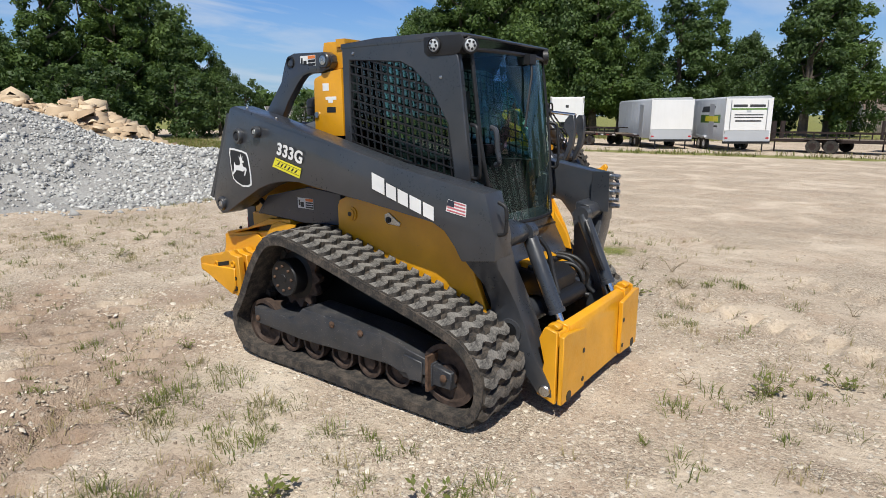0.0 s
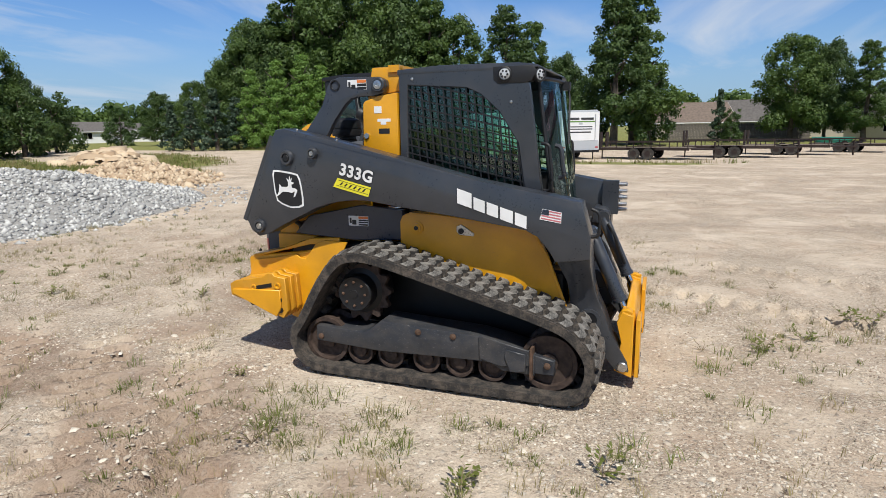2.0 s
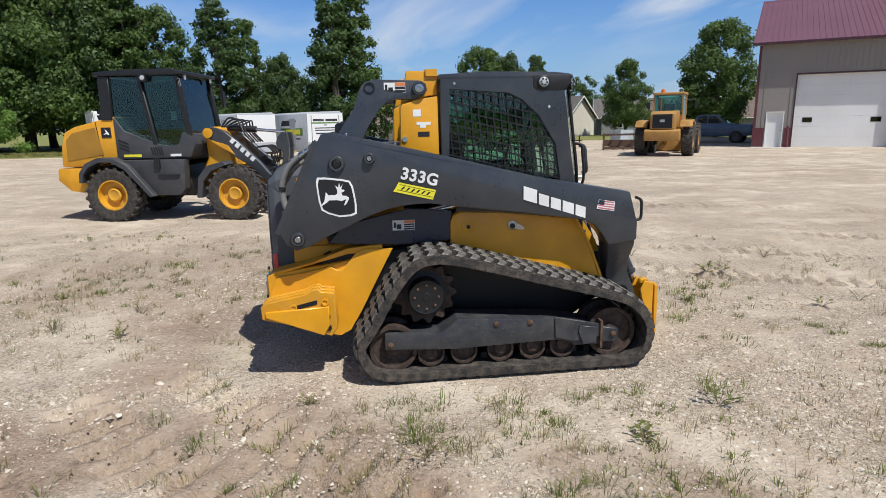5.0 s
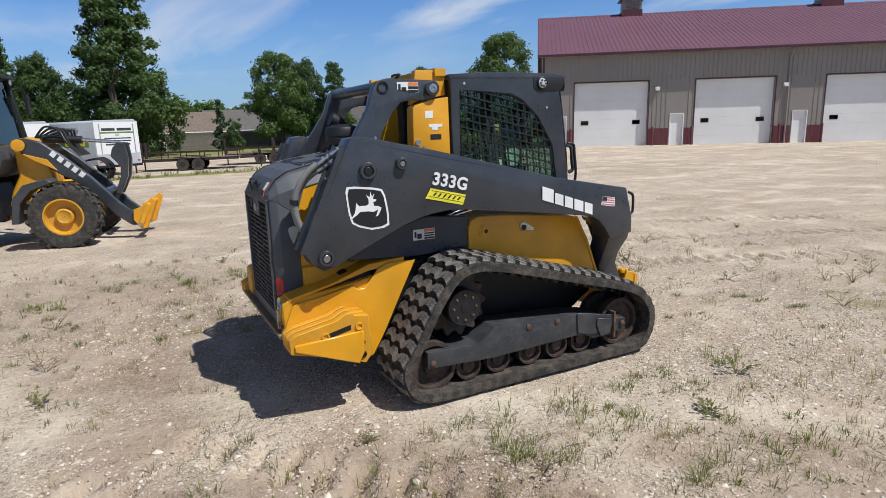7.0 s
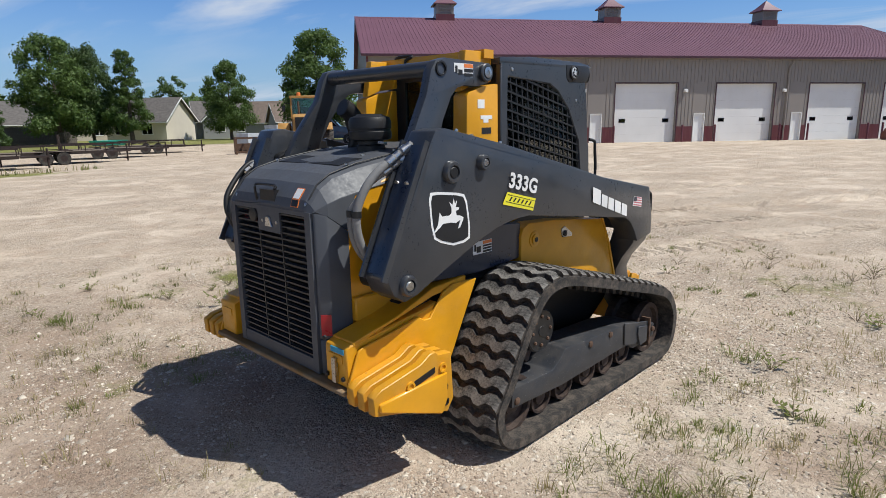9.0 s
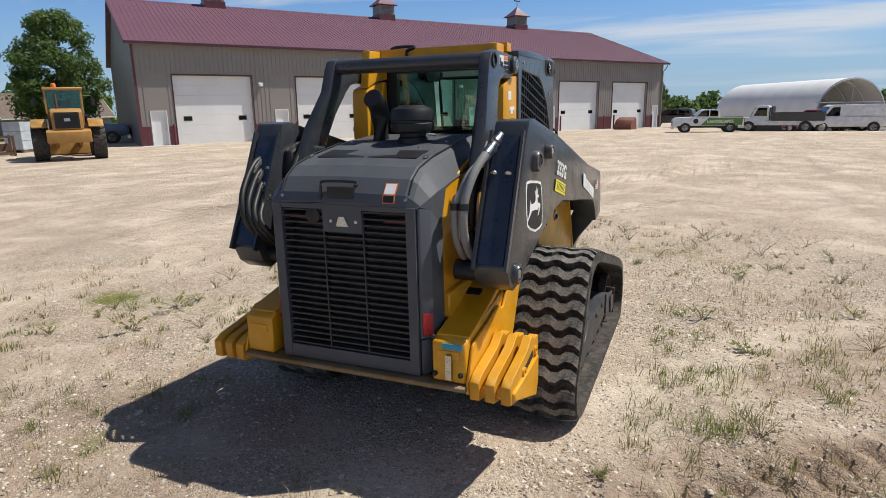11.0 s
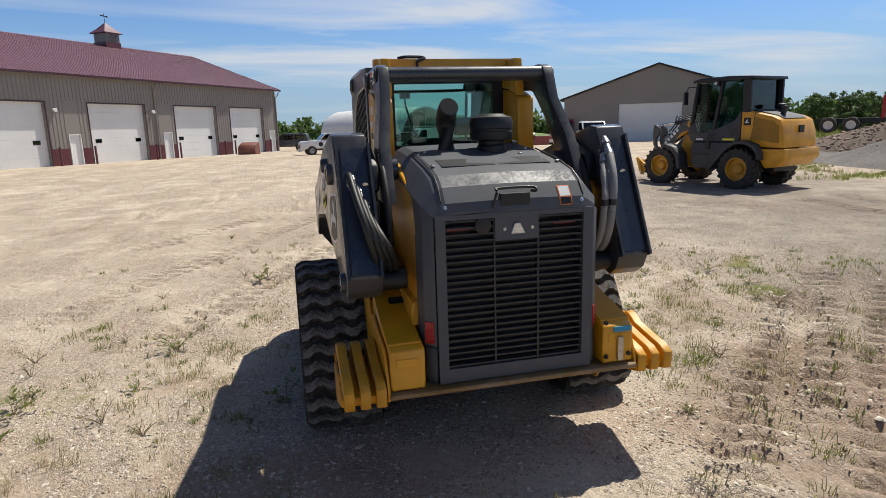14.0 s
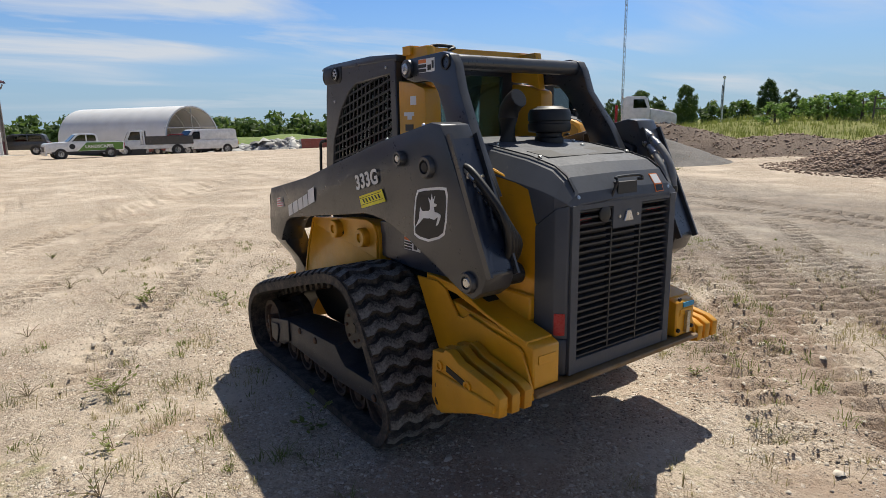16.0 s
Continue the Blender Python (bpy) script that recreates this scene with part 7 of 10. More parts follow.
def old_loader():
    """The older orange loader, seen mostly from behind."""
    o = paint("faded_orange_yellow", (0.38, 0.195, 0.040), 0.5, 0.35)
    root = thing("old_wheel_loader", "faded orange-yellow older wheel loader with a dusty cab", "wheel loader", pose(11.6, 28.6, 0, 0, 0, 56) @ Matrix.Scale(1.02, 4))
    for s in (-1, 1):
        for x in (-1.3, 1.5):
            tyre("tyre", root, x, s * 1.08, 0.76, 0.76, 0.52, 0.40, s, o, 20)
    part("counterweight", prism([(-2.55, 0.75), (-2.60, 1.20), (-2.35, 1.30), (-1.5, 1.30), (-1.4, 0.72)], -0.80, 0.80, 0.05, 2), o, root)
    h = part("engine_hood", prism([(-2.45, 1.30), (-2.38, 2.00), (-2.2, 2.12), (-0.6, 2.16), (-0.6, 1.10), (-1.9, 1.10)], -0.56, 0.56, 0.05, 2), o, root)
    g = part("rear_grille", box(-2.475, -2.40, -0.44, 0.44, 1.34, 1.98, 0.01), M_DARK, h)
    for j in range(7):
        part("grille_bar", box(-2.49, -2.470, -0.42, 0.42, 1.38 + j * 0.08, 1.40 + j * 0.08, 0), M_BLACK, g)
    part("maker_plate", box(-2.495, -2.485, -0.11, 0.11, 1.62, 1.74, 0), M_STEEL, g)
    part("cab_base", box(-0.75, 0.75, -0.68, 0.68, 1.10, 1.95, 0.04), o, root)
    c = part("cab_roof", prism([(-0.85, 2.92), (-0.85, 3.04), (0.80, 3.06), (0.85, 2.92)], -0.74, 0.74, 0.03), o, root)
    for s in (-1, 1):
        for x in (-0.72, 0.70):
            part("cab_pillar", box(x - 0.04, x + 0.04, *sorted((s * 0.64, s * 0.71)), 1.93, 2.94, 0.01), o, c)
        part("side_glass", box(-0.68, 0.66, *sorted((s * 0.67, s * 0.68)), 1.95, 2.92, 0), M_GLASS, c).visible_shadow = False
        part("fender", prism([(-2.15, 1.40), (-1.9, 1.66), (-1.3, 1.72), (-0.7, 1.60), (-0.55, 1.2), (-0.62, 1.2), (-0.78, 1.54), (-1.3, 1.64), (-1.86, 1.58), (-2.08, 1.36)], *sorted((s * 0.74, s * 1.30)), 0.01), o, root)
        m = part("mirror_arm", tube([(0.6, s * 0.70, 2.7), (0.7, s * 1.1, 2.72), (0.7, s * 1.15, 2.5)], 0.02, 6), M_BLACK, c)
        part("mirror", box(0.68, 0.74, *sorted((s * 1.08, s * 1.24)), 2.30, 2.60, 0.02), M_BLACK, m)
        part("lift_arm", prism([(0.9, 1.7), (1.2, 1.9), (2.2, 1.3), (3.0, 0.5), (2.8, 0.35), (2.0, 1.0)], *sorted((s * 0.40, s * 0.55)), 0.02), o, root)
    for x in (-0.72, 0.70):
        part("end_glass", box(x - 0.005, x + 0.005, -0.64, 0.64, 2.0, 2.92, 0), M_GLASS, c).visible_shadow = False
    part("beacon", lathe([(0.10, 3.04), (0.11, 3.10), (0.09, 3.20), (0.04, 3.22)], pose(-0.4, 0.3, 0), 14), M_ORANGE, c)
    part("exhaust_pipe", cyl((-1.2, 0.3, 2.1), (-1.2, 0.3, 2.75), 0.05, 10), M_RUST, root)
    part("seat_back", box(-0.35, -0.22, -0.25, 0.25, 1.9, 2.5, 0.05), M_SEAT, c)
    part("bucket", prism([(2.75, 0.05), (3.9, 0.05), (3.9, 0.10), (3.0, 0.30), (2.85, 0.75), (3.0, 1.15), (2.92, 1.18), (2.70, 0.75)], -1.25, 1.25, 0.01), o, root)


old_loader()

# ---- road vehicles ----
M_CARWHITE = paint("car_white", (0.72, 0.72, 0.71), 0.25, 0.10, coat=0.6)
M_CARRED = paint("car_red", (0.26, 0.02, 0.02), 0.3, 0.12, coat=0.6)
M_CARSILVER = paint("car_silver", (0.34, 0.34, 0.35), 0.3, 0.10, metal=0.4, coat=0.6)
M_CARBLUE = paint("car_blue", (0.05, 0.09, 0.16), 0.3, 0.10, coat=0.6)
M_CARDARK = paint("car_dark", (0.03, 0.03, 0.033), 0.3, 0.10, coat=0.5)
M_GREEN = paint("wrap_green", (0.10, 0.22, 0.03), 0.4, 0.08)


def road_vehicle(name, label, m, body, cabin, wheels, wheel_r, half, paint_mat, windows, cat, extra=None):
    """body and cabin: side outlines, front along x; windows: side outlines of the panes."""
    root = thing(name, label, cat, m)
    b = part("body", prism(body, -half, half, 0.05, 2), paint_mat, root)
    c = part("cabin", prism(cabin, -half * 0.86, half * 0.86, 0.06, 2), paint_mat, root)
    for s in (-1, 1):
        for w in windows:
            part("side_window", prism(w, *sorted((s * half * 0.86, s * (half * 0.86 + 0.008))), 0), M_PANE, c)
        for x in wheels:
            part("wheel_arch", lathe([(wheel_r * 1.16, 0), (wheel_r * 1.16, 0.012)], axis_y(x, s * (half - 0.002), wheel_r, s), 24), M_BLACK, b)
            t = part("tyre", lathe([(wheel_r * 0.62, -0.10), (wheel_r * 0.95, -0.11), (wheel_r, -0.06), (wheel_r, 0.06), (wheel_r * 0.95, 0.11), (wheel_r * 0.62, 0.10)], axis_y(x, s * (half - 0.08), wheel_r, s), 26, False), M_TYRE, root)
            part("rim", lathe([(wheel_r * 0.62, 0.09), (wheel_r * 0.58, 0.10), (wheel_r * 0.48, 0.06), (wheel_r * 0.2, 0.075)], axis_y(x, s * (half - 0.08), wheel_r, s), 16), M_STEEL, t)
    xf, xb = max(p[0] for p in body), min(p[0] for p in body)
    part("front_bumper", box(xf - 0.12, xf + 0.06, -half * 0.94, half * 0.94, wheel_r * 0.8, wheel_r * 1.45, 0.03), M_STEEL if cat == "truck" else paint_mat, b)
    part("rear_bumper", box(xb - 0.06, xb + 0.10, -half * 0.94, half * 0.94, wheel_r * 0.9, wheel_r * 1.4, 0.03), M_STEEL if cat == "truck" else M_BLACK, b)
    for s in (-1, 1):
        part("headlamp", box(xf - 0.06, xf + 0.02, *sorted((s * half * 0.62, s * half * 0.95)), wheel_r * 2.0, wheel_r * 2.4, 0.02), M_LENS, b)
        part("tail_lamp", box(xb - 0.02, xb + 0.06, *sorted((s * half * 0.78, s * half * 0.97)), wheel_r * 2.0, wheel_r * 2.8, 0.02), M_RED, b)
    part("front_grille", box(xf - 0.06, xf + 0.03, -half * 0.55, half * 0.55, wheel_r * 1.6, wheel_r * 2.5, 0.02), M_BLACK, b)
    zs = max(p[1] for p in cabin)
    fx = max(p[0] for p in cabin)
    if extra:
        extra(root, b, c)
    return root


def ends(c, lo, hi, half):
    """Windscreen panes on a cabin: two slanted outlines."""
    for o in (lo, hi):
        part("windscreen", prism(o, -half, half, 0), M_PANE, c)


def pickup(m, label, mat, wrap=False):
    body = [(-2.95, 0.60), (-2.98, 1.30), (-1.05, 1.34), (1.15, 1.38), (2.70, 1.30), (2.90, 1.15), (2.92, 0.55), (2.4, 0.48), (-2.6, 0.50)]
    cabin = [(-1.05, 1.30), (-0.98, 1.86), (-0.80, 2.02), (0.35, 2.04), (0.55, 1.96), (1.20, 1.34)]
    wins = [[(-0.86, 1.42), (-0.82, 1.84), (-0.66, 1.92), (-0.18, 1.93), (-0.18, 1.42)], [(-0.08, 1.42), (-0.08, 1.93), (0.30, 1.93), (0.50, 1.84), (0.93, 1.42)]]
    def more(root, b, c):
        ends(c, [(0.60, 1.92), (1.17, 1.38), (1.19, 1.40), (0.62, 1.94)], [(-1.06, 1.40), (-1.04, 1.40), (-0.96, 1.84), (-0.98, 1.84)], 0.74)
        part("cargo_bed", box(-2.85, -1.15, -0.82, 0.82, 1.20, 1.345, 0.02), M_BLACK, b)
        if wrap:
            for s in (-1, 1):
                part("green_wrap", prism([(-2.8, 0.64), (-2.9, 1.26), (-0.1, 1.30), (0.6, 0.62)], *sorted((s * 1.0, s * 1.006)), 0), M_GREEN, b)
                cu = bpy.data.curves.new("wrap_word", "FONT")
                cu.body, cu.size, cu.extrude, cu.offset = "LANDSCAPES", 0.36, 0.004, 0.008
                tmp = new("wrap_word", cu)
                word = bpy.data.meshes.new_from_object(tmp.evaluated_get(bpy.context.evaluated_depsgraph_get()))
                bpy.data.objects.remove(tmp)
                word.materials.clear()
                word.materials.append(M_WHITE)
                ob = new("wrap_word", word)
                ob.parent = b
                ob.matrix_local = pose(-2.30, s * 1.012, 0.84, 90, 0, 0) if s < 0 else pose(0.05, s * 1.012, 0.84, 90, 0, 180)
                part("tail_lamp", box(-3.0, -2.90, *sorted((s * 0.80, s * 0.99)), 0.95, 1.24, 0.01), M_RED, b)
                part("lower_trim", box(-2.5, 2.5, *sorted((s * 0.95, s * 1.008)), 0.42, 0.60, 0.01), M_BLACK, b)
                part("wrap_emblem", lathe([(0.22, 0), (0.22, 0.006)], axis_y(0.98, s * 1.0, 1.00, s), 20), M_BLACK, b)
    return road_vehicle("pickup_truck", label, m, body, cabin, (-1.85, 1.85), 0.40, 1.0, mat, wins, "truck", more)


def at(x, y, yaw, up=0.0):
    return pose(x, y, height_at(x, y) + up, 0, 0, yaw)


pickup(at(41.0, 2.4, 97) @ Matrix.Scale(0.79, 4), "white pickup truck with a green and black landscaping wrap", M_CARWHITE, True)
pickup(at(21.4, 41.5, -40), "dark blue pickup truck beside the barn", M_CARBLUE)


def dump_truck(m, label, mat):
    body = [(-3.6, 0.75), (-3.6, 0.98), (1.0, 1.0), (1.0, 1.35), (3.1, 1.32), (3.3, 1.10), (3.3, 0.60), (-3.0, 0.60)]
    cabin = [(0.75, 1.0), (0.78, 2.25), (0.95, 2.40), (1.75, 2.40), (1.95, 2.25), (2.35, 1.32)]
    def more(root, b, c):
        ends(c, [(1.96, 2.22), (2.33, 1.38), (2.35, 1.40), (1.98, 2.24)], [(0.74, 1.5), (0.76, 1.5), (0.76, 2.2), (0.74, 2.2)], 0.86)
        bed = part("dump_bed", box(-3.6, 0.55, -1.12, 1.12, 1.00, 1.12, 0.02), mat, root)
        for s in (-1, 1):
            part("bed_side", box(-3.6, 0.55, *sorted((s * 1.06, s * 1.14)), 1.12, 1.75, 0.02), mat, bed)
            for i in range(5):
                part("bed_rib", box(-3.3 + i * 0.85, -3.2 + i * 0.85, *sorted((s * 1.14, s * 1.18)), 1.02, 1.75, 0.01), mat, bed)
        part("headboard", box(0.48, 0.58, -1.14, 1.14, 1.1, 2.30, 0.02), mat, bed)
        part("tailgate", box(-3.66, -3.58, -1.12, 1.12, 1.02, 1.70, 0.02), mat, bed)
    return road_vehicle("dump_truck", label, m, body, cabin, (-2.2, 2.4), 0.46, 1.08, M_CARWHITE if mat is M_CARDARK else mat, [[(0.95, 1.45), (0.95, 2.2), (1.70, 2.2), (2.05, 1.45)]], "truck", more)


dump_truck(at(*polar(-6.3, 5.8, -9.2, 52), 80) @ Matrix.Scale(0.80, 4), "white cab truck with a dark steel dump bed", M_CARDARK)
dump_truck(at(*polar(-7.16, 3.96, -23.9, 60), 148), "dark red truck parked in the yard", M_CARRED)


def suv(m, label, mat):
    body = [(-2.35, 0.55), (-2.40, 1.10), (1.00, 1.14), (2.20, 1.06), (2.38, 0.90), (2.38, 0.45), (-2.1, 0.42)]
    cabin = [(-2.34, 1.08), (-2.15, 1.70), (-1.9, 1.80), (0.25, 1.80), (0.45, 1.72), (1.15, 1.12)]
    wins = [[(-2.05, 1.18), (-1.92, 1.64), (-0.95, 1.70), (-0.95, 1.18)], [(-0.85, 1.18), (-0.85, 1.70), (0.22, 1.70), (0.40, 1.62), (0.88, 1.18)]]
    def more(root, b, c):
        ends(c, [(0.50, 1.69), (1.12, 1.16), (1.14, 1.18), (0.52, 1.71)], [(-2.33, 1.15), (-2.31, 1.15), (-2.16, 1.66), (-2.18, 1.66)], 0.72)
    return road_vehicle("suv", label, m, body, cabin, (-1.45, 1.50), 0.37, 0.95, mat, wins, "car", more)


suv(at(*polar(-7.16, 3.96, -26.2, 46), 160), "white suv facing the yard", M_CARWHITE)
suv(at(*polar(-6.3, 5.8, -11.0, 64), 60), "silver suv parked by the trucks", M_CARSILVER)
suv(at(*polar(-6.3, 5.8, -11.3, 58), 40), "dark red suv parked by the van", M_CARRED)
suv(at(*polar(-6.3, 5.8, 0.2, 66), 80), "dark green car parked behind the pickup", M_CARDARK)


def van(m, label):
    body = [(-2.75, 0.50), (-2.80, 1.15), (1.3, 1.18), (2.55, 1.05), (2.78, 0.85), (2.78, 0.45), (-2.5, 0.42)]
    cabin = [(-2.78, 1.10), (-2.72, 1.95), (-2.55, 2.08), (0.95, 2.08), (1.20, 1.98), (1.90, 1.14)]
    def more(root, b, c):
        ends(c, [(1.25, 1.94), (1.86, 1.20), (1.88, 1.22), (1.27, 1.96)], [(-2.79, 1.3), (-2.77, 1.3), (-2.73, 1.85), (-2.75, 1.85)], 0.80)
    return road_vehicle("van", label, m, body, cabin, (-1.75, 1.75), 0.37, 1.0, M_CARWHITE, [[(0.55, 1.25), (0.55, 1.90), (1.05, 1.90), (1.55, 1.25)]], "van", more)


van(at(*polar(-6.3, 5.8, -13.2, 57), 100), "white cargo van with blank sides")


def semi_tractor():
    x, y = polar(-6.3, 5.8, -52.2, 46)
    root = thing("semi_tractor", "white conventional semi tractor behind the dirt heaps", "truck", at(x, y, -140, 0.1) @ Matrix.Scale(0.9, 4))
    cab = part("cab", prism([(-0.9, 1.0), (-0.9, 2.95), (-0.75, 3.05), (0.55, 3.02), (0.75, 2.90), (0.98, 2.15), (0.98, 1.0)], -1.15, 1.15, 0.06, 2), M_CARWHITE, root)
    part("hood", prism([(0.98, 1.0), (0.98, 2.12), (2.0, 1.92), (2.85, 1.72), (2.98, 1.55), (2.98, 0.75), (1.2, 0.75)], -0.95, 0.95, 0.10, 3), M_CARWHITE, root)
    part("windscreen", prism([(0.77, 2.86), (0.79, 2.87), (1.00, 2.20), (0.98, 2.18)], -1.0, 1.0, 0), M_PANE, cab)
    for s in (-1, 1):
        part("side_window", prism([(-0.25, 2.15), (-0.25, 2.80), (0.52, 2.80), (0.78, 2.15)], *sorted((s * 1.15, s * 1.158)), 0), M_PANE, cab)
        part("door_step", box(-0.3, 0.8, *sorted((s * 0.9, s * 1.2)), 0.55, 0.85, 0.02), M_STEEL, root)
        part("exhaust_pipe", cyl((-1.05, s * 1.0, 1.0), (-1.05, s * 1.0, 3.6), 0.07, 12), M_CHROME, root)
        for x in (2.1, -3.2, -4.5):
            t = part("tyre", lathe([(0.3, -0.14), (0.50, -0.15), (0.52, 0), (0.50, 0.15), (0.3, 0.14)], axis_y(x, s * 0.95, 0.52, s), 24, False), M_TYRE, root)
            part("rim", lathe([(0.30, 0.12), (0.28, 0.13), (0.1, 0.08)], axis_y(x, s * 0.95, 0.52, s), 16), M_STEEL, t)
    part("sleeper_rear", box(-1.0, -0.9, -1.1, 1.1, 1.0, 2.9, 0.02), M_CARWHITE, root)
    part("chassis_rail", box(-5.2, 1.2, -0.45, 0.45, 0.6, 0.95, 0.02), M_DARK, root)
    part("mast_bracket", box(-1.6, -1.4, -0.5, 0.5, 0.9, 2.4, 0.02), M_RED, root)


semi_tractor()


def dumpster():
    x, y = polar(-6.3, 5.8, -23.1, 74)
    root = thing("dumpster", "red steel roll-off dumpster", "dumpster", at(x, y, 65))
    part("bin", prism([(-1.75, 0.15), (-1.85, 1.30), (1.85, 1.30), (1.75, 0.15)], -1.1, 1.1, 0.03), M_CARRED, root)
    for i in range(6):
        for s in (-1, 1):
            part("rib", box(-1.5 + i * 0.58, -1.42 + i * 0.58, *sorted((s * 1.1, s * 1.16)), 0.2, 1.26, 0), M_CARRED, root)
    part("top_rail", box(-1.88, 1.88, -1.15, 1.15, 1.24, 1.32, 0.01), M_CARRED, root)
    for s in (-1, 1):
        part("roller", cyl((-1.5, s * 0.7, 0.12), (-1.5, s * 0.9, 0.12), 0.12, 12), M_DARK, root)


dumpster()


def door_mini_skid():
    """A faded red mini skid before the last barn doors, built only as a bucket shape."""
    root = thing("loader_bucket", "faded red mini skid before the barn doors, simplified to a bucket shape", "bucket", BARN @ pose(38.8, -2.6, 0.02, 0, 0, 20) @ Matrix.Scale(0.78, 4))
    part("shell", prism([(-0.8, 0.0), (0.85, 0.0), (0.85, 0.06), (-0.55, 0.20), (-0.75, 0.55), (-0.45, 0.95), (0.55, 1.30), (0.50, 1.36), (-0.55, 1.05), (-0.9, 0.60)], -0.95, 0.95, 0.01), M_OLD_RED, root)
    for s in (-1, 1):
        part("cheek", prism([(-0.85, 0.0), (0.80, 0.0), (0.55, 1.30), (-0.50, 1.02), (-0.88, 0.55)], *sorted((s * 0.95, s * 1.0)), 0.005), M_OLD_RED, root)


door_mini_skid()

# ---- trailers ----
M_ALU = siding("trailer_aluminium", (0.42, 0.44, 0.47), 0.35, 0.05)
M_TWHITE = siding("trailer_white", (0.74, 0.74, 0.74), 0.4, 0.05)
M_FLATRUST = plain("dark_rusty_frame", (0.030, 0.019, 0.016), 0.85, 0.1, 8, 0.4)
M_PLANK = plain("grey_plank", (0.16, 0.125, 0.095), 0.85, 0, 6, 0.35)


def box_trailer(m, label, length, rear_mat, sign):
    """An enclosed trailer; its rear at x = 0, the tongue towards -x."""
    root = thing("box_trailer", label, "trailer", m, "enclosed trailers")
    h0, h1, w = 0.62, 2.98, 1.24
    b = part("box_body", prism([(-w, h0), (-w, h1 - 0.10), (-w + 0.12, h1), (w - 0.12, h1 + 0.05), (w, h1 - 0.10), (w, h0)], -length, -0.02, 0.03, 1, "yz"), M_ALU, root)
    part("rear_door", box(-0.03, 0.02, -w + 0.06, w - 0.06, h0 + 0.55, h1 - 0.10, 0.01), rear_mat, b, "white rear ramp door")
    part("rear_guard", box(-0.03, 0.03, -w, w, h0 - 0.05, h0 + 0.54, 0.01), M_ALU, b)
    for s in (-1, 1):
        part("corner_post", box(-0.06, 0.03, *sorted((s * (w - 0.06), s * (w + 0.01))), h0, h1 - 0.05, 0.01), M_TWHITE, b)
        for i in range(int(length / 0.6)):
            part("side_seam", box(-length + 0.3 + i * 0.6, -length + 0.32 + i * 0.6, *sorted((s * w, s * (w + 0.006))), h0 + 0.05, h1 - 0.15, 0), M_ALU, b)
        for x in (-length * 0.42, -length * 0.42 - 0.85):
            t = part("tyre", lathe([(0.2, -0.10), (0.34, -0.11), (0.36, 0), (0.34, 0.11), (0.2, 0.10)], axis_y(x, s * (w - 0.10), 0.36, s), 22, False), M_TYRE, root)
            part("rim", lathe([(0.2, 0.09), (0.18, 0.10), (0.06, 0.06)], axis_y(x, s * (w - 0.10), 0.36, s), 14), M_TWHITE, t)
        part("fender", prism([(-length * 0.42 + 0.5, 0.70), (-length * 0.42 + 0.4, 0.82), (-length * 0.42 - 1.25, 0.82), (-length * 0.42 - 1.35, 0.70)], *sorted((s * (w - 0.02), s * (w + 0.16))), 0.01), M_ALU, b)
        part("tail_lamp", box(-0.0, 0.04, *sorted((s * (w - 0.22), s * (w - 0.06))), h0 + 0.10, h0 + 0.18, 0), M_RED, b)
    part("side_door", box(-2.35, -1.55, -w - 0.012, -w + 0.004, h0 + 0.10, h1 - 0.35, 0.006), M_ALU, b)
    part("side_door", box(-2.35, -1.55, w - 0.004, w + 0.012, h0 + 0.10, h1 - 0.35, 0.006), M_ALU, b)
    part("bumper_beam", box(-0.12, 0.10, -w, w, 0.45, 0.58, 0.01), M_DARK, root)
    part("tongue", add_prism(bmesh.new(), [(-length, -0.6), (-length, 0.6), (-length - 1.3, 0.08), (-length - 1.3, -0.08)], 0.45, 0.56, "xy"), M_DARK, root)
    part("jack", cyl((-length - 1.1, 0, 0.0), (-length - 1.1, 0, 0.9), 0.05, 10), M_DARK, root)
    for s in (-1, 1):
        part("stand", cyl((-0.05, s * 0.9, 0.0), (-0.05, s * 0.9, 0.5), 0.04, 8), M_DARK, root)
    if sign:
        y = 0.021
        def bar(y0, y1, z0, z1, mat):
            part("sign_bar", box(0.021, 0.026, y0, y1, z0, z1, 0), mat, b)
        bar(-0.85, -0.10, 2.42, 2.56, M_CARDARK)
        bar(0.02, 0.85, 2.42, 2.56, M_CARDARK)
        bar(-0.95, 0.95, 2.28, 2.36, M_GREEN)
        bar(-0.12, 0.12, 2.14, 2.26, M_ALU)
        for z in (1.98, 1.84):
            bar(-0.75, 0.78, z, z + 0.06, M_CARDARK)
        bar(-0.70, 0.70, 1.64, 1.72, M_CARDARK)
        for s in (-1, 1):
            part("door_bar", box(0.02, 0.05, *sorted((s * 0.95, s * 0.99)), h0 + 0.6, h1 - 0.2, 0), M_STEEL, b)
        for s in (-1, 1):
            part("name_bar", prism([(-3.6, 2.16), (-1.65, 2.16), (-1.45, 2.50), (-3.4, 2.50)], *sorted((s * (w + 0.004), s * (w + 0.010))), 0), M_CARDARK, b)
            part("name_panel", prism([(-3.7, 1.56), (-0.65, 1.56), (-0.65, 2.02), (-3.7, 2.02)], *sorted((s * (w + 0.004), s * (w + 0.010))), 0), M_GREEN, b)
            part("name_bar", prism([(-2.9, 1.64), (-1.0, 1.64), (-1.0, 1.94), (-2.9, 1.94)], *sorted((s * (w + 0.010), s * (w + 0.016))), 0), M_DECAL_Y, b)
            part("number_bar", box(-2.3, -1.0, *sorted((s * (w + 0.004), s * (w + 0.010))), 1.32, 1.42, 0), M_CARDARK, b)
    return root


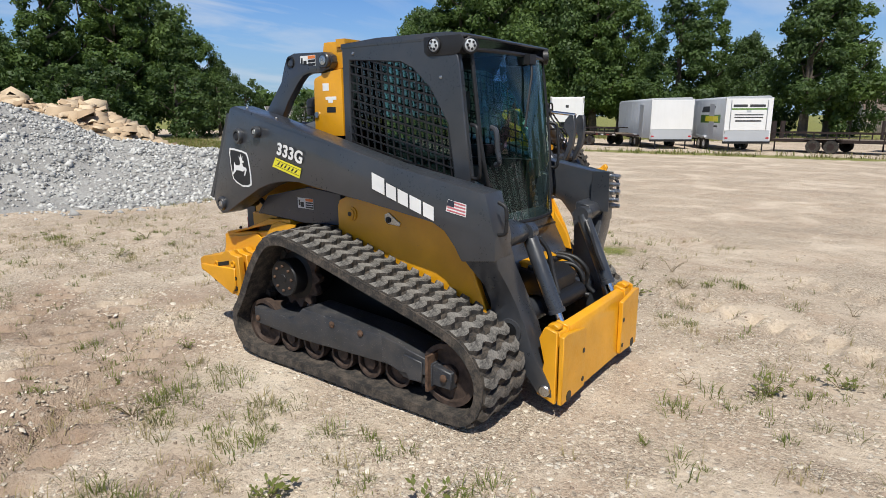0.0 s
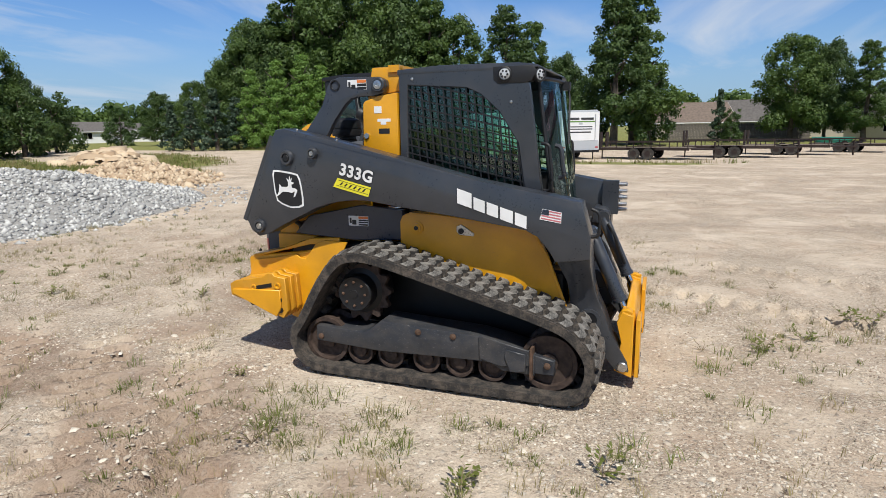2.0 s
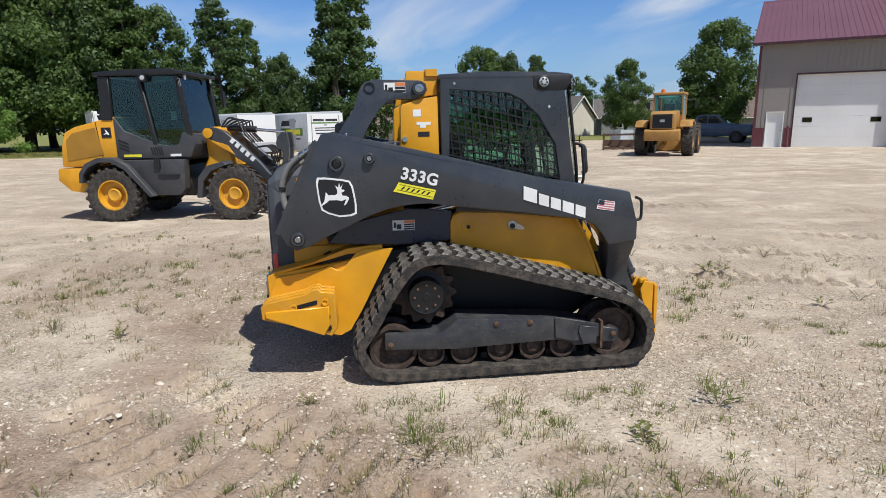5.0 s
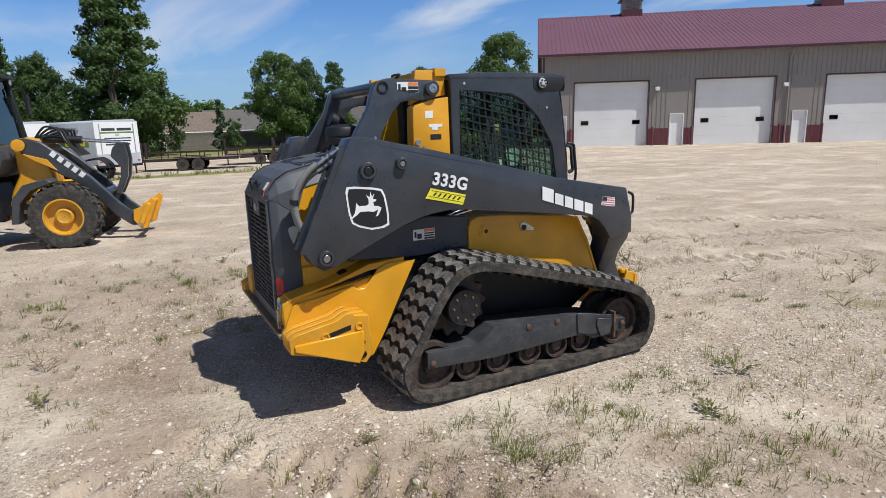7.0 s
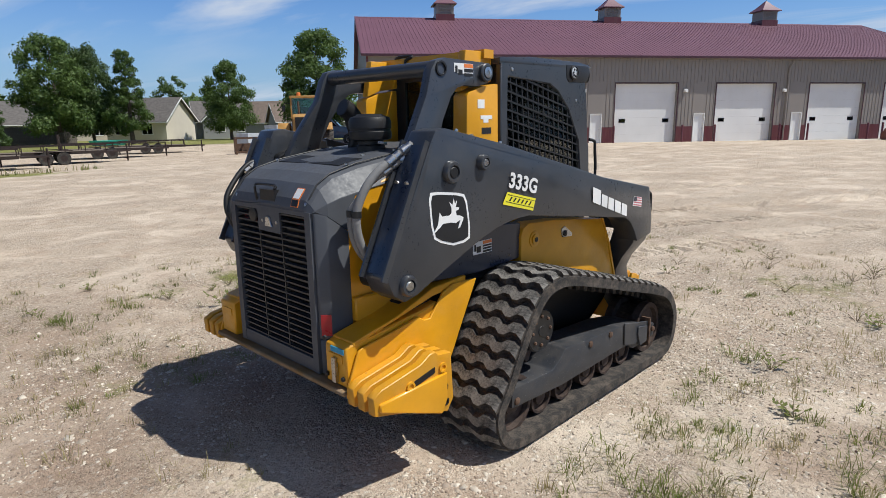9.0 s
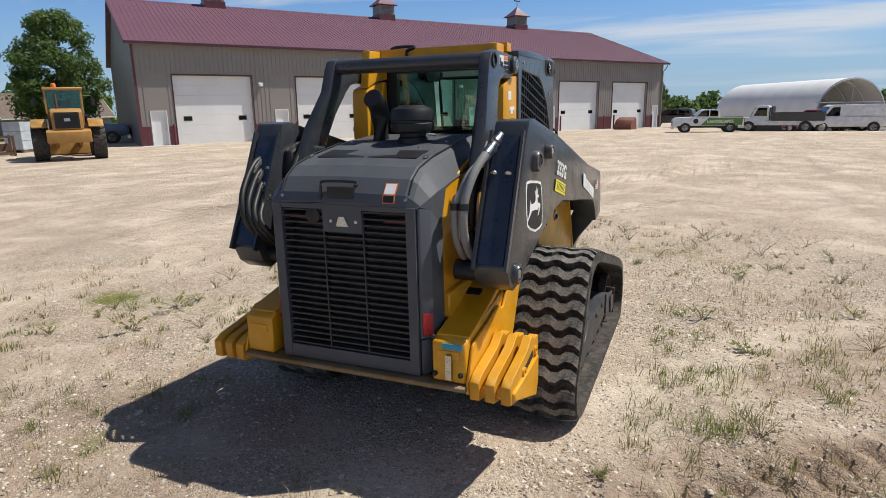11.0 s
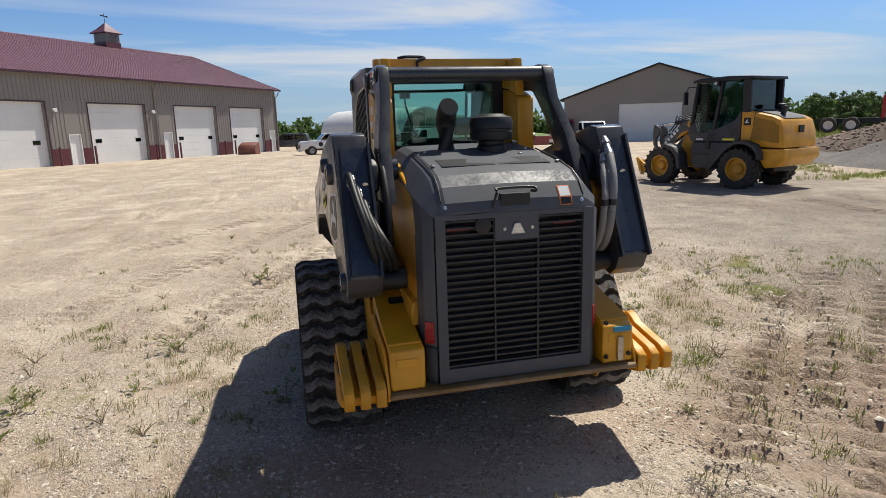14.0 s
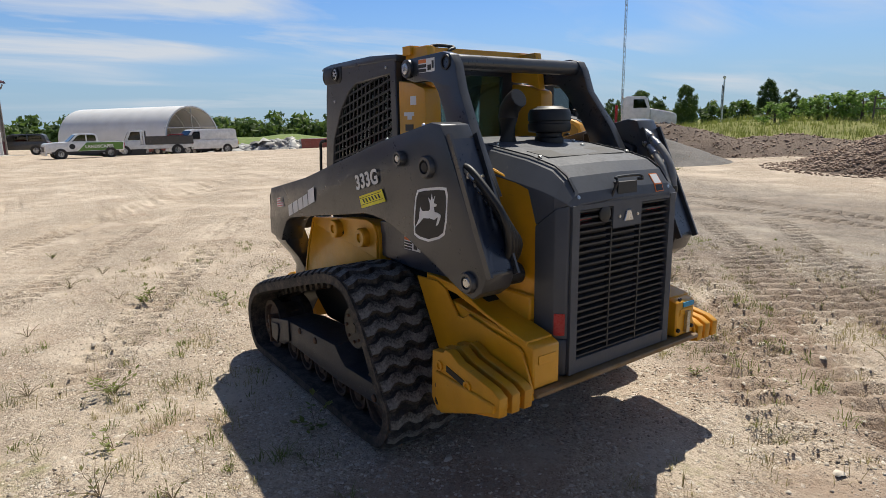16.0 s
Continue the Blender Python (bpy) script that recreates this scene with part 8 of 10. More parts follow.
box_trailer(at(-9.72, 31.60, -54) @ Matrix.Scale(0.845, 4), "silver box trailer with a blank white rear", 7.5, M_TWHITE, False)
box_trailer(at(-6.13, 31.18, -56) @ Matrix.Scale(0.845, 4), "silver box trailer with a white lettered rear door", 7.0, M_TWHITE, True)


def flatbed(m, label, length, height=0.72, ramps=True, striped=False):
    root = thing("flatbed_trailer", label, "trailer", m, "flatbed trailers")
    w = 1.05
    for s in (-1, 1):
        part("side_rail", box(-length / 2, length / 2, *sorted((s * (w - 0.08), s * w)), height - 0.16, height, 0.01), M_FLATRUST, root)
        part("top_rail", box(-length / 2, length / 2, *sorted((s * (w - 0.05), s * w)), height + 0.30, height + 0.36, 0.005), M_FLATRUST, root)
        for i in range(6):
            x = -length / 2 + 0.05 + i * (length - 0.15) / 5
            part("stake", box(x, x + 0.05, *sorted((s * (w - 0.05), s * w)), height, height + 0.32, 0), M_FLATRUST, root)
        for x in (-0.4, 0.45):
            t = part("tyre", lathe([(0.18, -0.10), (0.34, -0.11), (0.36, 0), (0.34, 0.11), (0.18, 0.10)], axis_y(x, s * (w + 0.14), 0.36, s), 20, False), M_TYRE, root)
            part("rim", lathe([(0.18, 0.09), (0.16, 0.10), (0.05, 0.05)], axis_y(x, s * (w + 0.14), 0.36, s), 12), M_FLATRUST, t)
        part("fender", box(-0.85, 0.90, *sorted((s * (w + 0.01), s * (w + 0.28))), 0.76, 0.80, 0.01), M_FLATRUST, root)
        if striped:
            for i in range(int(length / 0.6)):
                part("tape_mark", box(-length / 2 + i * 0.6, -length / 2 + i * 0.6 + 0.3, *sorted((s * w, s * (w + 0.004))), height - 0.12, height - 0.05, 0), M_CARRED if i % 2 else M_WHITE, root)
    n = 9
    for i in range(n):
        y = -w + 0.09 + i * (2 * w - 0.18) / n
        part("plank", box(-length / 2, length / 2, y, y + (2 * w - 0.18) / n - 0.012, height - 0.05, height - 0.005, 0), M_PLANK, root)
    part("tongue", add_prism(bmesh.new(), [(-length / 2, -0.5), (-length / 2, 0.5), (-length / 2 - 1.4, 0.06), (-length / 2 - 1.4, -0.06)], height - 0.16, height - 0.06, "xy"), M_FLATRUST, root)
    part("jack", cyl((-length / 2 - 1.2, 0, 0.0), (-length / 2 - 1.2, 0, height + 0.3), 0.05, 10), M_FLATRUST, root)
    part("leg", cyl((length / 2 - 0.1, 0.6, 0.0), (length / 2 - 0.1, 0.6, height - 0.1), 0.04, 8), M_FLATRUST, root)
    if ramps:
        for s in (-1, 1):
            part("ramp", box(length / 2 - 0.02, length / 2 + 0.06, *sorted((s * 0.35, s * 0.85)), height - 0.1, height + 0.95, 0.01), M_FLATRUST, root)
    return root


flatbed(at(-2.87, 32.45, 168) @ Matrix.Scale(0.845, 4), "dark rusty flatbed trailer with side rails", 5.4)
flatbed(at(1.18, 34.64, 172) @ Matrix.Scale(0.845, 4), "dark rusty equipment trailer with upright ramps", 5.2)
flatbed(at(4.39, 38.02, 165) @ Matrix.Scale(0.845, 4), "dark rusty low trailer in the row", 5.0, 0.65)
flatbed(at(8.11, 41.41, 160) @ Matrix.Scale(0.845, 4), "dark rusty utility trailer at the row's end", 4.6, 0.6, False)
flatbed(at(-14.53, 34.22, 150) @ Matrix.Scale(0.845, 4), "rusty flatbed trailer with red and white tape along its side", 5.6, 0.85, False, True)


def dump_trailer():
    root = thing("dump_trailer", "white ribbed dump trailer box", "trailer", at(-22.6, 46.0, -62))
    b = part("dump_body", prism([(-1.2, 1.15), (-1.28, 3.15), (1.28, 3.15), (1.2, 1.15)], -6.0, 0.0, 0.03, 1, "yz"), M_TWHITE, root)
    for s in (-1, 1):
        for i in range(8):
            part("rib", box(-5.8 + i * 0.78, -5.68 + i * 0.78, *sorted((s * 1.22, s * 1.36)), 1.2, 3.1, 0.01), M_TWHITE, b)
        part("top_rail", box(-6.0, 0.02, *sorted((s * 1.24, s * 1.36)), 3.08, 3.20, 0.01), M_TWHITE, b)
        for x in (-1.2, -2.4):
            part("tyre", lathe([(0.25, -0.16), (0.48, -0.17), (0.50, 0), (0.48, 0.17), (0.25, 0.16)], axis_y(x, s * 0.95, 0.50, s), 20), M_TYRE, root)
    part("tailgate", box(0.0, 0.08, -1.2, 1.2, 1.18, 3.05, 0.01), M_TWHITE, b)
    part("emblem", box(0.08, 0.085, -0.12, 0.12, 2.30, 2.52, 0), M_CARDARK, b)
    part("chassis_rail", box(-7.0, -0.1, -0.5, 0.5, 0.75, 1.12, 0.02), M_DARK, root)
    part("front_leg", cyl((-6.2, 0, 0), (-6.2, 0, 0.8), 0.08, 10), M_DARK, root)


dump_trailer()

# ---- trees ----
def leaf_cloud(rng, blobs, per, size, flat=0.75):
    """Leaves as small pointed blades gathered round blob centres: (x, y, z, r)."""
    verts, faces = [], []
    for bx, by, bz, br in blobs:
        k = max(8, int(per * (br / 1.2) ** 1.7))
        for _ in range(k):
            d = Vector((rng.gauss(0, 1), rng.gauss(0, 1), rng.gauss(0, 1)))
            d.normalize()
            r = br * (0.35 + 0.65 * rng.random() ** 0.45) * (1.0 + 0.18 * rng.gauss(0, 1))
            p = Vector((bx + d.x * r, by + d.y * r, bz + d.z * r * flat))
            n = (d + Vector((rng.gauss(0, 0.6), rng.gauss(0, 0.6), rng.gauss(0.25, 0.6)))).normalized()
            a = n.orthogonal().normalized()
            a = a * math.cos(rng.random() * 6.28) + n.cross(a) * math.sin(rng.random() * 6.28)
            b = n.cross(a).normalized()
            s = size * (0.55 + 0.8 * rng.random())
            i = len(verts)
            verts += [tuple(p - a * s), tuple(p + a * s * 0.6 - b * s * 0.7), tuple(p + a * s * 0.5 + b * s * 0.75)]
            faces.append((i, i + 1, i + 2))
    return verts, faces


def trunk_mesh(rng, h, r, limbs, crown_low, reach, material):
    bm = bmesh.new()
    lean = rng.uniform(-0.04, 0.04)
    top = h * 0.86
    main = [(lean * z * 0.5 + 0.06 * math.sin(z * 0.7), lean * z * 0.3, z) for z in (-0.3, 0.0, h * 0.12, h * 0.3, h * 0.5, h * 0.7, top)]
    add_tube(bm, main, [r * 1.5, r * 1.2, r, r * 0.85, r * 0.6, r * 0.36, r * 0.1], 9)
    for i in range(limbs):
        z = crown_low + (h * 0.75 - crown_low) * i / max(1, limbs - 1)
        a = i * 2.4 + rng.random()
        l = reach * (1.0 - 0.5 * i / limbs) * rng.uniform(0.6, 0.9)
        p = Vector((lean * z * 0.5, lean * z * 0.3, z))
        q = p + Vector((math.cos(a) * l * 0.5, math.sin(a) * l * 0.5, l * 0.30))
        e = p + Vector((math.cos(a) * l, math.sin(a) * l, l * 0.75))
        add_tube(bm, [p, q, e], [r * 0.42, r * 0.26, r * 0.06], 6)
    return mesh_of("trunk", bm, material)


def tree_kind(seed, h, rad, low, material, blob_count=46, leaf=0.30, shape="round", per=150, limbs=9):
    rng = random.Random(seed)
    blobs = []
    for i in range(blob_count):
        f = (i + 0.5) / blob_count
        z = low + (h - low) * (0.04 + 0.93 * f)
        t = (z - low) / (h - low)
        if shape == "round":
            w = rad * (0.42 + 0.58 * math.sin(math.pi * min(1, 0.16 + 0.82 * t)) ** 0.8) * (1.0 if t < 0.7 else 1 - 0.75 * ((t - 0.7) / 0.3) ** 1.4)
        elif shape == "tall":
            w = rad * (1.0 - 0.80 * t ** 1.5) * (0.65 + 0.35 * soft(0, 0.2, t))
        elif shape == "cone":
            w = rad * (1.02 - t) * (0.9 + 0.1 * math.sin(f * 40))
        else:
            w = rad * (0.75 + 0.25 * math.sin(6 * t))
        a = i * 2.39996 + rng.uniform(-0.5, 0.5)
        q = w * (0.25 + 0.75 * rng.random() ** 0.5) * rng.uniform(0.8, 1.12)
        br = rad * rng.uniform(0.20, 0.36) * (1.0 if shape == "round" else 0.85) * (1.15 - 0.5 * t)
        blobs.append((math.cos(a) * q, math.sin(a) * q, z + rng.uniform(-0.3, 0.3), max(0.35, br)))
    v, f = leaf_cloud(rng, blobs, per, leaf, 0.55 if shape == "cone" else 0.78)
    root = thing("tree", "", "")
    t = new("trunk", trunk_mesh(rng, h, 0.020 * h + 0.05, limbs, low + 0.2, rad, M_BARK))
    t.parent = root
    c = new("crown", quads("crown", v, f, material))
    c.parent = root
    return root


KINDS = {}


def plant(kind, label, x, y, h, turn, wide=1.0, group="", sink=0.0, category="tree"):
    """The first of a kind is built where it stands, the rest are copies of it."""
    base_h, args = KIND_ARGS[kind]
    k = h / base_h
    m = Matrix.Translation((x, y, height_at(x, y) - sink)) @ Matrix.Rotation(radians(turn), 4, "Z") @ Matrix.Diagonal((k * wide, k * wide, k, 1))
    if kind not in KINDS:
        KINDS[kind] = tree_kind(*args)
        KINDS[kind].matrix_basis = m
        ob = KINDS[kind]
    else:
        ob = copy_thing(KINDS[kind], Matrix.Identity(4))
        ob.matrix_basis = m
    return tagged(ob, label, category, group)


KIND_ARGS = {
    "maple": (12.0, (11, 12.0, 3.9, 1.5, M_LEAF, 66, 0.155, "round", 520, 10)),
    "oak": (12.0, (23, 12.0, 4.4, 1.3, M_LEAF_DK, 68, 0.155, "round", 520, 10)),
    "poplar": (13.0, (31, 13.0, 3.0, 1.6, M_LEAF, 64, 0.15, "tall", 590, 11)),
    "gum": (13.0, (47, 13.0, 3.4, 1.8, M_LEAF_DK, 64, 0.15, "tall", 590, 11)),
    "cypress": (8.0, (53, 8.0, 2.5, 0.4, M_LEAF_LT, 60, 0.095, "cone", 800, 10)),
    "spruce": (5.0, (61, 5.0, 1.7, 0.15, M_NEEDLE, 44, 0.16, "cone", 300, 8)),
    "bush": (3.0, (71, 3.0, 1.9, 0.1, M_LEAF_LT, 26, 0.16, "bush", 200, 5)),
    "thicket": (6.0, (83, 6.0, 3.0, 0.2, M_LEAF_DK, 44, 0.15, "bush", 400, 6)),
}
W = "trees of the wood edge"
# the tall wood north-west of the lot, seen from its southern edge
for k, (kind, az, d, h, wide) in enumerate((
        ("thicket", 138.5, 90, 4.6, 1.0), ("oak", 135.4, 84, 6.4, 1.0), ("maple", 132.6, 80, 7.6, 0.9), ("oak", 130.2, 74, 9.0, 0.8), ("maple", 128.0, 70, 11.4, 0.9),
        ("oak", 126.0, 71, 13.4, 0.95), ("poplar", 123.6, 70, 17.6, 1.2), ("maple", 121.0, 68, 16.0, 0.95), ("gum", 118.6, 69, 16.8, 1.15), ("maple", 116.0, 66, 15.6, 0.9),
        ("oak", 113.6, 66, 15.4, 0.85), ("poplar", 111.4, 64, 14.8, 1.1), ("oak", 122.2, 80, 16.5, 1.0), ("oak", 117.0, 80, 16.8, 1.0), ("maple", 127.0, 82, 15.0, 1.0), ("oak", 112.5, 78, 15.5, 0.9),
        ("maple", 109.2, 66, 13.0, 0.85), ("thicket", 107.2, 68, 7.5, 0.8))):
    x, y = polar(-2.3, -1.6, az, d)
    plant(kind, "tall leafy green tree at the edge of the wood", x, y, h, k * 47, wide, W)
for k, (kind, az, d, h, wide) in enumerate((("gum", 104.4, 63, 13.4, 1.05), ("poplar", 102.2, 66, 12.4, 1.1), ("oak", 99.3, 64, 8.6, 0.8), ("thicket", 97.6, 62, 7.0, 0.8), ("gum", 94.6, 56, 12.8, 1.05), ("poplar", 93.0, 58, 13.6, 1.1), ("thicket", 91.6, 58, 6.2, 0.7))):
    x, y = polar(-2.3, -1.6, az, d)
    plant(kind, "tall dark green tree standing behind the trailers", x, y, h, k * 71 + 20, wide, "trees behind the trailers")
for k, (az, d, h) in enumerate(((127.4, 60, 7.4), (125.2, 59, 8.2), (122.9, 59, 8.8), (121.2, 61, 8.0))):
    x, y = polar(-2.3, -1.6, az, d)
    plant("cypress", "light green feathery conical tree beside the road", x, y, h, k * 80, 1.0, "light green conical trees")
for k, (az, d, h) in enumerate(((132.6, 58, 4.2), (130.6, 58, 5.2), (128.9, 60, 4.6), (134.2, 60, 4.0))):
    x, y = polar(-2.3, -1.6, az, d)
    plant("spruce", "small dark spruce beside the road", x, y, h, k * 100, 1.05, "small spruces")
# the western clump beyond the gravel heap
for k, (kind, az, d, h, wide) in enumerate((
        ("thicket", 167.0, 56, 8.0, 1.1), ("oak", 164.0, 60, 9.4, 0.9), ("thicket", 161.8, 55, 7.2, 1.0), ("poplar", 159.8, 55, 13.0, 1.0), ("maple", 157.4, 58, 12.6, 0.75), ("poplar", 155.0, 55, 12.6, 1.15), ("maple", 153.0, 58, 13.6, 0.75),
        ("gum", 151.2, 57, 10.8, 1.05), ("maple", 149.2, 58, 8.4, 0.9), ("oak", 147.3, 62, 6.6, 0.85), ("thicket", 145.2, 66, 5.2, 1.0), ("thicket", 156.0, 50, 5.6, 1.1), ("thicket", 151.0, 52, 5.4, 1.2), ("thicket", 159.0, 51, 5.0, 1.1), ("thicket", 147.6, 56, 4.8, 1.0))):
    x, y = polar(0, 0, az, d)
    plant(kind, "leafy green tree beyond the gravel heap", x, y, h, k * 59, wide, "trees beyond the gravel heap")
# garden trees by the houses and the barn
for kind, cx, cy, az, d, h, wide, label in (
        ("maple", -2.3, -1.6, 80.9, 68, 9.8, 1.0, "round garden tree in front of a house"), ("oak", -2.3, -1.6, 78.6, 69, 9.0, 0.75, "round garden tree in front of a house"),
        ("poplar", -2.3, -1.6, 76.0, 66, 8.6, 1.0, "narrow garden tree with a bare trunk"), ("maple", -2.3, -1.6, 67.9, 72, 8.4, 0.85, "small round tree by the houses"),
        ("thicket", -2.3, -1.6, 71.4, 104, 8.6, 0.9, "distant tree behind a roof"), ("maple", -6.61, 1.45, 55.9, 64, 10.8, 1.05, "dark round tree beside the barn gable"),
        ("spruce", -2.3, -1.6, 86.2, 66, 4.8, 0.7, "narrow evergreen beside a fence"), ("thicket", -2.3, -1.6, 85.2, 64, 3.0, 0.8, "rounded dark green garden shrub by a fence"),
        ("maple", -6.82, 1.78, 5.3, 84, 6.4, 0.7, "tree behind the far end of the barn"), ("oak", -6.82, 1.78, 4.6, 86, 5.2, 0.6, "tree behind the far end of the barn")):
    x, y = polar(cx, cy, az, d)
    plant(kind, label, x, y, h, az * 7, wide)
# southern edge, on the bank
for k, (kind, az, d, h, wide) in enumerate((
        ("thicket", -50.2, 96, 5.4, 0.7), ("maple", -52.6, 92, 6.2, 0.9), ("thicket", -54.0, 94, 5.2, 0.7), ("maple", -56.3, 88, 6.2, 0.75), ("oak", -62.6, 60, 3.2, 0.75), ("thicket", -64.2, 58, 2.2, 0.9),
        ("bush", -65.6, 55, 1.7, 1.3), ("bush", -66.8, 54, 1.9, 1.3), ("bush", -68.0, 54, 2.0, 1.3), ("bush", -69.1, 53, 2.1, 1.3), ("bush", -63.2, 52, 1.6, 1.4), ("thicket", -47.5, 84, 4.6, 1.0), ("thicket", -45.6, 80, 4.4, 1.0), ("thicket", -49.0, 82, 4.2, 1.1))):
    x, y = polar(-6.3, 5.8, az, d)
    plant(kind, "leafy shrub or tree on the southern bank", x, y, h, k * 37, wide, "growth on the southern bank")


def far_woods(name, label, cx, cy, az0, az1, d0, d1, h, base, n, seed):
    """A far belt of trees along the horizon, one mass of leaves."""
    rng = random.Random(seed)
    blobs = []
    for i in range(n):
        az = az0 + (az1 - az0) * (i + rng.random()) / n
        d = rng.uniform(d0, d1)
        x, y = polar(cx, cy, az, d)
        top = h * rng.uniform(0.6, 1.15)
        for j in range(5):
            blobs.append((x + rng.uniform(-2, 2), y + rng.uniform(-2, 2), base + top * (0.12 + 0.19 * j), h * rng.uniform(0.20, 0.32)))
    v, f = leaf_cloud(rng, blobs, 26, 0.75)
    return tagged(new(name, quads(name, v, f, M_LEAF)), label, "trees", kind="stuff")


far_woods("far_woods", "belt of far green trees along the eastern horizon", -6.3, 5.8, 4, -48, 148, 175, 8.5, -5.0, 120, 5)
far_woods("far_woods", "belt of far trees along the northern horizon", -1, -1, 144, 134, 165, 190, 8.0, 0.0, 26, 6)
far_woods("far_woods", "belt of far trees along the southern horizon", -6.3, 5.8, -44, -80, 210, 240, 6.5, 0.0, 60, 7)
far_woods("far_woods", "belt of far trees behind the houses", -2.3, -1.6, 93, 55, 130, 150, 7.0, 0.0, 60, 8)


def grass_mound():
    bm = bmesh.new()
    bmesh.ops.create_uvsphere(bm, u_segments=40, v_segments=16, radius=1.0)
    for v in bm.verts:
        v.co = Vector((v.co.x * 22, v.co.y * 12, v.co.z * 4.2 + 0.8 * noise.noise(v.co * 2)))
    x, y = polar(-6.3, 5.8, -19.6, 128)
    n = Nodes("mound_grass")
    m = n.done(n.mix(n.span(n.noise(1.1, 6, 0.7), 0.35, 0.65), (0.10, 0.16, 0.03), (0.22, 0.27, 0.08)), 0.9)
    solid("grass_mound", bm, m, "broad mound overgrown with light green grass", "mound", pose(x, y, -4.6, 0, 0, 60), kind="structure")


grass_mound()


# ---- heaps of stone and earth ----
GOLD = (1 + 5 ** 0.5) / 2
ICO = np.array([(-1, GOLD, 0), (1, GOLD, 0), (-1, -GOLD, 0), (1, -GOLD, 0), (0, -1, GOLD), (0, 1, GOLD), (0, -1, -GOLD), (0, 1, -GOLD), (GOLD, 0, -1), (GOLD, 0, 1), (-GOLD, 0, -1), (-GOLD, 0, 1)]) / 1.9
ICO_F = np.array([(0, 11, 5), (0, 5, 1), (0, 1, 7), (0, 7, 10), (0, 10, 11), (1, 5, 9), (5, 11, 4), (11, 10, 2), (10, 7, 6), (7, 1, 8), (3, 9, 4), (3, 4, 2), (3, 2, 6), (3, 6, 8), (3, 8, 9), (4, 9, 5), (2, 4, 11), (6, 2, 10), (8, 6, 7), (9, 8, 1)])
OCT = np.array([(1, 0, 0), (-1, 0, 0), (0, 1, 0), (0, -1, 0), (0, 0, 1), (0, 0, -1)], float)
OCT_F = np.array([(0, 2, 4), (2, 1, 4), (1, 3, 4), (3, 0, 4), (2, 0, 5), (1, 2, 5), (3, 1, 5), (0, 3, 5)])
# chips: a flat crooked slab
CHIP = np.array([(-1, -0.7, -0.35), (0.9, -0.8, -0.35), (1.0, 0.7, -0.35), (-0.8, 0.8, -0.35), (-0.75, -0.5, 0.35), (0.65, -0.55, 0.42), (0.75, 0.5, 0.30), (-0.55, 0.6, 0.38)])
CHIP_F = np.array([(4, 5, 6), (4, 6, 7), (0, 1, 5), (0, 5, 4), (1, 2, 6), (1, 6, 5), (2, 3, 7), (2, 7, 6), (3, 0, 4), (3, 4, 7)])


def rocks_data(seed, base, kinds=10, squash=0.8):
    """A few crooked stones made from one simple body, as plain arrays."""
    rng = np.random.RandomState(seed)
    out = []
    for _ in range(kinds):
        v = base * rng.uniform(0.70, 1.25, (len(base), 1)) + rng.uniform(-0.14, 0.14, base.shape)
        v[:, 0] *= rng.uniform(0.8, 1.35)
        v[:, 2] *= squash * rng.uniform(0.75, 1.1)
        out.append(v)
    return out


def strew(name, label, points, material, seed, category="stones", body="rock"):
    """points: (x, y, z, size). All the stones as one mass."""
    rng = np.random.RandomState(seed)
    base, tri = {"rock": (OCT, OCT_F), "boulder": (ICO, ICO_F), "chip": (CHIP, CHIP_F)}[body]
    kinds = np.array(rocks_data(seed, base))
    P = np.array(points)
    n = len(P)
    V = kinds[rng.randint(len(kinds), size=n)] * P[:, 3][:, None, None]
    a, tx, ty = rng.rand(n) * 6.283, rng.normal(0, 0.22, n), rng.normal(0, 0.22, n)
    V[:, :, 2] += V[:, :, 0] * tx[:, None] + V[:, :, 1] * ty[:, None]
    c, sn = np.cos(a)[:, None], np.sin(a)[:, None]
    X = V[:, :, 0] * c - V[:, :, 1] * sn + P[:, 0][:, None]
    Y = V[:, :, 0] * sn + V[:, :, 1] * c + P[:, 1][:, None]
    Z = V[:, :, 2] + P[:, 2][:, None]
    verts = np.stack((X, Y, Z), 2).reshape(-1, 3)
    faces = (tri[None] + (np.arange(n) * len(base))[:, None, None]).reshape(-1, 3)
    me = bpy.data.meshes.new(name)
    me.vertices.add(len(verts))
    me.vertices.foreach_set("co", verts.ravel())
    me.loops.add(faces.size)
    me.loops.foreach_set("vertex_index", faces.ravel())
    me.polygons.add(len(faces))
    me.polygons.foreach_set("loop_start", np.arange(0, faces.size, 3))
    me.update()
    me.validate()
    me.materials.append(material)
    return tagged(new(name, me), label, category, kind="stuff")


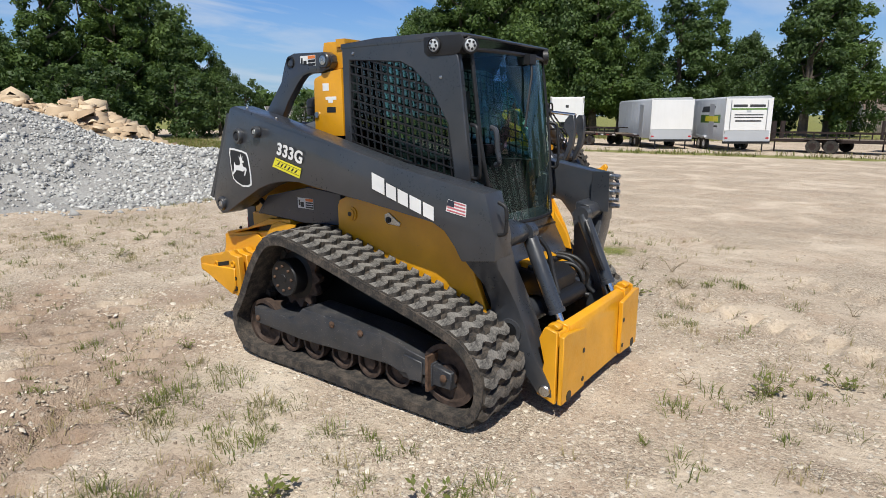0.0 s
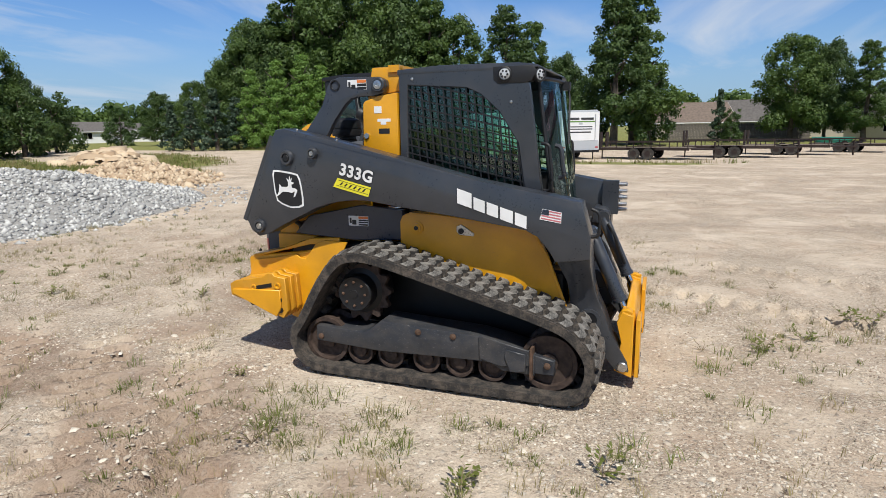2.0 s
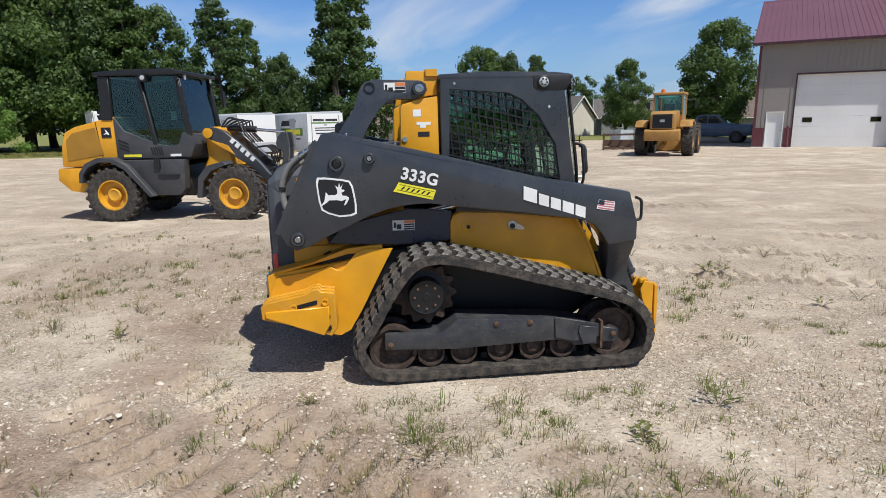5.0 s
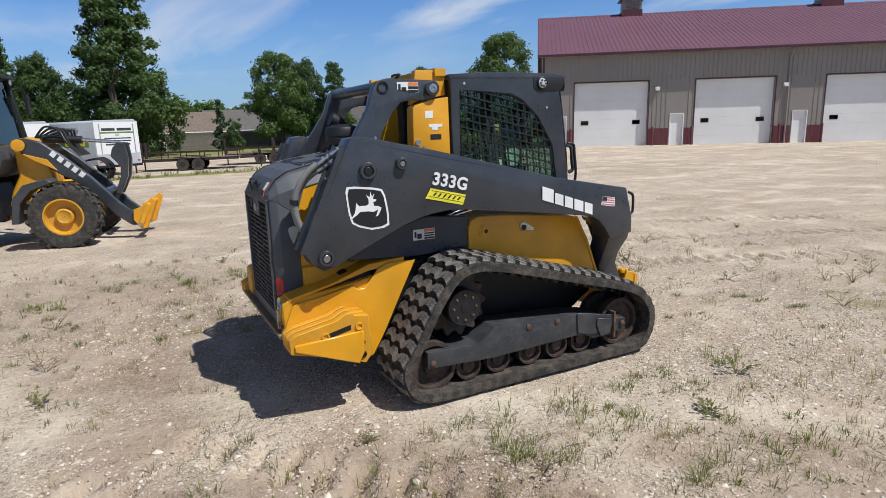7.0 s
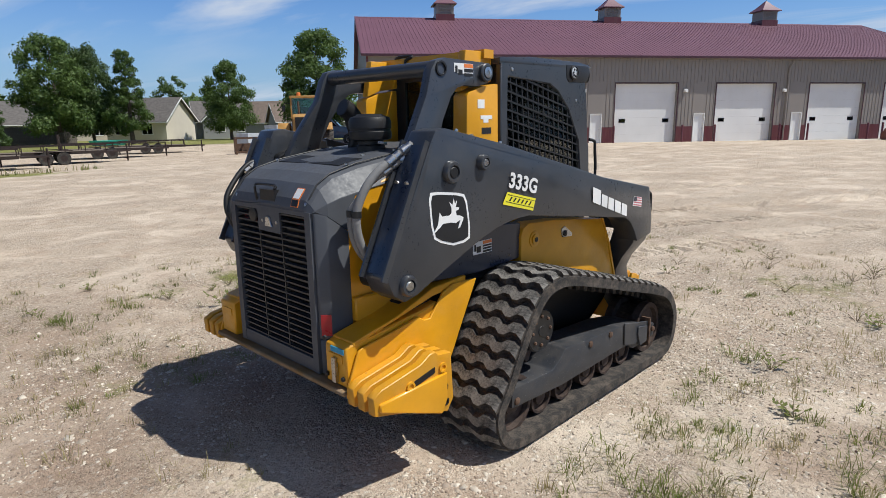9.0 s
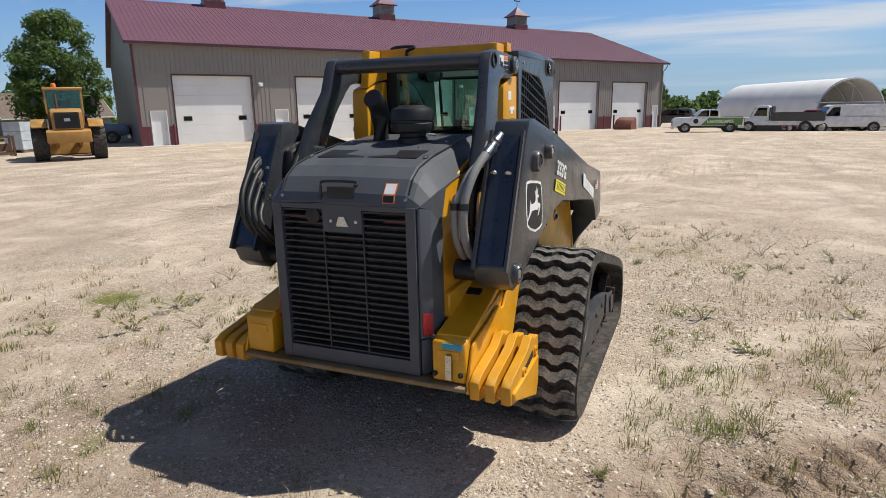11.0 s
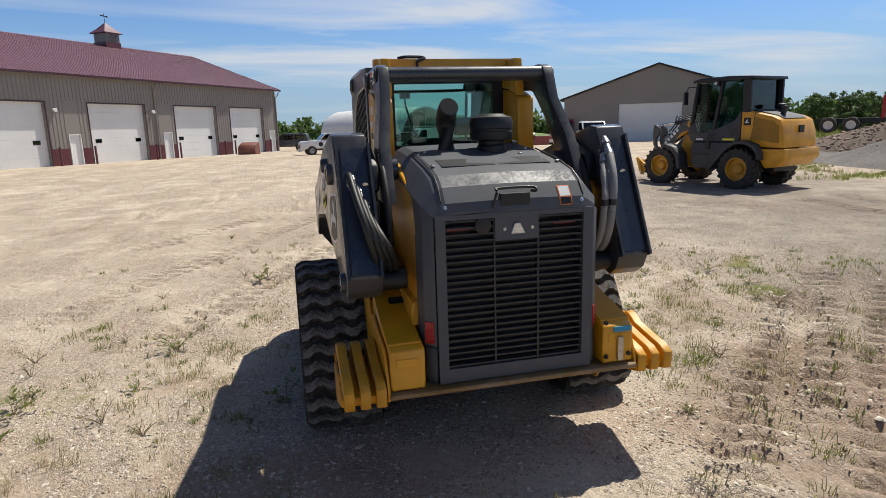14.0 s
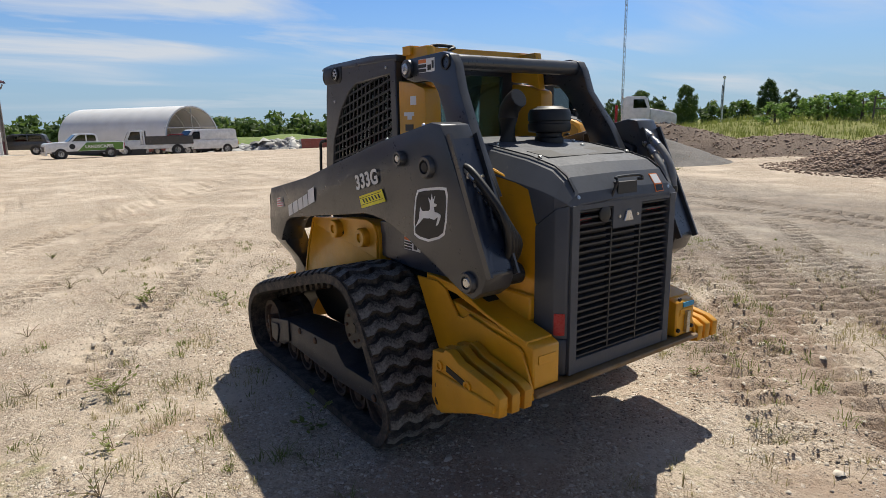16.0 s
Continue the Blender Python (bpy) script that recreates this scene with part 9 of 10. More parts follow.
def heap(name, label, shape, ext, material, stones, stone_mat, seed, step=0.35, size=(0.03, 0.10)):
    """shape(x, y) gives a height over an area ext = (x0, x1, y0, y1)."""
    x0, x1, y0, y1 = ext
    nx, ny = int((x1 - x0) / step) + 1, int((y1 - y0) / step) + 1
    def top(x, y):
        h = shape(x, y)
        return h + (0.12 * noise.noise((x * 0.9, y * 0.9, seed)) + 0.05 * noise.noise((x * 2.7, y * 2.7, seed))) * min(1, max(0, h) * 1.5)
    verts = [(x0 + i * step, y0 + j * step, height_at(x0 + i * step, y0 + j * step) + max(-0.06, top(x0 + i * step, y0 + j * step))) for j in range(ny) for i in range(nx)]
    faces = []
    for j in range(ny - 1):
        for i in range(nx - 1):
            q = (j * nx + i, j * nx + i + 1, (j + 1) * nx + i + 1, (j + 1) * nx + i)
            if max(top(verts[k][0], verts[k][1]) for k in q) > -0.03:
                faces.append(q)
    me = quads(name, verts, faces, material)
    me.polygons.foreach_set("use_smooth", [True] * len(me.polygons))
    tagged(new(name, me), label, "heap", kind="structure")
    rng = random.Random(seed)
    pts = []
    tries = 0
    while len(pts) < stones and tries < stones * 12:
        tries += 1
        x, y = rng.uniform(x0, x1), rng.uniform(y0, y1)
        h = top(x, y)
        if h > 0.0 or (h > -0.35 and rng.random() < 0.15):
            s = rng.uniform(*size) * (1 + 1.2 * rng.random() ** 5)
            pts.append((x, y, height_at(x, y) + max(0.0, h) + s * 0.2, s))
    strew(name + "_stones", label + ", its loose stones", pts, stone_mat, seed, body="chip" if size[1] > 0.15 else "rock")


def cone(cx, cy, r, h, rx=1.0, ry=1.0, turn=0.0, top=0.10):
    c, s = math.cos(radians(turn)), math.sin(radians(turn))
    def f(x, y):
        u, v = ((x - cx) * c + (y - cy) * s) / rx, (-(x - cx) * s + (y - cy) * c) / ry
        d = math.hypot(u, v) / r
        return h * (1.0 - math.sqrt(d * d + top * top)) / (1.0 - top) if d < 1.25 else -1.0
    return f


def joined(*fs):
    return lambda x, y: max(f(x, y) for f in fs)


def soil(name, a, b):
    n = Nodes(name)
    geo = n.t.nodes.new("ShaderNodeNewGeometry")
    big, fine = n.noise(0.9, 6, 0.65, geo.outputs["Position"]), n.noise(16, 6, 0.7, geo.outputs["Position"])
    col = n.mix(n.span(big, 0.35, 0.65), a, b)
    col = n.mix(n.span(fine, 0.35, 0.75, 0, 0.6), col, shade(a, 0.6))
    n.bump(fine, 0.8, 0.05)
    return n.done(col, 0.95)


M_SOIL_GREY = soil("grey_grit", (0.30, 0.29, 0.275), (0.44, 0.43, 0.41))
M_SOIL_TAN = soil("tan_earth", (0.30, 0.22, 0.14), (0.44, 0.34, 0.23))
M_SOIL_BROWN = soil("brown_earth", (0.13, 0.095, 0.072), (0.22, 0.16, 0.12))
M_SOIL_DARK = soil("dark_grey_grit", (0.15, 0.14, 0.13), (0.24, 0.22, 0.20))

heap("grey_gravel_heap", "heap of pale grey crushed limestone", joined(cone(-21.5, 2.6, 8.8, 3.3), cone(-17.6, 8.6, 5.2, 0.95, 1.0, 1.2, 60), cone(-15.4, 7.4, 3.4, 0.35, 1.0, 1.3, 60)), (-31, -11, -7, 17), M_SOIL_GREY, 30000, M_ROCK_GREY, 3, 0.4, (0.022, 0.052))
heap("tan_stone_heap", "low heap of tan broken stone", joined(cone(-20.6, 16.0, 3.2, 0.62, 1.5, 0.8, 140), cone(-18.4, 14.6, 2.0, 0.35, 1.4, 0.8, 150)), (-27, -15, 10, 21), M_SOIL_TAN, 2600, M_ROCK_TAN, 4, 0.3, (0.05, 0.11))
heap("boulder_heap", "earth bank with tan boulders dumped on it", joined(cone(-29.5, 11.6, 5.0, 2.3, 1.5, 0.8, 160), cone(-33.0, 10.5, 5.0, 2.6, 1.4, 0.8, 160)), (-42, -21, 4, 19), M_SOIL_TAN, 1300, M_ROCK_TAN, 5, 0.45, (0.10, 0.30))
heap("white_rubble_heap", "heap of pale broken concrete rubble", cone(-31.5, 24.0, 2.4, 0.75, 1.3, 0.8, 140), (-36, -27, 20, 28), M_SOIL_GREY, 350, M_ROCK_TAN, 6, 0.35, (0.12, 0.34))
heap("brown_gravel_heap", "heap of reddish brown gravel", cone(1.0, -18.2, 3.8, 1.40), (-7, 10, -26, -9), M_SOIL_BROWN, 11000, M_ROCK_BROWN, 7, 0.4, (0.022, 0.055))
heap("dark_grit_heap", "heap of dark grey grit", joined(cone(10.0, -16.6, 3.4, 1.0, 1.2, 0.85, -40), cone(13.8, -14.6, 3.0, 0.45)), (1, 19, -24, -8), M_SOIL_DARK, 900, M_ROCK_BROWN, 8, 0.35, (0.008, 0.018))
heap("earth_heap", "heap of brown earth and rubble", joined(cone(12.4, -20.0, 4.2, 1.55, 1.5, 0.8, 40), cone(8.6, -25.0, 4.0, 0.8, 1.5, 0.8, 10), cone(18.2, -18.6, 3.4, 0.6)), (0, 25, -33, -12), M_SOIL_BROWN, 4200, M_ROCK_BROWN, 9, 0.4, (0.018, 0.06))
heap("rubble_row", "row of dumped rock along the yard's far edge", joined(cone(66, -20, 3.6, 1.5, 2.4, 0.6, 60), cone(72, -32, 3.6, 1.5, 2.4, 0.6, 70), cone(64, -27, 3.0, 1.2, 2.0, 0.7, 60)), (56, 82, -44, -8), M_SOIL_GREY, 500, M_ROCK_GREY, 10, 0.6, (0.15, 0.5))


# ---- loose stones, weeds and grass on the lot ----
def lay_pebbles():
    rng = random.Random(21)
    small, chips = [], []
    while len(small) + len(chips) < 60000:
        # thickest where the lot is walked closest
        x, y = rng.gauss(-3.3, 4.0), rng.gauss(2.5, 3.6)
        if not (-14 < x < 7 and -7 < y < 11):
            continue
        p = (0.25 + 0.75 * coarse_at(x, y)) * (0.10 + 1.6 * max(0.0, 0.7 * noise.noise((x * 0.7, y * 0.7, 2)) + 0.6 * noise.noise((x * 2.3, y * 2.3, 12)) + 0.22) ** 1.3)
        if rng.random() > p * (1.0 - 0.25 * dirt_shade_at(x, y)):
            continue
        s = 0.0045 + 0.009 * rng.random() ** 2.2
        z = height_at(x, y) + rut(x, y)
        if rng.random() < 0.36:
            s = 0.005 + 0.010 * rng.random() ** 2 + (0.018 * rng.random() if rng.random() < 0.04 else 0)
            chips.append((x, y, z + s * 0.02, s))
        else:
            small.append((x, y, z + s * 0.05, s))
    strew("pebbles", "small loose pale stones scattered over the gravel", small, M_PEBBLE, 22)
    strew("stone_chips", "flat pale limestone chips lying on the gravel", chips, M_CHIP, 23, body="chip")


lay_pebbles()


def blade(verts, faces, x, y, z, h, az, lean, w, rng):
    dx, dy = math.cos(az), math.sin(az)
    sx, sy = -dy * w, dx * w
    i = len(verts)
    m, t = lean * 0.35, lean
    verts += [(x - sx, y - sy, z - 0.01), (x + sx, y + sy, z - 0.01), (x + dx * m * h - sx * 0.7, y + dy * m * h - sy * 0.7, z + h * 0.55), (x + dx * m * h + sx * 0.7, y + dy * m * h + sy * 0.7, z + h * 0.55), (x + dx * t * h, y + dy * t * h, z + h * (1.0 - 0.25 * lean))]
    faces += [(i, i + 1, i + 3, i + 2), (i + 2, i + 3, i + 4)]


def in_machine(x, y):
    return -4.6 < x < -1.2 and 2.2 < y < 4.6


def grow(name, label, material, tufts, seed, blades, height, spread, lean, area, keep, width=0.0035):
    rng = random.Random(seed)
    verts, faces = [], []
    made = 0
    tries = 0
    while made < tufts and tries < tufts * 60:
        tries += 1
        x, y = rng.uniform(area[0], area[1]), rng.uniform(area[2], area[3])
        if in_machine(x, y) or rng.random() > keep(x, y):
            continue
        made += 1
        size = rng.uniform(0.5, 1.25)
        for _ in range(int(blades * rng.uniform(0.5, 1.4))):
            a, r = rng.random() * 6.28, spread * size * rng.random()
            px, py = x + math.cos(a) * r, y + math.sin(a) * r
            blade(verts, faces, px, py, height_at(px, py) + rut(px, py), height * size * rng.uniform(0.45, 1.2), a + rng.gauss(0, 0.7), lean * rng.uniform(0.3, 1.4), width * rng.uniform(0.7, 1.5), rng)
    me = quads(name, verts, faces, material)
    return tagged(new(name, me), label, "weeds", kind="stuff")


def clumpy(x, y, s=0):
    return max(0.0, noise.noise((x * 0.5 + s, y * 0.5, 7)) * 0.7 + noise.noise((x * 2.6, y * 2.6, s)) * 0.9 + 0.06)


NEAR = (-11.5, 4.5, -4.0, 9.5)
grow("dry_weeds", "thin dry grass tufts in the gravel", M_GRASS_DRY, 1900, 31, 9, 0.085, 0.06, 0.85, NEAR, lambda x, y: 1.3 * grass_at(x, y) * clumpy(x, y), 0.0018)
grow("olive_weeds", "wiry olive weeds sprawling on the gravel", M_WEED, 720, 36, 12, 0.080, 0.055, 1.45, NEAR, lambda x, y: 1.5 * grass_at(x, y) * clumpy(x, y, 11) ** 1.3, 0.0020)
grow("green_weeds", "short green weeds in the gravel", M_GRASS, 420, 32, 24, 0.065, 0.06, 1.2, NEAR, lambda x, y: 1.3 * grass_at(x, y) * clumpy(x, y, 3) ** 1.8, 0.0022)
grow("dry_stems", "single upright dry stems in the gravel", M_GRASS_DRY, 600, 37, 3, 0.11, 0.03, 0.55, NEAR, lambda x, y: 1.3 * grass_at(x, y) * clumpy(x, y, 5), 0.0015)
grow("dry_weeds", "dry grass along the edges of the lot", M_GRASS_DRY, 2400, 33, 11, 0.26, 0.25, 0.5, (-46, 24, 5, 50), lambda x, y: (grass_at(x, y) - 0.3) * (1.0 if math.hypot(x + 3, y) > 9 else 0.0), 0.010)
grow("green_weeds", "rough green grass along the edges of the lot", M_GRASS, 2600, 34, 11, 0.24, 0.3, 0.5, (-46, 26, 5, 52), lambda x, y: (grass_at(x, y) - 0.3) * (1.0 if math.hypot(x + 3, y) > 9 else 0.0), 0.012)
grow("green_weeds", "rank green weeds on the southern bank", M_GRASS, 2000, 35, 12, 0.50, 0.5, 0.4, (-8, 40, -52, -23), lambda x, y: (grass_at(x, y) - 0.25), 0.014)
grow("green_weeds", "loose strip of short grass at the foot of the grit heap", M_GRASS, 420, 39, 16, 0.15, 0.14, 0.8, (2, 24, -17, -8), lambda x, y: (grass_at(x, y) - 0.1), 0.0055)
grow("dry_weeds", "dry seed stalks at the foot of the grit heap", M_GRASS_DRY, 260, 40, 6, 0.26, 0.16, 0.5, (2, 24, -17, -8), lambda x, y: (grass_at(x, y) - 0.1), 0.004)


CLUMPS = ((-2.7, 1.6), (-0.5, 3.7), (-0.2, 4.3), (-0.9, 5.3), (-1.4, 6.3), (-3.4, 1.8), (-2.0, 2.1), (-4.3, 1.7), (-0.8, 3.2), (-8.6, 4.4), (-9.4, 3.3), (-6.6, 5.5), (-1.3, 2.1), (-4.8, 2.0), (-5.5, 7.2), (-0.4, 3.9), (-2.0, 1.0), (-6.2, 6.5), (-3.0, 6.9), (-1.8, 0.2), (-3.9, 1.2), (-4.8, 6.7), (-4.2, 7.0), (-3.8, -3.3), (-3.4, 0.3), (-5.1, 0.8), (-1.3, -1.85), (-1.2, -0.6))
grow("green_weeds", "small bright green clumps of grass in the gravel", M_GRASS, 170, 38, 30, 0.075, 0.10, 1.05, NEAR, lambda x, y: max(max(0.0, 1 - math.hypot(x - cx, y - cy) / 0.42) for cx, cy in CLUMPS), 0.0024)


def broadleaf_weeds():
    """Low rosettes and small branching weeds."""
    rng = random.Random(41)
    spots = [(0.7, 2.3), (1.1, 1.0), (-0.4, 0.6), (-4.6, 0.2), (-1.4, 0.3), (1.6, 1.9), (2.2, 2.9), (-6.3, 0.5), (0.1, 1.4), (-2.2, 0.1), (1.9, 0.6), (-0.2, 6.0), (-1.9, 6.6), (-3.3, 6.9), (-4.9, 7.3), (0.6, 5.2)]
    while len(spots) < 96:
        x, y = rng.uniform(-9, 4), rng.uniform(-3.5, 8.5)
        if not in_machine(x, y) and rng.random() < grass_at(x, y) + 0.05:
            spots.append((x, y))
    for k, (x, y) in enumerate(spots):
        wiry = k % 5 < 3
        verts, faces, st = [], [], bmesh.new()
        big = rng.uniform(0.55, 1.25) * (1.25 if wiry else 1.0)
        for b in range(rng.randint(5, 9)):
            a = b * 2.4 + rng.uniform(-0.5, 0.5)
            reach, rise = 0.13 * big * rng.uniform(0.5, 1.2), 0.11 * big * rng.uniform(0.35, 1.2)
            pts = [Vector((0, 0, -0.01))]
            for q in (0.35, 0.7, 1.0):
                a += rng.uniform(-0.35, 0.35)
                pts.append(Vector((math.cos(a) * reach * q, math.sin(a) * reach * q, rise * q ** 0.7)))
            add_tube(st, pts, [0.0026, 0.0020, 0.0015, 0.0007], 4)
            for _ in range(rng.randint(3, 6) if wiry else rng.randint(6, 10)):
                q = rng.uniform(0.4, 2.99)
                p = pts[int(q)].lerp(pts[int(q) + 1], q - int(q))
                l = (0.018 if wiry else 0.036) * big * rng.uniform(0.6, 1.4)
                f = a + rng.uniform(-1.6, 1.6)
                d = Vector((math.cos(f), math.sin(f), rng.uniform(-0.2, 0.9))).normalized() * l
                w = Vector((-math.sin(f), math.cos(f), rng.uniform(-0.4, 0.4))) * l * 0.26
                i = len(verts)
                verts += [tuple(p), tuple(p + d * 0.5 + w), tuple(p + d), tuple(p + d * 0.5 - w)]
                faces.append((i, i + 1, i + 2, i + 3))
        weed = thing("weed", "small wiry branching weed in the gravel" if wiry else "small green broad-leaved weed in the gravel", "weed", pose(x, y, height_at(x, y) + rut(x, y)), "small weeds")
        leaves = new("leaves", quads("leaves", verts, faces, M_WEED if wiry else M_GRASS))
        leaves.parent = weed
        tagged(part("stem", st, M_TWIG, weed), kind="stuff")


broadleaf_weeds()

# ---- houses, sheds and small yard things ----
M_SHINGLE = plain("grey_shingles", (0.115, 0.105, 0.098), 0.9, 0, 3, 0.25)
M_SHINGLE_B = plain("brown_shingles", (0.15, 0.115, 0.092), 0.9, 0, 3, 0.25)
M_WALL_TAN = siding("tan_house_siding", (0.44, 0.40, 0.33), 0.6)
M_WALL_GREY = siding("grey_house_siding", (0.24, 0.25, 0.26), 0.6)
M_WALL_CREAM = siding("cream_house_siding", (0.62, 0.57, 0.48), 0.6)
M_FENCE = plain("weathered_fence", (0.13, 0.115, 0.10), 0.9, 0, 4, 0.3)


def house(label, m, w, d, eave, ridge, wall_mat, roof_mat, wins, lap=0.45, front_gable=None):
    """A bungalow: ridge along x, its long front on y = 0 facing -y."""
    root = thing("house", label, "house", m @ Matrix.Scale(0.80, 4))
    part("wall", prism([(0, -0.5), (d, -0.5), (d, eave), (d / 2, ridge - 0.15), (0, eave)], -w / 2, w / 2, 0, 1, "yz"), wall_mat, root)
    k = (ridge - eave) / (d / 2)
    for sg in (1, -1):
        c = d / 2
        part("roof", prism([(c, ridge + 0.06), (c - sg * (c + lap), eave - lap * k + 0.06), (c - sg * (c + lap), eave - lap * k - 0.08), (c, ridge - 0.08)], -w / 2 - lap, w / 2 + lap, 0, 1, "yz"), roof_mat, root)
    for x0 in (-w / 2 - lap - 0.03, w / 2 + lap):
        part("fascia", prism([(d / 2, ridge + 0.05), (-lap, eave - lap * k + 0.05), (-lap, eave - lap * k - 0.16), (d / 2, ridge - 0.16), (d + lap, eave - lap * k - 0.16), (d + lap, eave - lap * k + 0.05)], x0, x0 + 0.03, 0, 1, "yz"), M_TWHITE, root)
    for x, z, ww, hh in wins:
        fr = part("window", box(x - ww / 2 - 0.09, x + ww / 2 + 0.09, -0.06, 0.0, z - 0.09, z + hh + 0.09, 0), M_TWHITE, root)
        part("pane", box(x - ww / 2, x - 0.03, -0.066, -0.058, z, z + hh, 0), M_PANE, fr)
        part("pane", box(x + 0.03, x + ww / 2, -0.066, -0.058, z, z + hh, 0), M_PANE, fr)
    part("gutter", box(-w / 2 - lap, w / 2 + lap, -lap - 0.10, -lap - 0.01, eave - lap * k - 0.12, eave - lap * k + 0.02, 0), M_TWHITE, root)
    if front_gable:
        gx, gw, gd, gr = front_gable
        g = part("front_wing", prism([(gx - gw / 2, -0.5), (gx - gw / 2, eave), (gx, gr - 0.15), (gx + gw / 2, eave), (gx + gw / 2, -0.5)], -gd, d / 2, 0), wall_mat, root)
        kk = (gr - eave) / (gw / 2)
        for sg in (1, -1):
            part("roof", prism([(gx, gr + 0.06), (gx + sg * (gw / 2 + lap), eave - lap * kk + 0.06), (gx + sg * (gw / 2 + lap), eave - lap * kk - 0.08), (gx, gr - 0.08)], -gd - lap, d / 2, 0), roof_mat, root)
        part("fascia", prism([(gx, gr + 0.06), (gx + gw / 2 + lap, eave - lap * kk + 0.06), (gx + gw / 2 + lap, eave - lap * kk - 0.14), (gx, gr - 0.14), (gx - gw / 2 - lap, eave - lap * kk - 0.14), (gx - gw / 2 - lap, eave - lap * kk + 0.06)], -gd - lap - 0.03, -gd - lap, 0), M_TWHITE, root)
        fr = part("window", box(gx - 0.8, gx + 0.8, -gd - 0.06, -gd, 1.0, 2.2, 0), M_TWHITE, root)
        for a in (-0.7, 0.05):
            part("pane", box(gx + a, gx + a + 0.65, -gd - 0.066, -gd - 0.058, 1.08, 2.12, 0), M_PANE, fr)
    return root


def facing(az, d, cx=-2.3, cy=-1.6, turn=0.0, up=0.0):
    """A pose for a front that faces the lot from that bearing."""
    x, y = polar(cx, cy, az, d)
    return pose(x, y, height_at(x, y) + up, 0, 0, az - 90 + turn)


house("cream house with a grey roof and a gable to the lawn", facing(75.3, 74, turn=-36), 8.5, 7.5, 2.9, 5.8, M_WALL_CREAM, M_SHINGLE, [(-2.2, 1.0, 1.4, 1.3), (1.6, 1.0, 1.4, 1.3)])
house("grey house with a small front gable", facing(68.4, 79, turn=4), 7, 8, 2.8, 5.6, M_WALL_GREY, M_SHINGLE, [(2.9, 1.0, 0.8, 1.2)], 0.35, (-0.4, 4.6, 1.4, 5.0))
house("tan house with a brown roof behind a fence", facing(88.2, 84, turn=20), 12, 9, 2.7, 5.6, M_WALL_TAN, M_SHINGLE_B, [(-2.5, 1.0, 1.6, 1.2)])
house("grey house with a grey roof behind the trailers", facing(83.8, 86, turn=-10), 13, 9, 2.8, 5.9, M_WALL_GREY, M_SHINGLE, [(-3.0, 0.9, 2.2, 1.3), (2.5, 0.9, 1.4, 1.3)])
house("tan house with a wide lawn front", facing(79.4, 86, turn=4), 11, 9, 2.6, 4.8, M_WALL_TAN, M_SHINGLE, [(-3.6, 0.8, 1.4, 1.4), (0.0, 0.8, 1.4, 1.4), (3.5, 0.8, 1.4, 1.4)])
house("dark grey house beside the barn", facing(58.6, 82, -4.38, -1.51, turn=12), 13, 9, 2.7, 5.4, M_WALL_GREY, M_SHINGLE_B, [(-2.6, 0.8, 1.4, 1.3), (1.8, 0.8, 1.2, 1.3)])
house("brown-roofed house beyond the old loader", facing(62.6, 92, -4.38, -1.51, turn=-20), 12, 9, 2.7, 6.2, M_WALL_GREY, M_SHINGLE_B, [(0.0, 0.8, 1.4, 1.3)])
house("far white shed with a dark roof", facing(140.6, 118, -0.84, -0.91, turn=10), 11, 8, 2.6, 4.4, M_TWHITE, M_SHINGLE, [(-3.0, 0.9, 1.6, 1.2)])
house("small far pale shed beyond the field", facing(137.8, 125, -0.84, -0.91, turn=-15), 8, 7, 2.8, 4.2, M_TWHITE, M_SHINGLE, [(0.0, 0.9, 1.2, 1.2)])


def fence():
    """Board fence between the trailer row and the houses."""
    x0, y0 = polar(-2.3, -1.6, 90.5, 70)
    x1, y1 = polar(-2.3, -1.6, 79.5, 74)
    L = math.hypot(x1 - x0, y1 - y0)
    root = thing("board_fence", "weathered grey board fence", "fence", pose(x0, y0, 0, 0, 0, math.degrees(math.atan2(y1 - y0, x1 - x0))))
    board = mesh_of("board", box(0, 0.135, -0.015, 0.015, 0.03, 1.75, 0), M_FENCE)
    for i in range(int(L / 0.15)):
        ob = new("board", board)
        ob.parent = root
        ob.matrix_local = Matrix.Translation((i * 0.15, 0, 0.02 * math.sin(i * 1.7)))
    for z in (0.4, 1.45):
        part("rail", box(0, L, 0.016, 0.06, z, z + 0.09, 0), M_FENCE, root)


fence()


def rusty_rack():
    root = thing("steel_rack", "rust-brown steel frame rack on the gravel", "rack", at(11.3, 34.2, -20))
    for x in (-0.95, 0.95):
        for y in (-0.4, 0.4):
            part("leg", box(x - 0.05, x + 0.05, y - 0.05, y + 0.05, 0, 1.0, 0.005), M_RUST, root)
    for z in (0.12, 0.92):
        for y in (-0.4, 0.4):
            part("rail", box(-0.95, 0.95, y - 0.04, y + 0.04, z - 0.05, z + 0.05, 0.004), M_RUST, root)
        for x in (-0.95, -0.3, 0.3, 0.95):
            part("cross_rail", box(x - 0.04, x + 0.04, -0.4, 0.4, z - 0.03, z + 0.03, 0.004), M_RUST, root)
    part("back_plate", box(-0.9, 0.9, 0.36, 0.40, 0.2, 0.6, 0), M_RUST, root)


rusty_rack()
M_WRAP = paint("pallet_wrap", (0.46, 0.50, 0.54), 0.3, 0.1, bump=0.4)


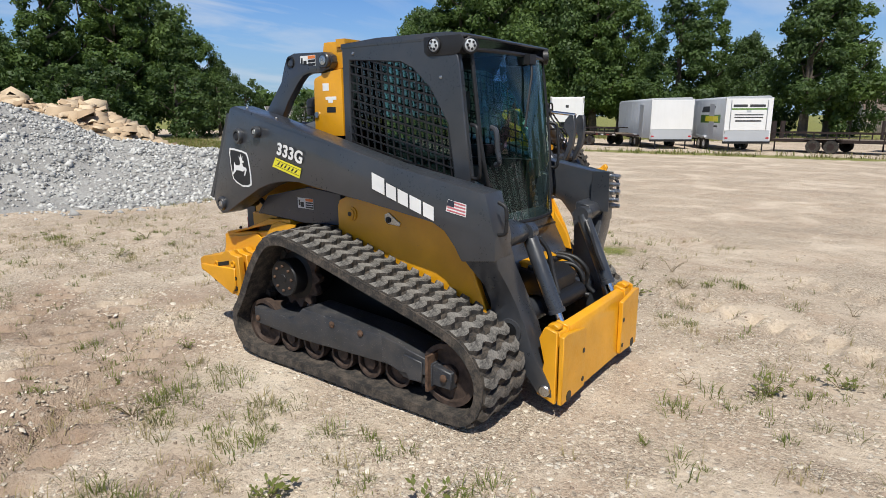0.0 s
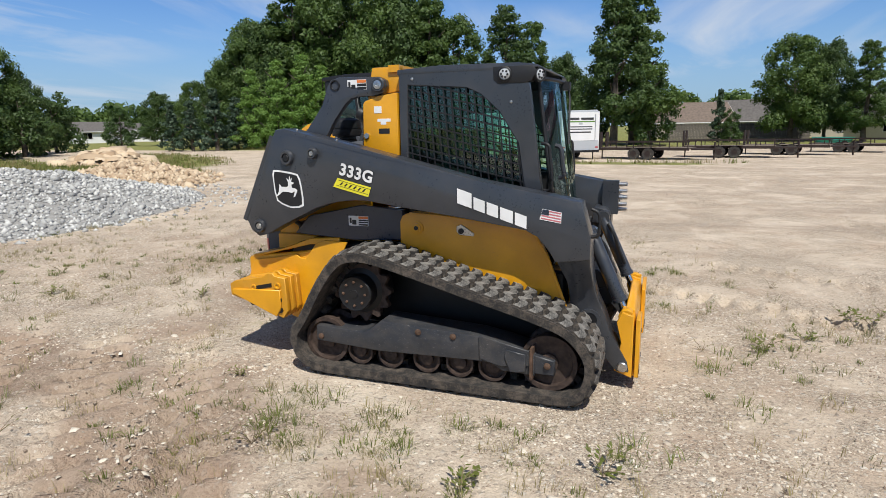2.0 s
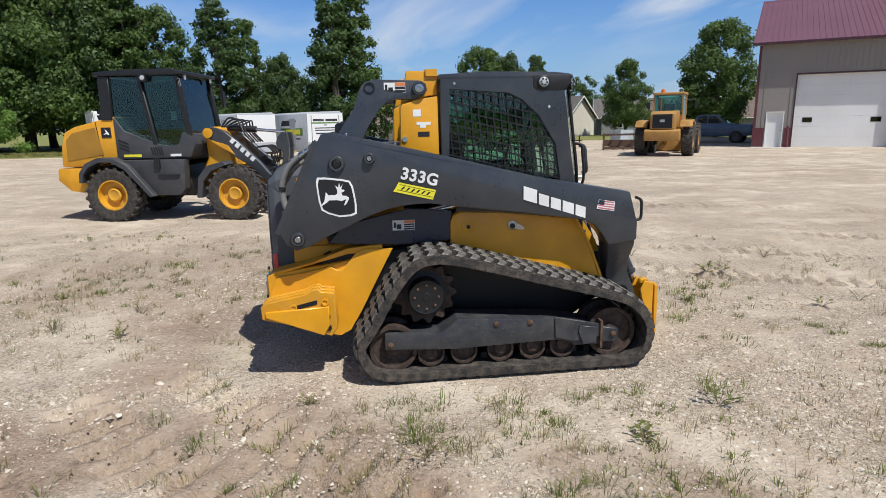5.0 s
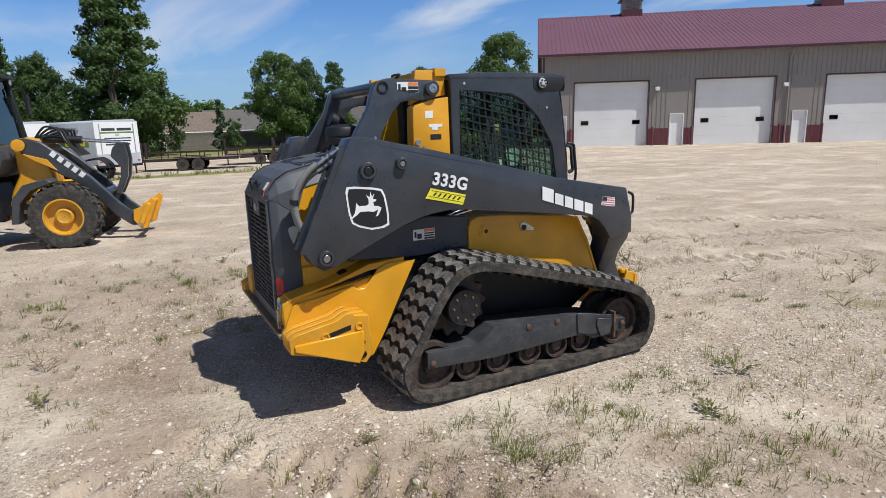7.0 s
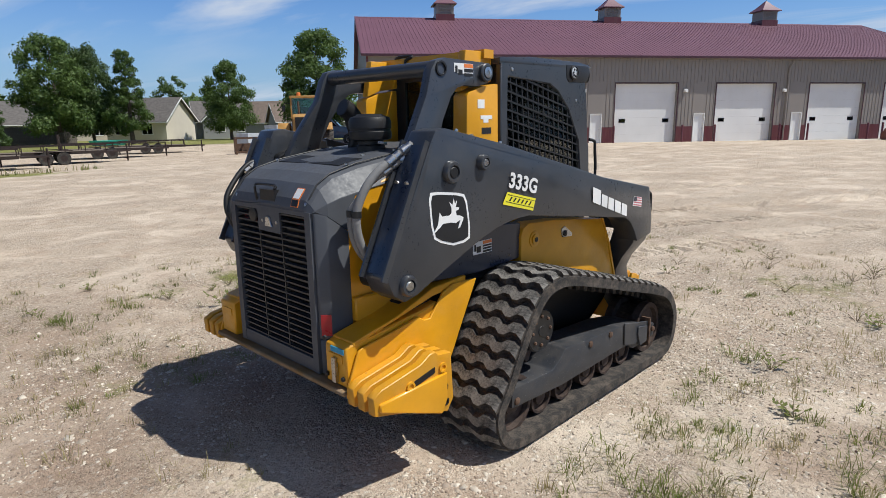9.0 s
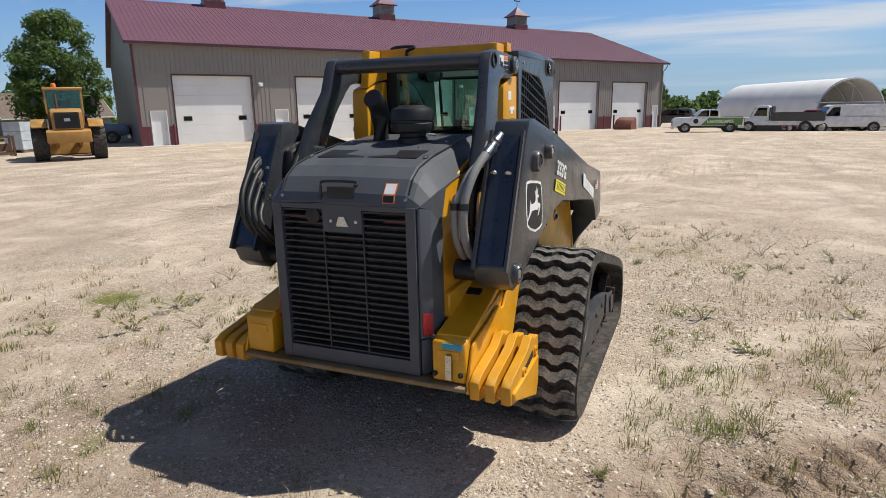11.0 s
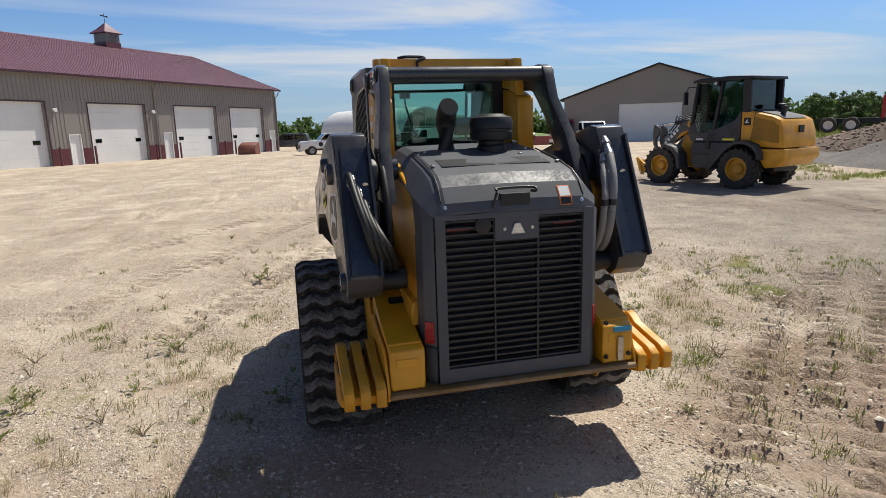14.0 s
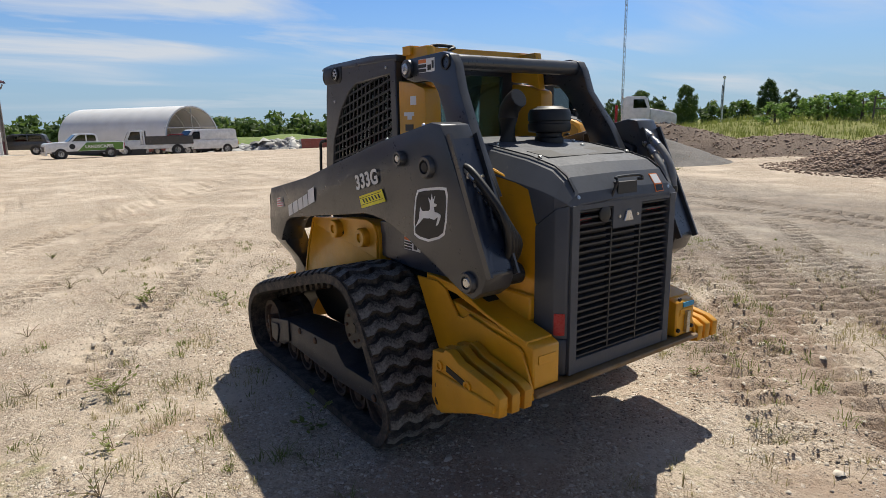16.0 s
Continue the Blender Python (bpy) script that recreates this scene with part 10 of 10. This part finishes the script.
def wrapped_pallet(m, h, label):
    root = thing("wrapped_pallet", label, "pallet", m, "wrapped pallets")
    for j in range(3):
        part("load_layer", box(-0.55, 0.55, -0.5, 0.5, 0.15 + j * h / 3, 0.15 + (j + 1) * h / 3 - 0.02, 0.03), M_WRAP, root)
    for y in (-0.45, 0.0, 0.45):
        part("bearer", box(-0.6, 0.6, y - 0.05, y + 0.05, 0, 0.10, 0), M_PLANK, root)
    for i in range(6):
        part("deck_board", box(-0.6 + i * 0.205, -0.45 + i * 0.205, -0.52, 0.52, 0.10, 0.125, 0), M_PLANK, root)


for (x, y, h) in ((14.2, 36.4, 1.5), (15.6, 35.6, 1.2), (13.0, 38.0, 1.0), (16.6, 37.2, 1.6)):
    wrapped_pallet(at(x, y, 20), h, "pallet stacked with wrapped pale goods")


def kiddie_boat():
    x, y = polar(-2.3, -1.6, 77.9, 64)
    root = thing("plastic_pool", "turquoise plastic pool lying on the lawn", "pool", at(x, y, -12))
    part("shell", loft([[(a * 1.5 * k, b * 0.8 * k, z) for a, b in ((math.cos(t), math.sin(t)) for t in (2 * math.pi * i / 24 for i in range(24)))] for k, z in ((0.85, 0.0), (1.0, 0.25), (1.05, 0.42), (1.10, 0.45), (0.95, 0.44))]), paint("turquoise_plastic", (0.05, 0.45, 0.42), 0.4, 0.05), root)


kiddie_boat()


def mast():
    x, y = polar(-6.3, 5.8, -51.0, 118)
    root = thing("radio_mast", "thin lattice radio mast", "mast", pose(x, y, 1.2))
    for k in range(3):
        a = 2 * math.pi * k / 3
        part("mast_leg", cyl((0.22 * math.cos(a), 0.22 * math.sin(a), 0), (0.22 * math.cos(a), 0.22 * math.sin(a), 46), 0.045, 6), M_STEEL, root)
    br = bmesh.new()
    for i in range(46):
        for k in range(3):
            a, b = 2 * math.pi * k / 3, 2 * math.pi * (k + 1) / 3
            add_tube(br, [(0.22 * math.cos(a), 0.22 * math.sin(a), i), (0.22 * math.cos(b), 0.22 * math.sin(b), i + 1)], 0.02, 4)
    part("lattice", br, M_STEEL, root)


mast()


def sign_post():
    x, y = polar(-6.3, 5.8, -59.2, 104)
    root = thing("sign_post", "grey signboards on a tall post with a white lamp head", "sign", pose(x, y, height_at(x, y), 0, 0, 30))
    part("post", cyl((0, 0, 0), (0, 0, 8.0), 0.12, 10), M_STEEL, root)
    part("signboard", box(0.15, 0.25, -0.2, 1.5, 3.2, 4.9, 0.02), M_WALL_GREY, root)
    part("signboard", box(0.15, 0.25, -0.2, 1.5, 5.0, 6.9, 0.02), M_WALL_GREY, root)
    part("lamp_head", box(-0.2, 0.2, 0, 2.0, 7.95, 8.2, 0.05), M_TWHITE, root)


sign_post()


def rail_fence():
    root = thing("pipe_fence", "thin grey pipe fence on the bank", "fence", at(*polar(-6.3, 5.8, -69.8, 50), -130))
    for i in range(6):
        part("post", cyl((i * 2.0, 0, -0.3), (i * 2.0, 0, 1.7), 0.06, 8), M_FENCE, root)
    for z in (0.9, 1.55):
        part("rail", cyl((0, 0, z), (10.0, 0, z), 0.04, 8), M_FENCE, root)


rail_fence()
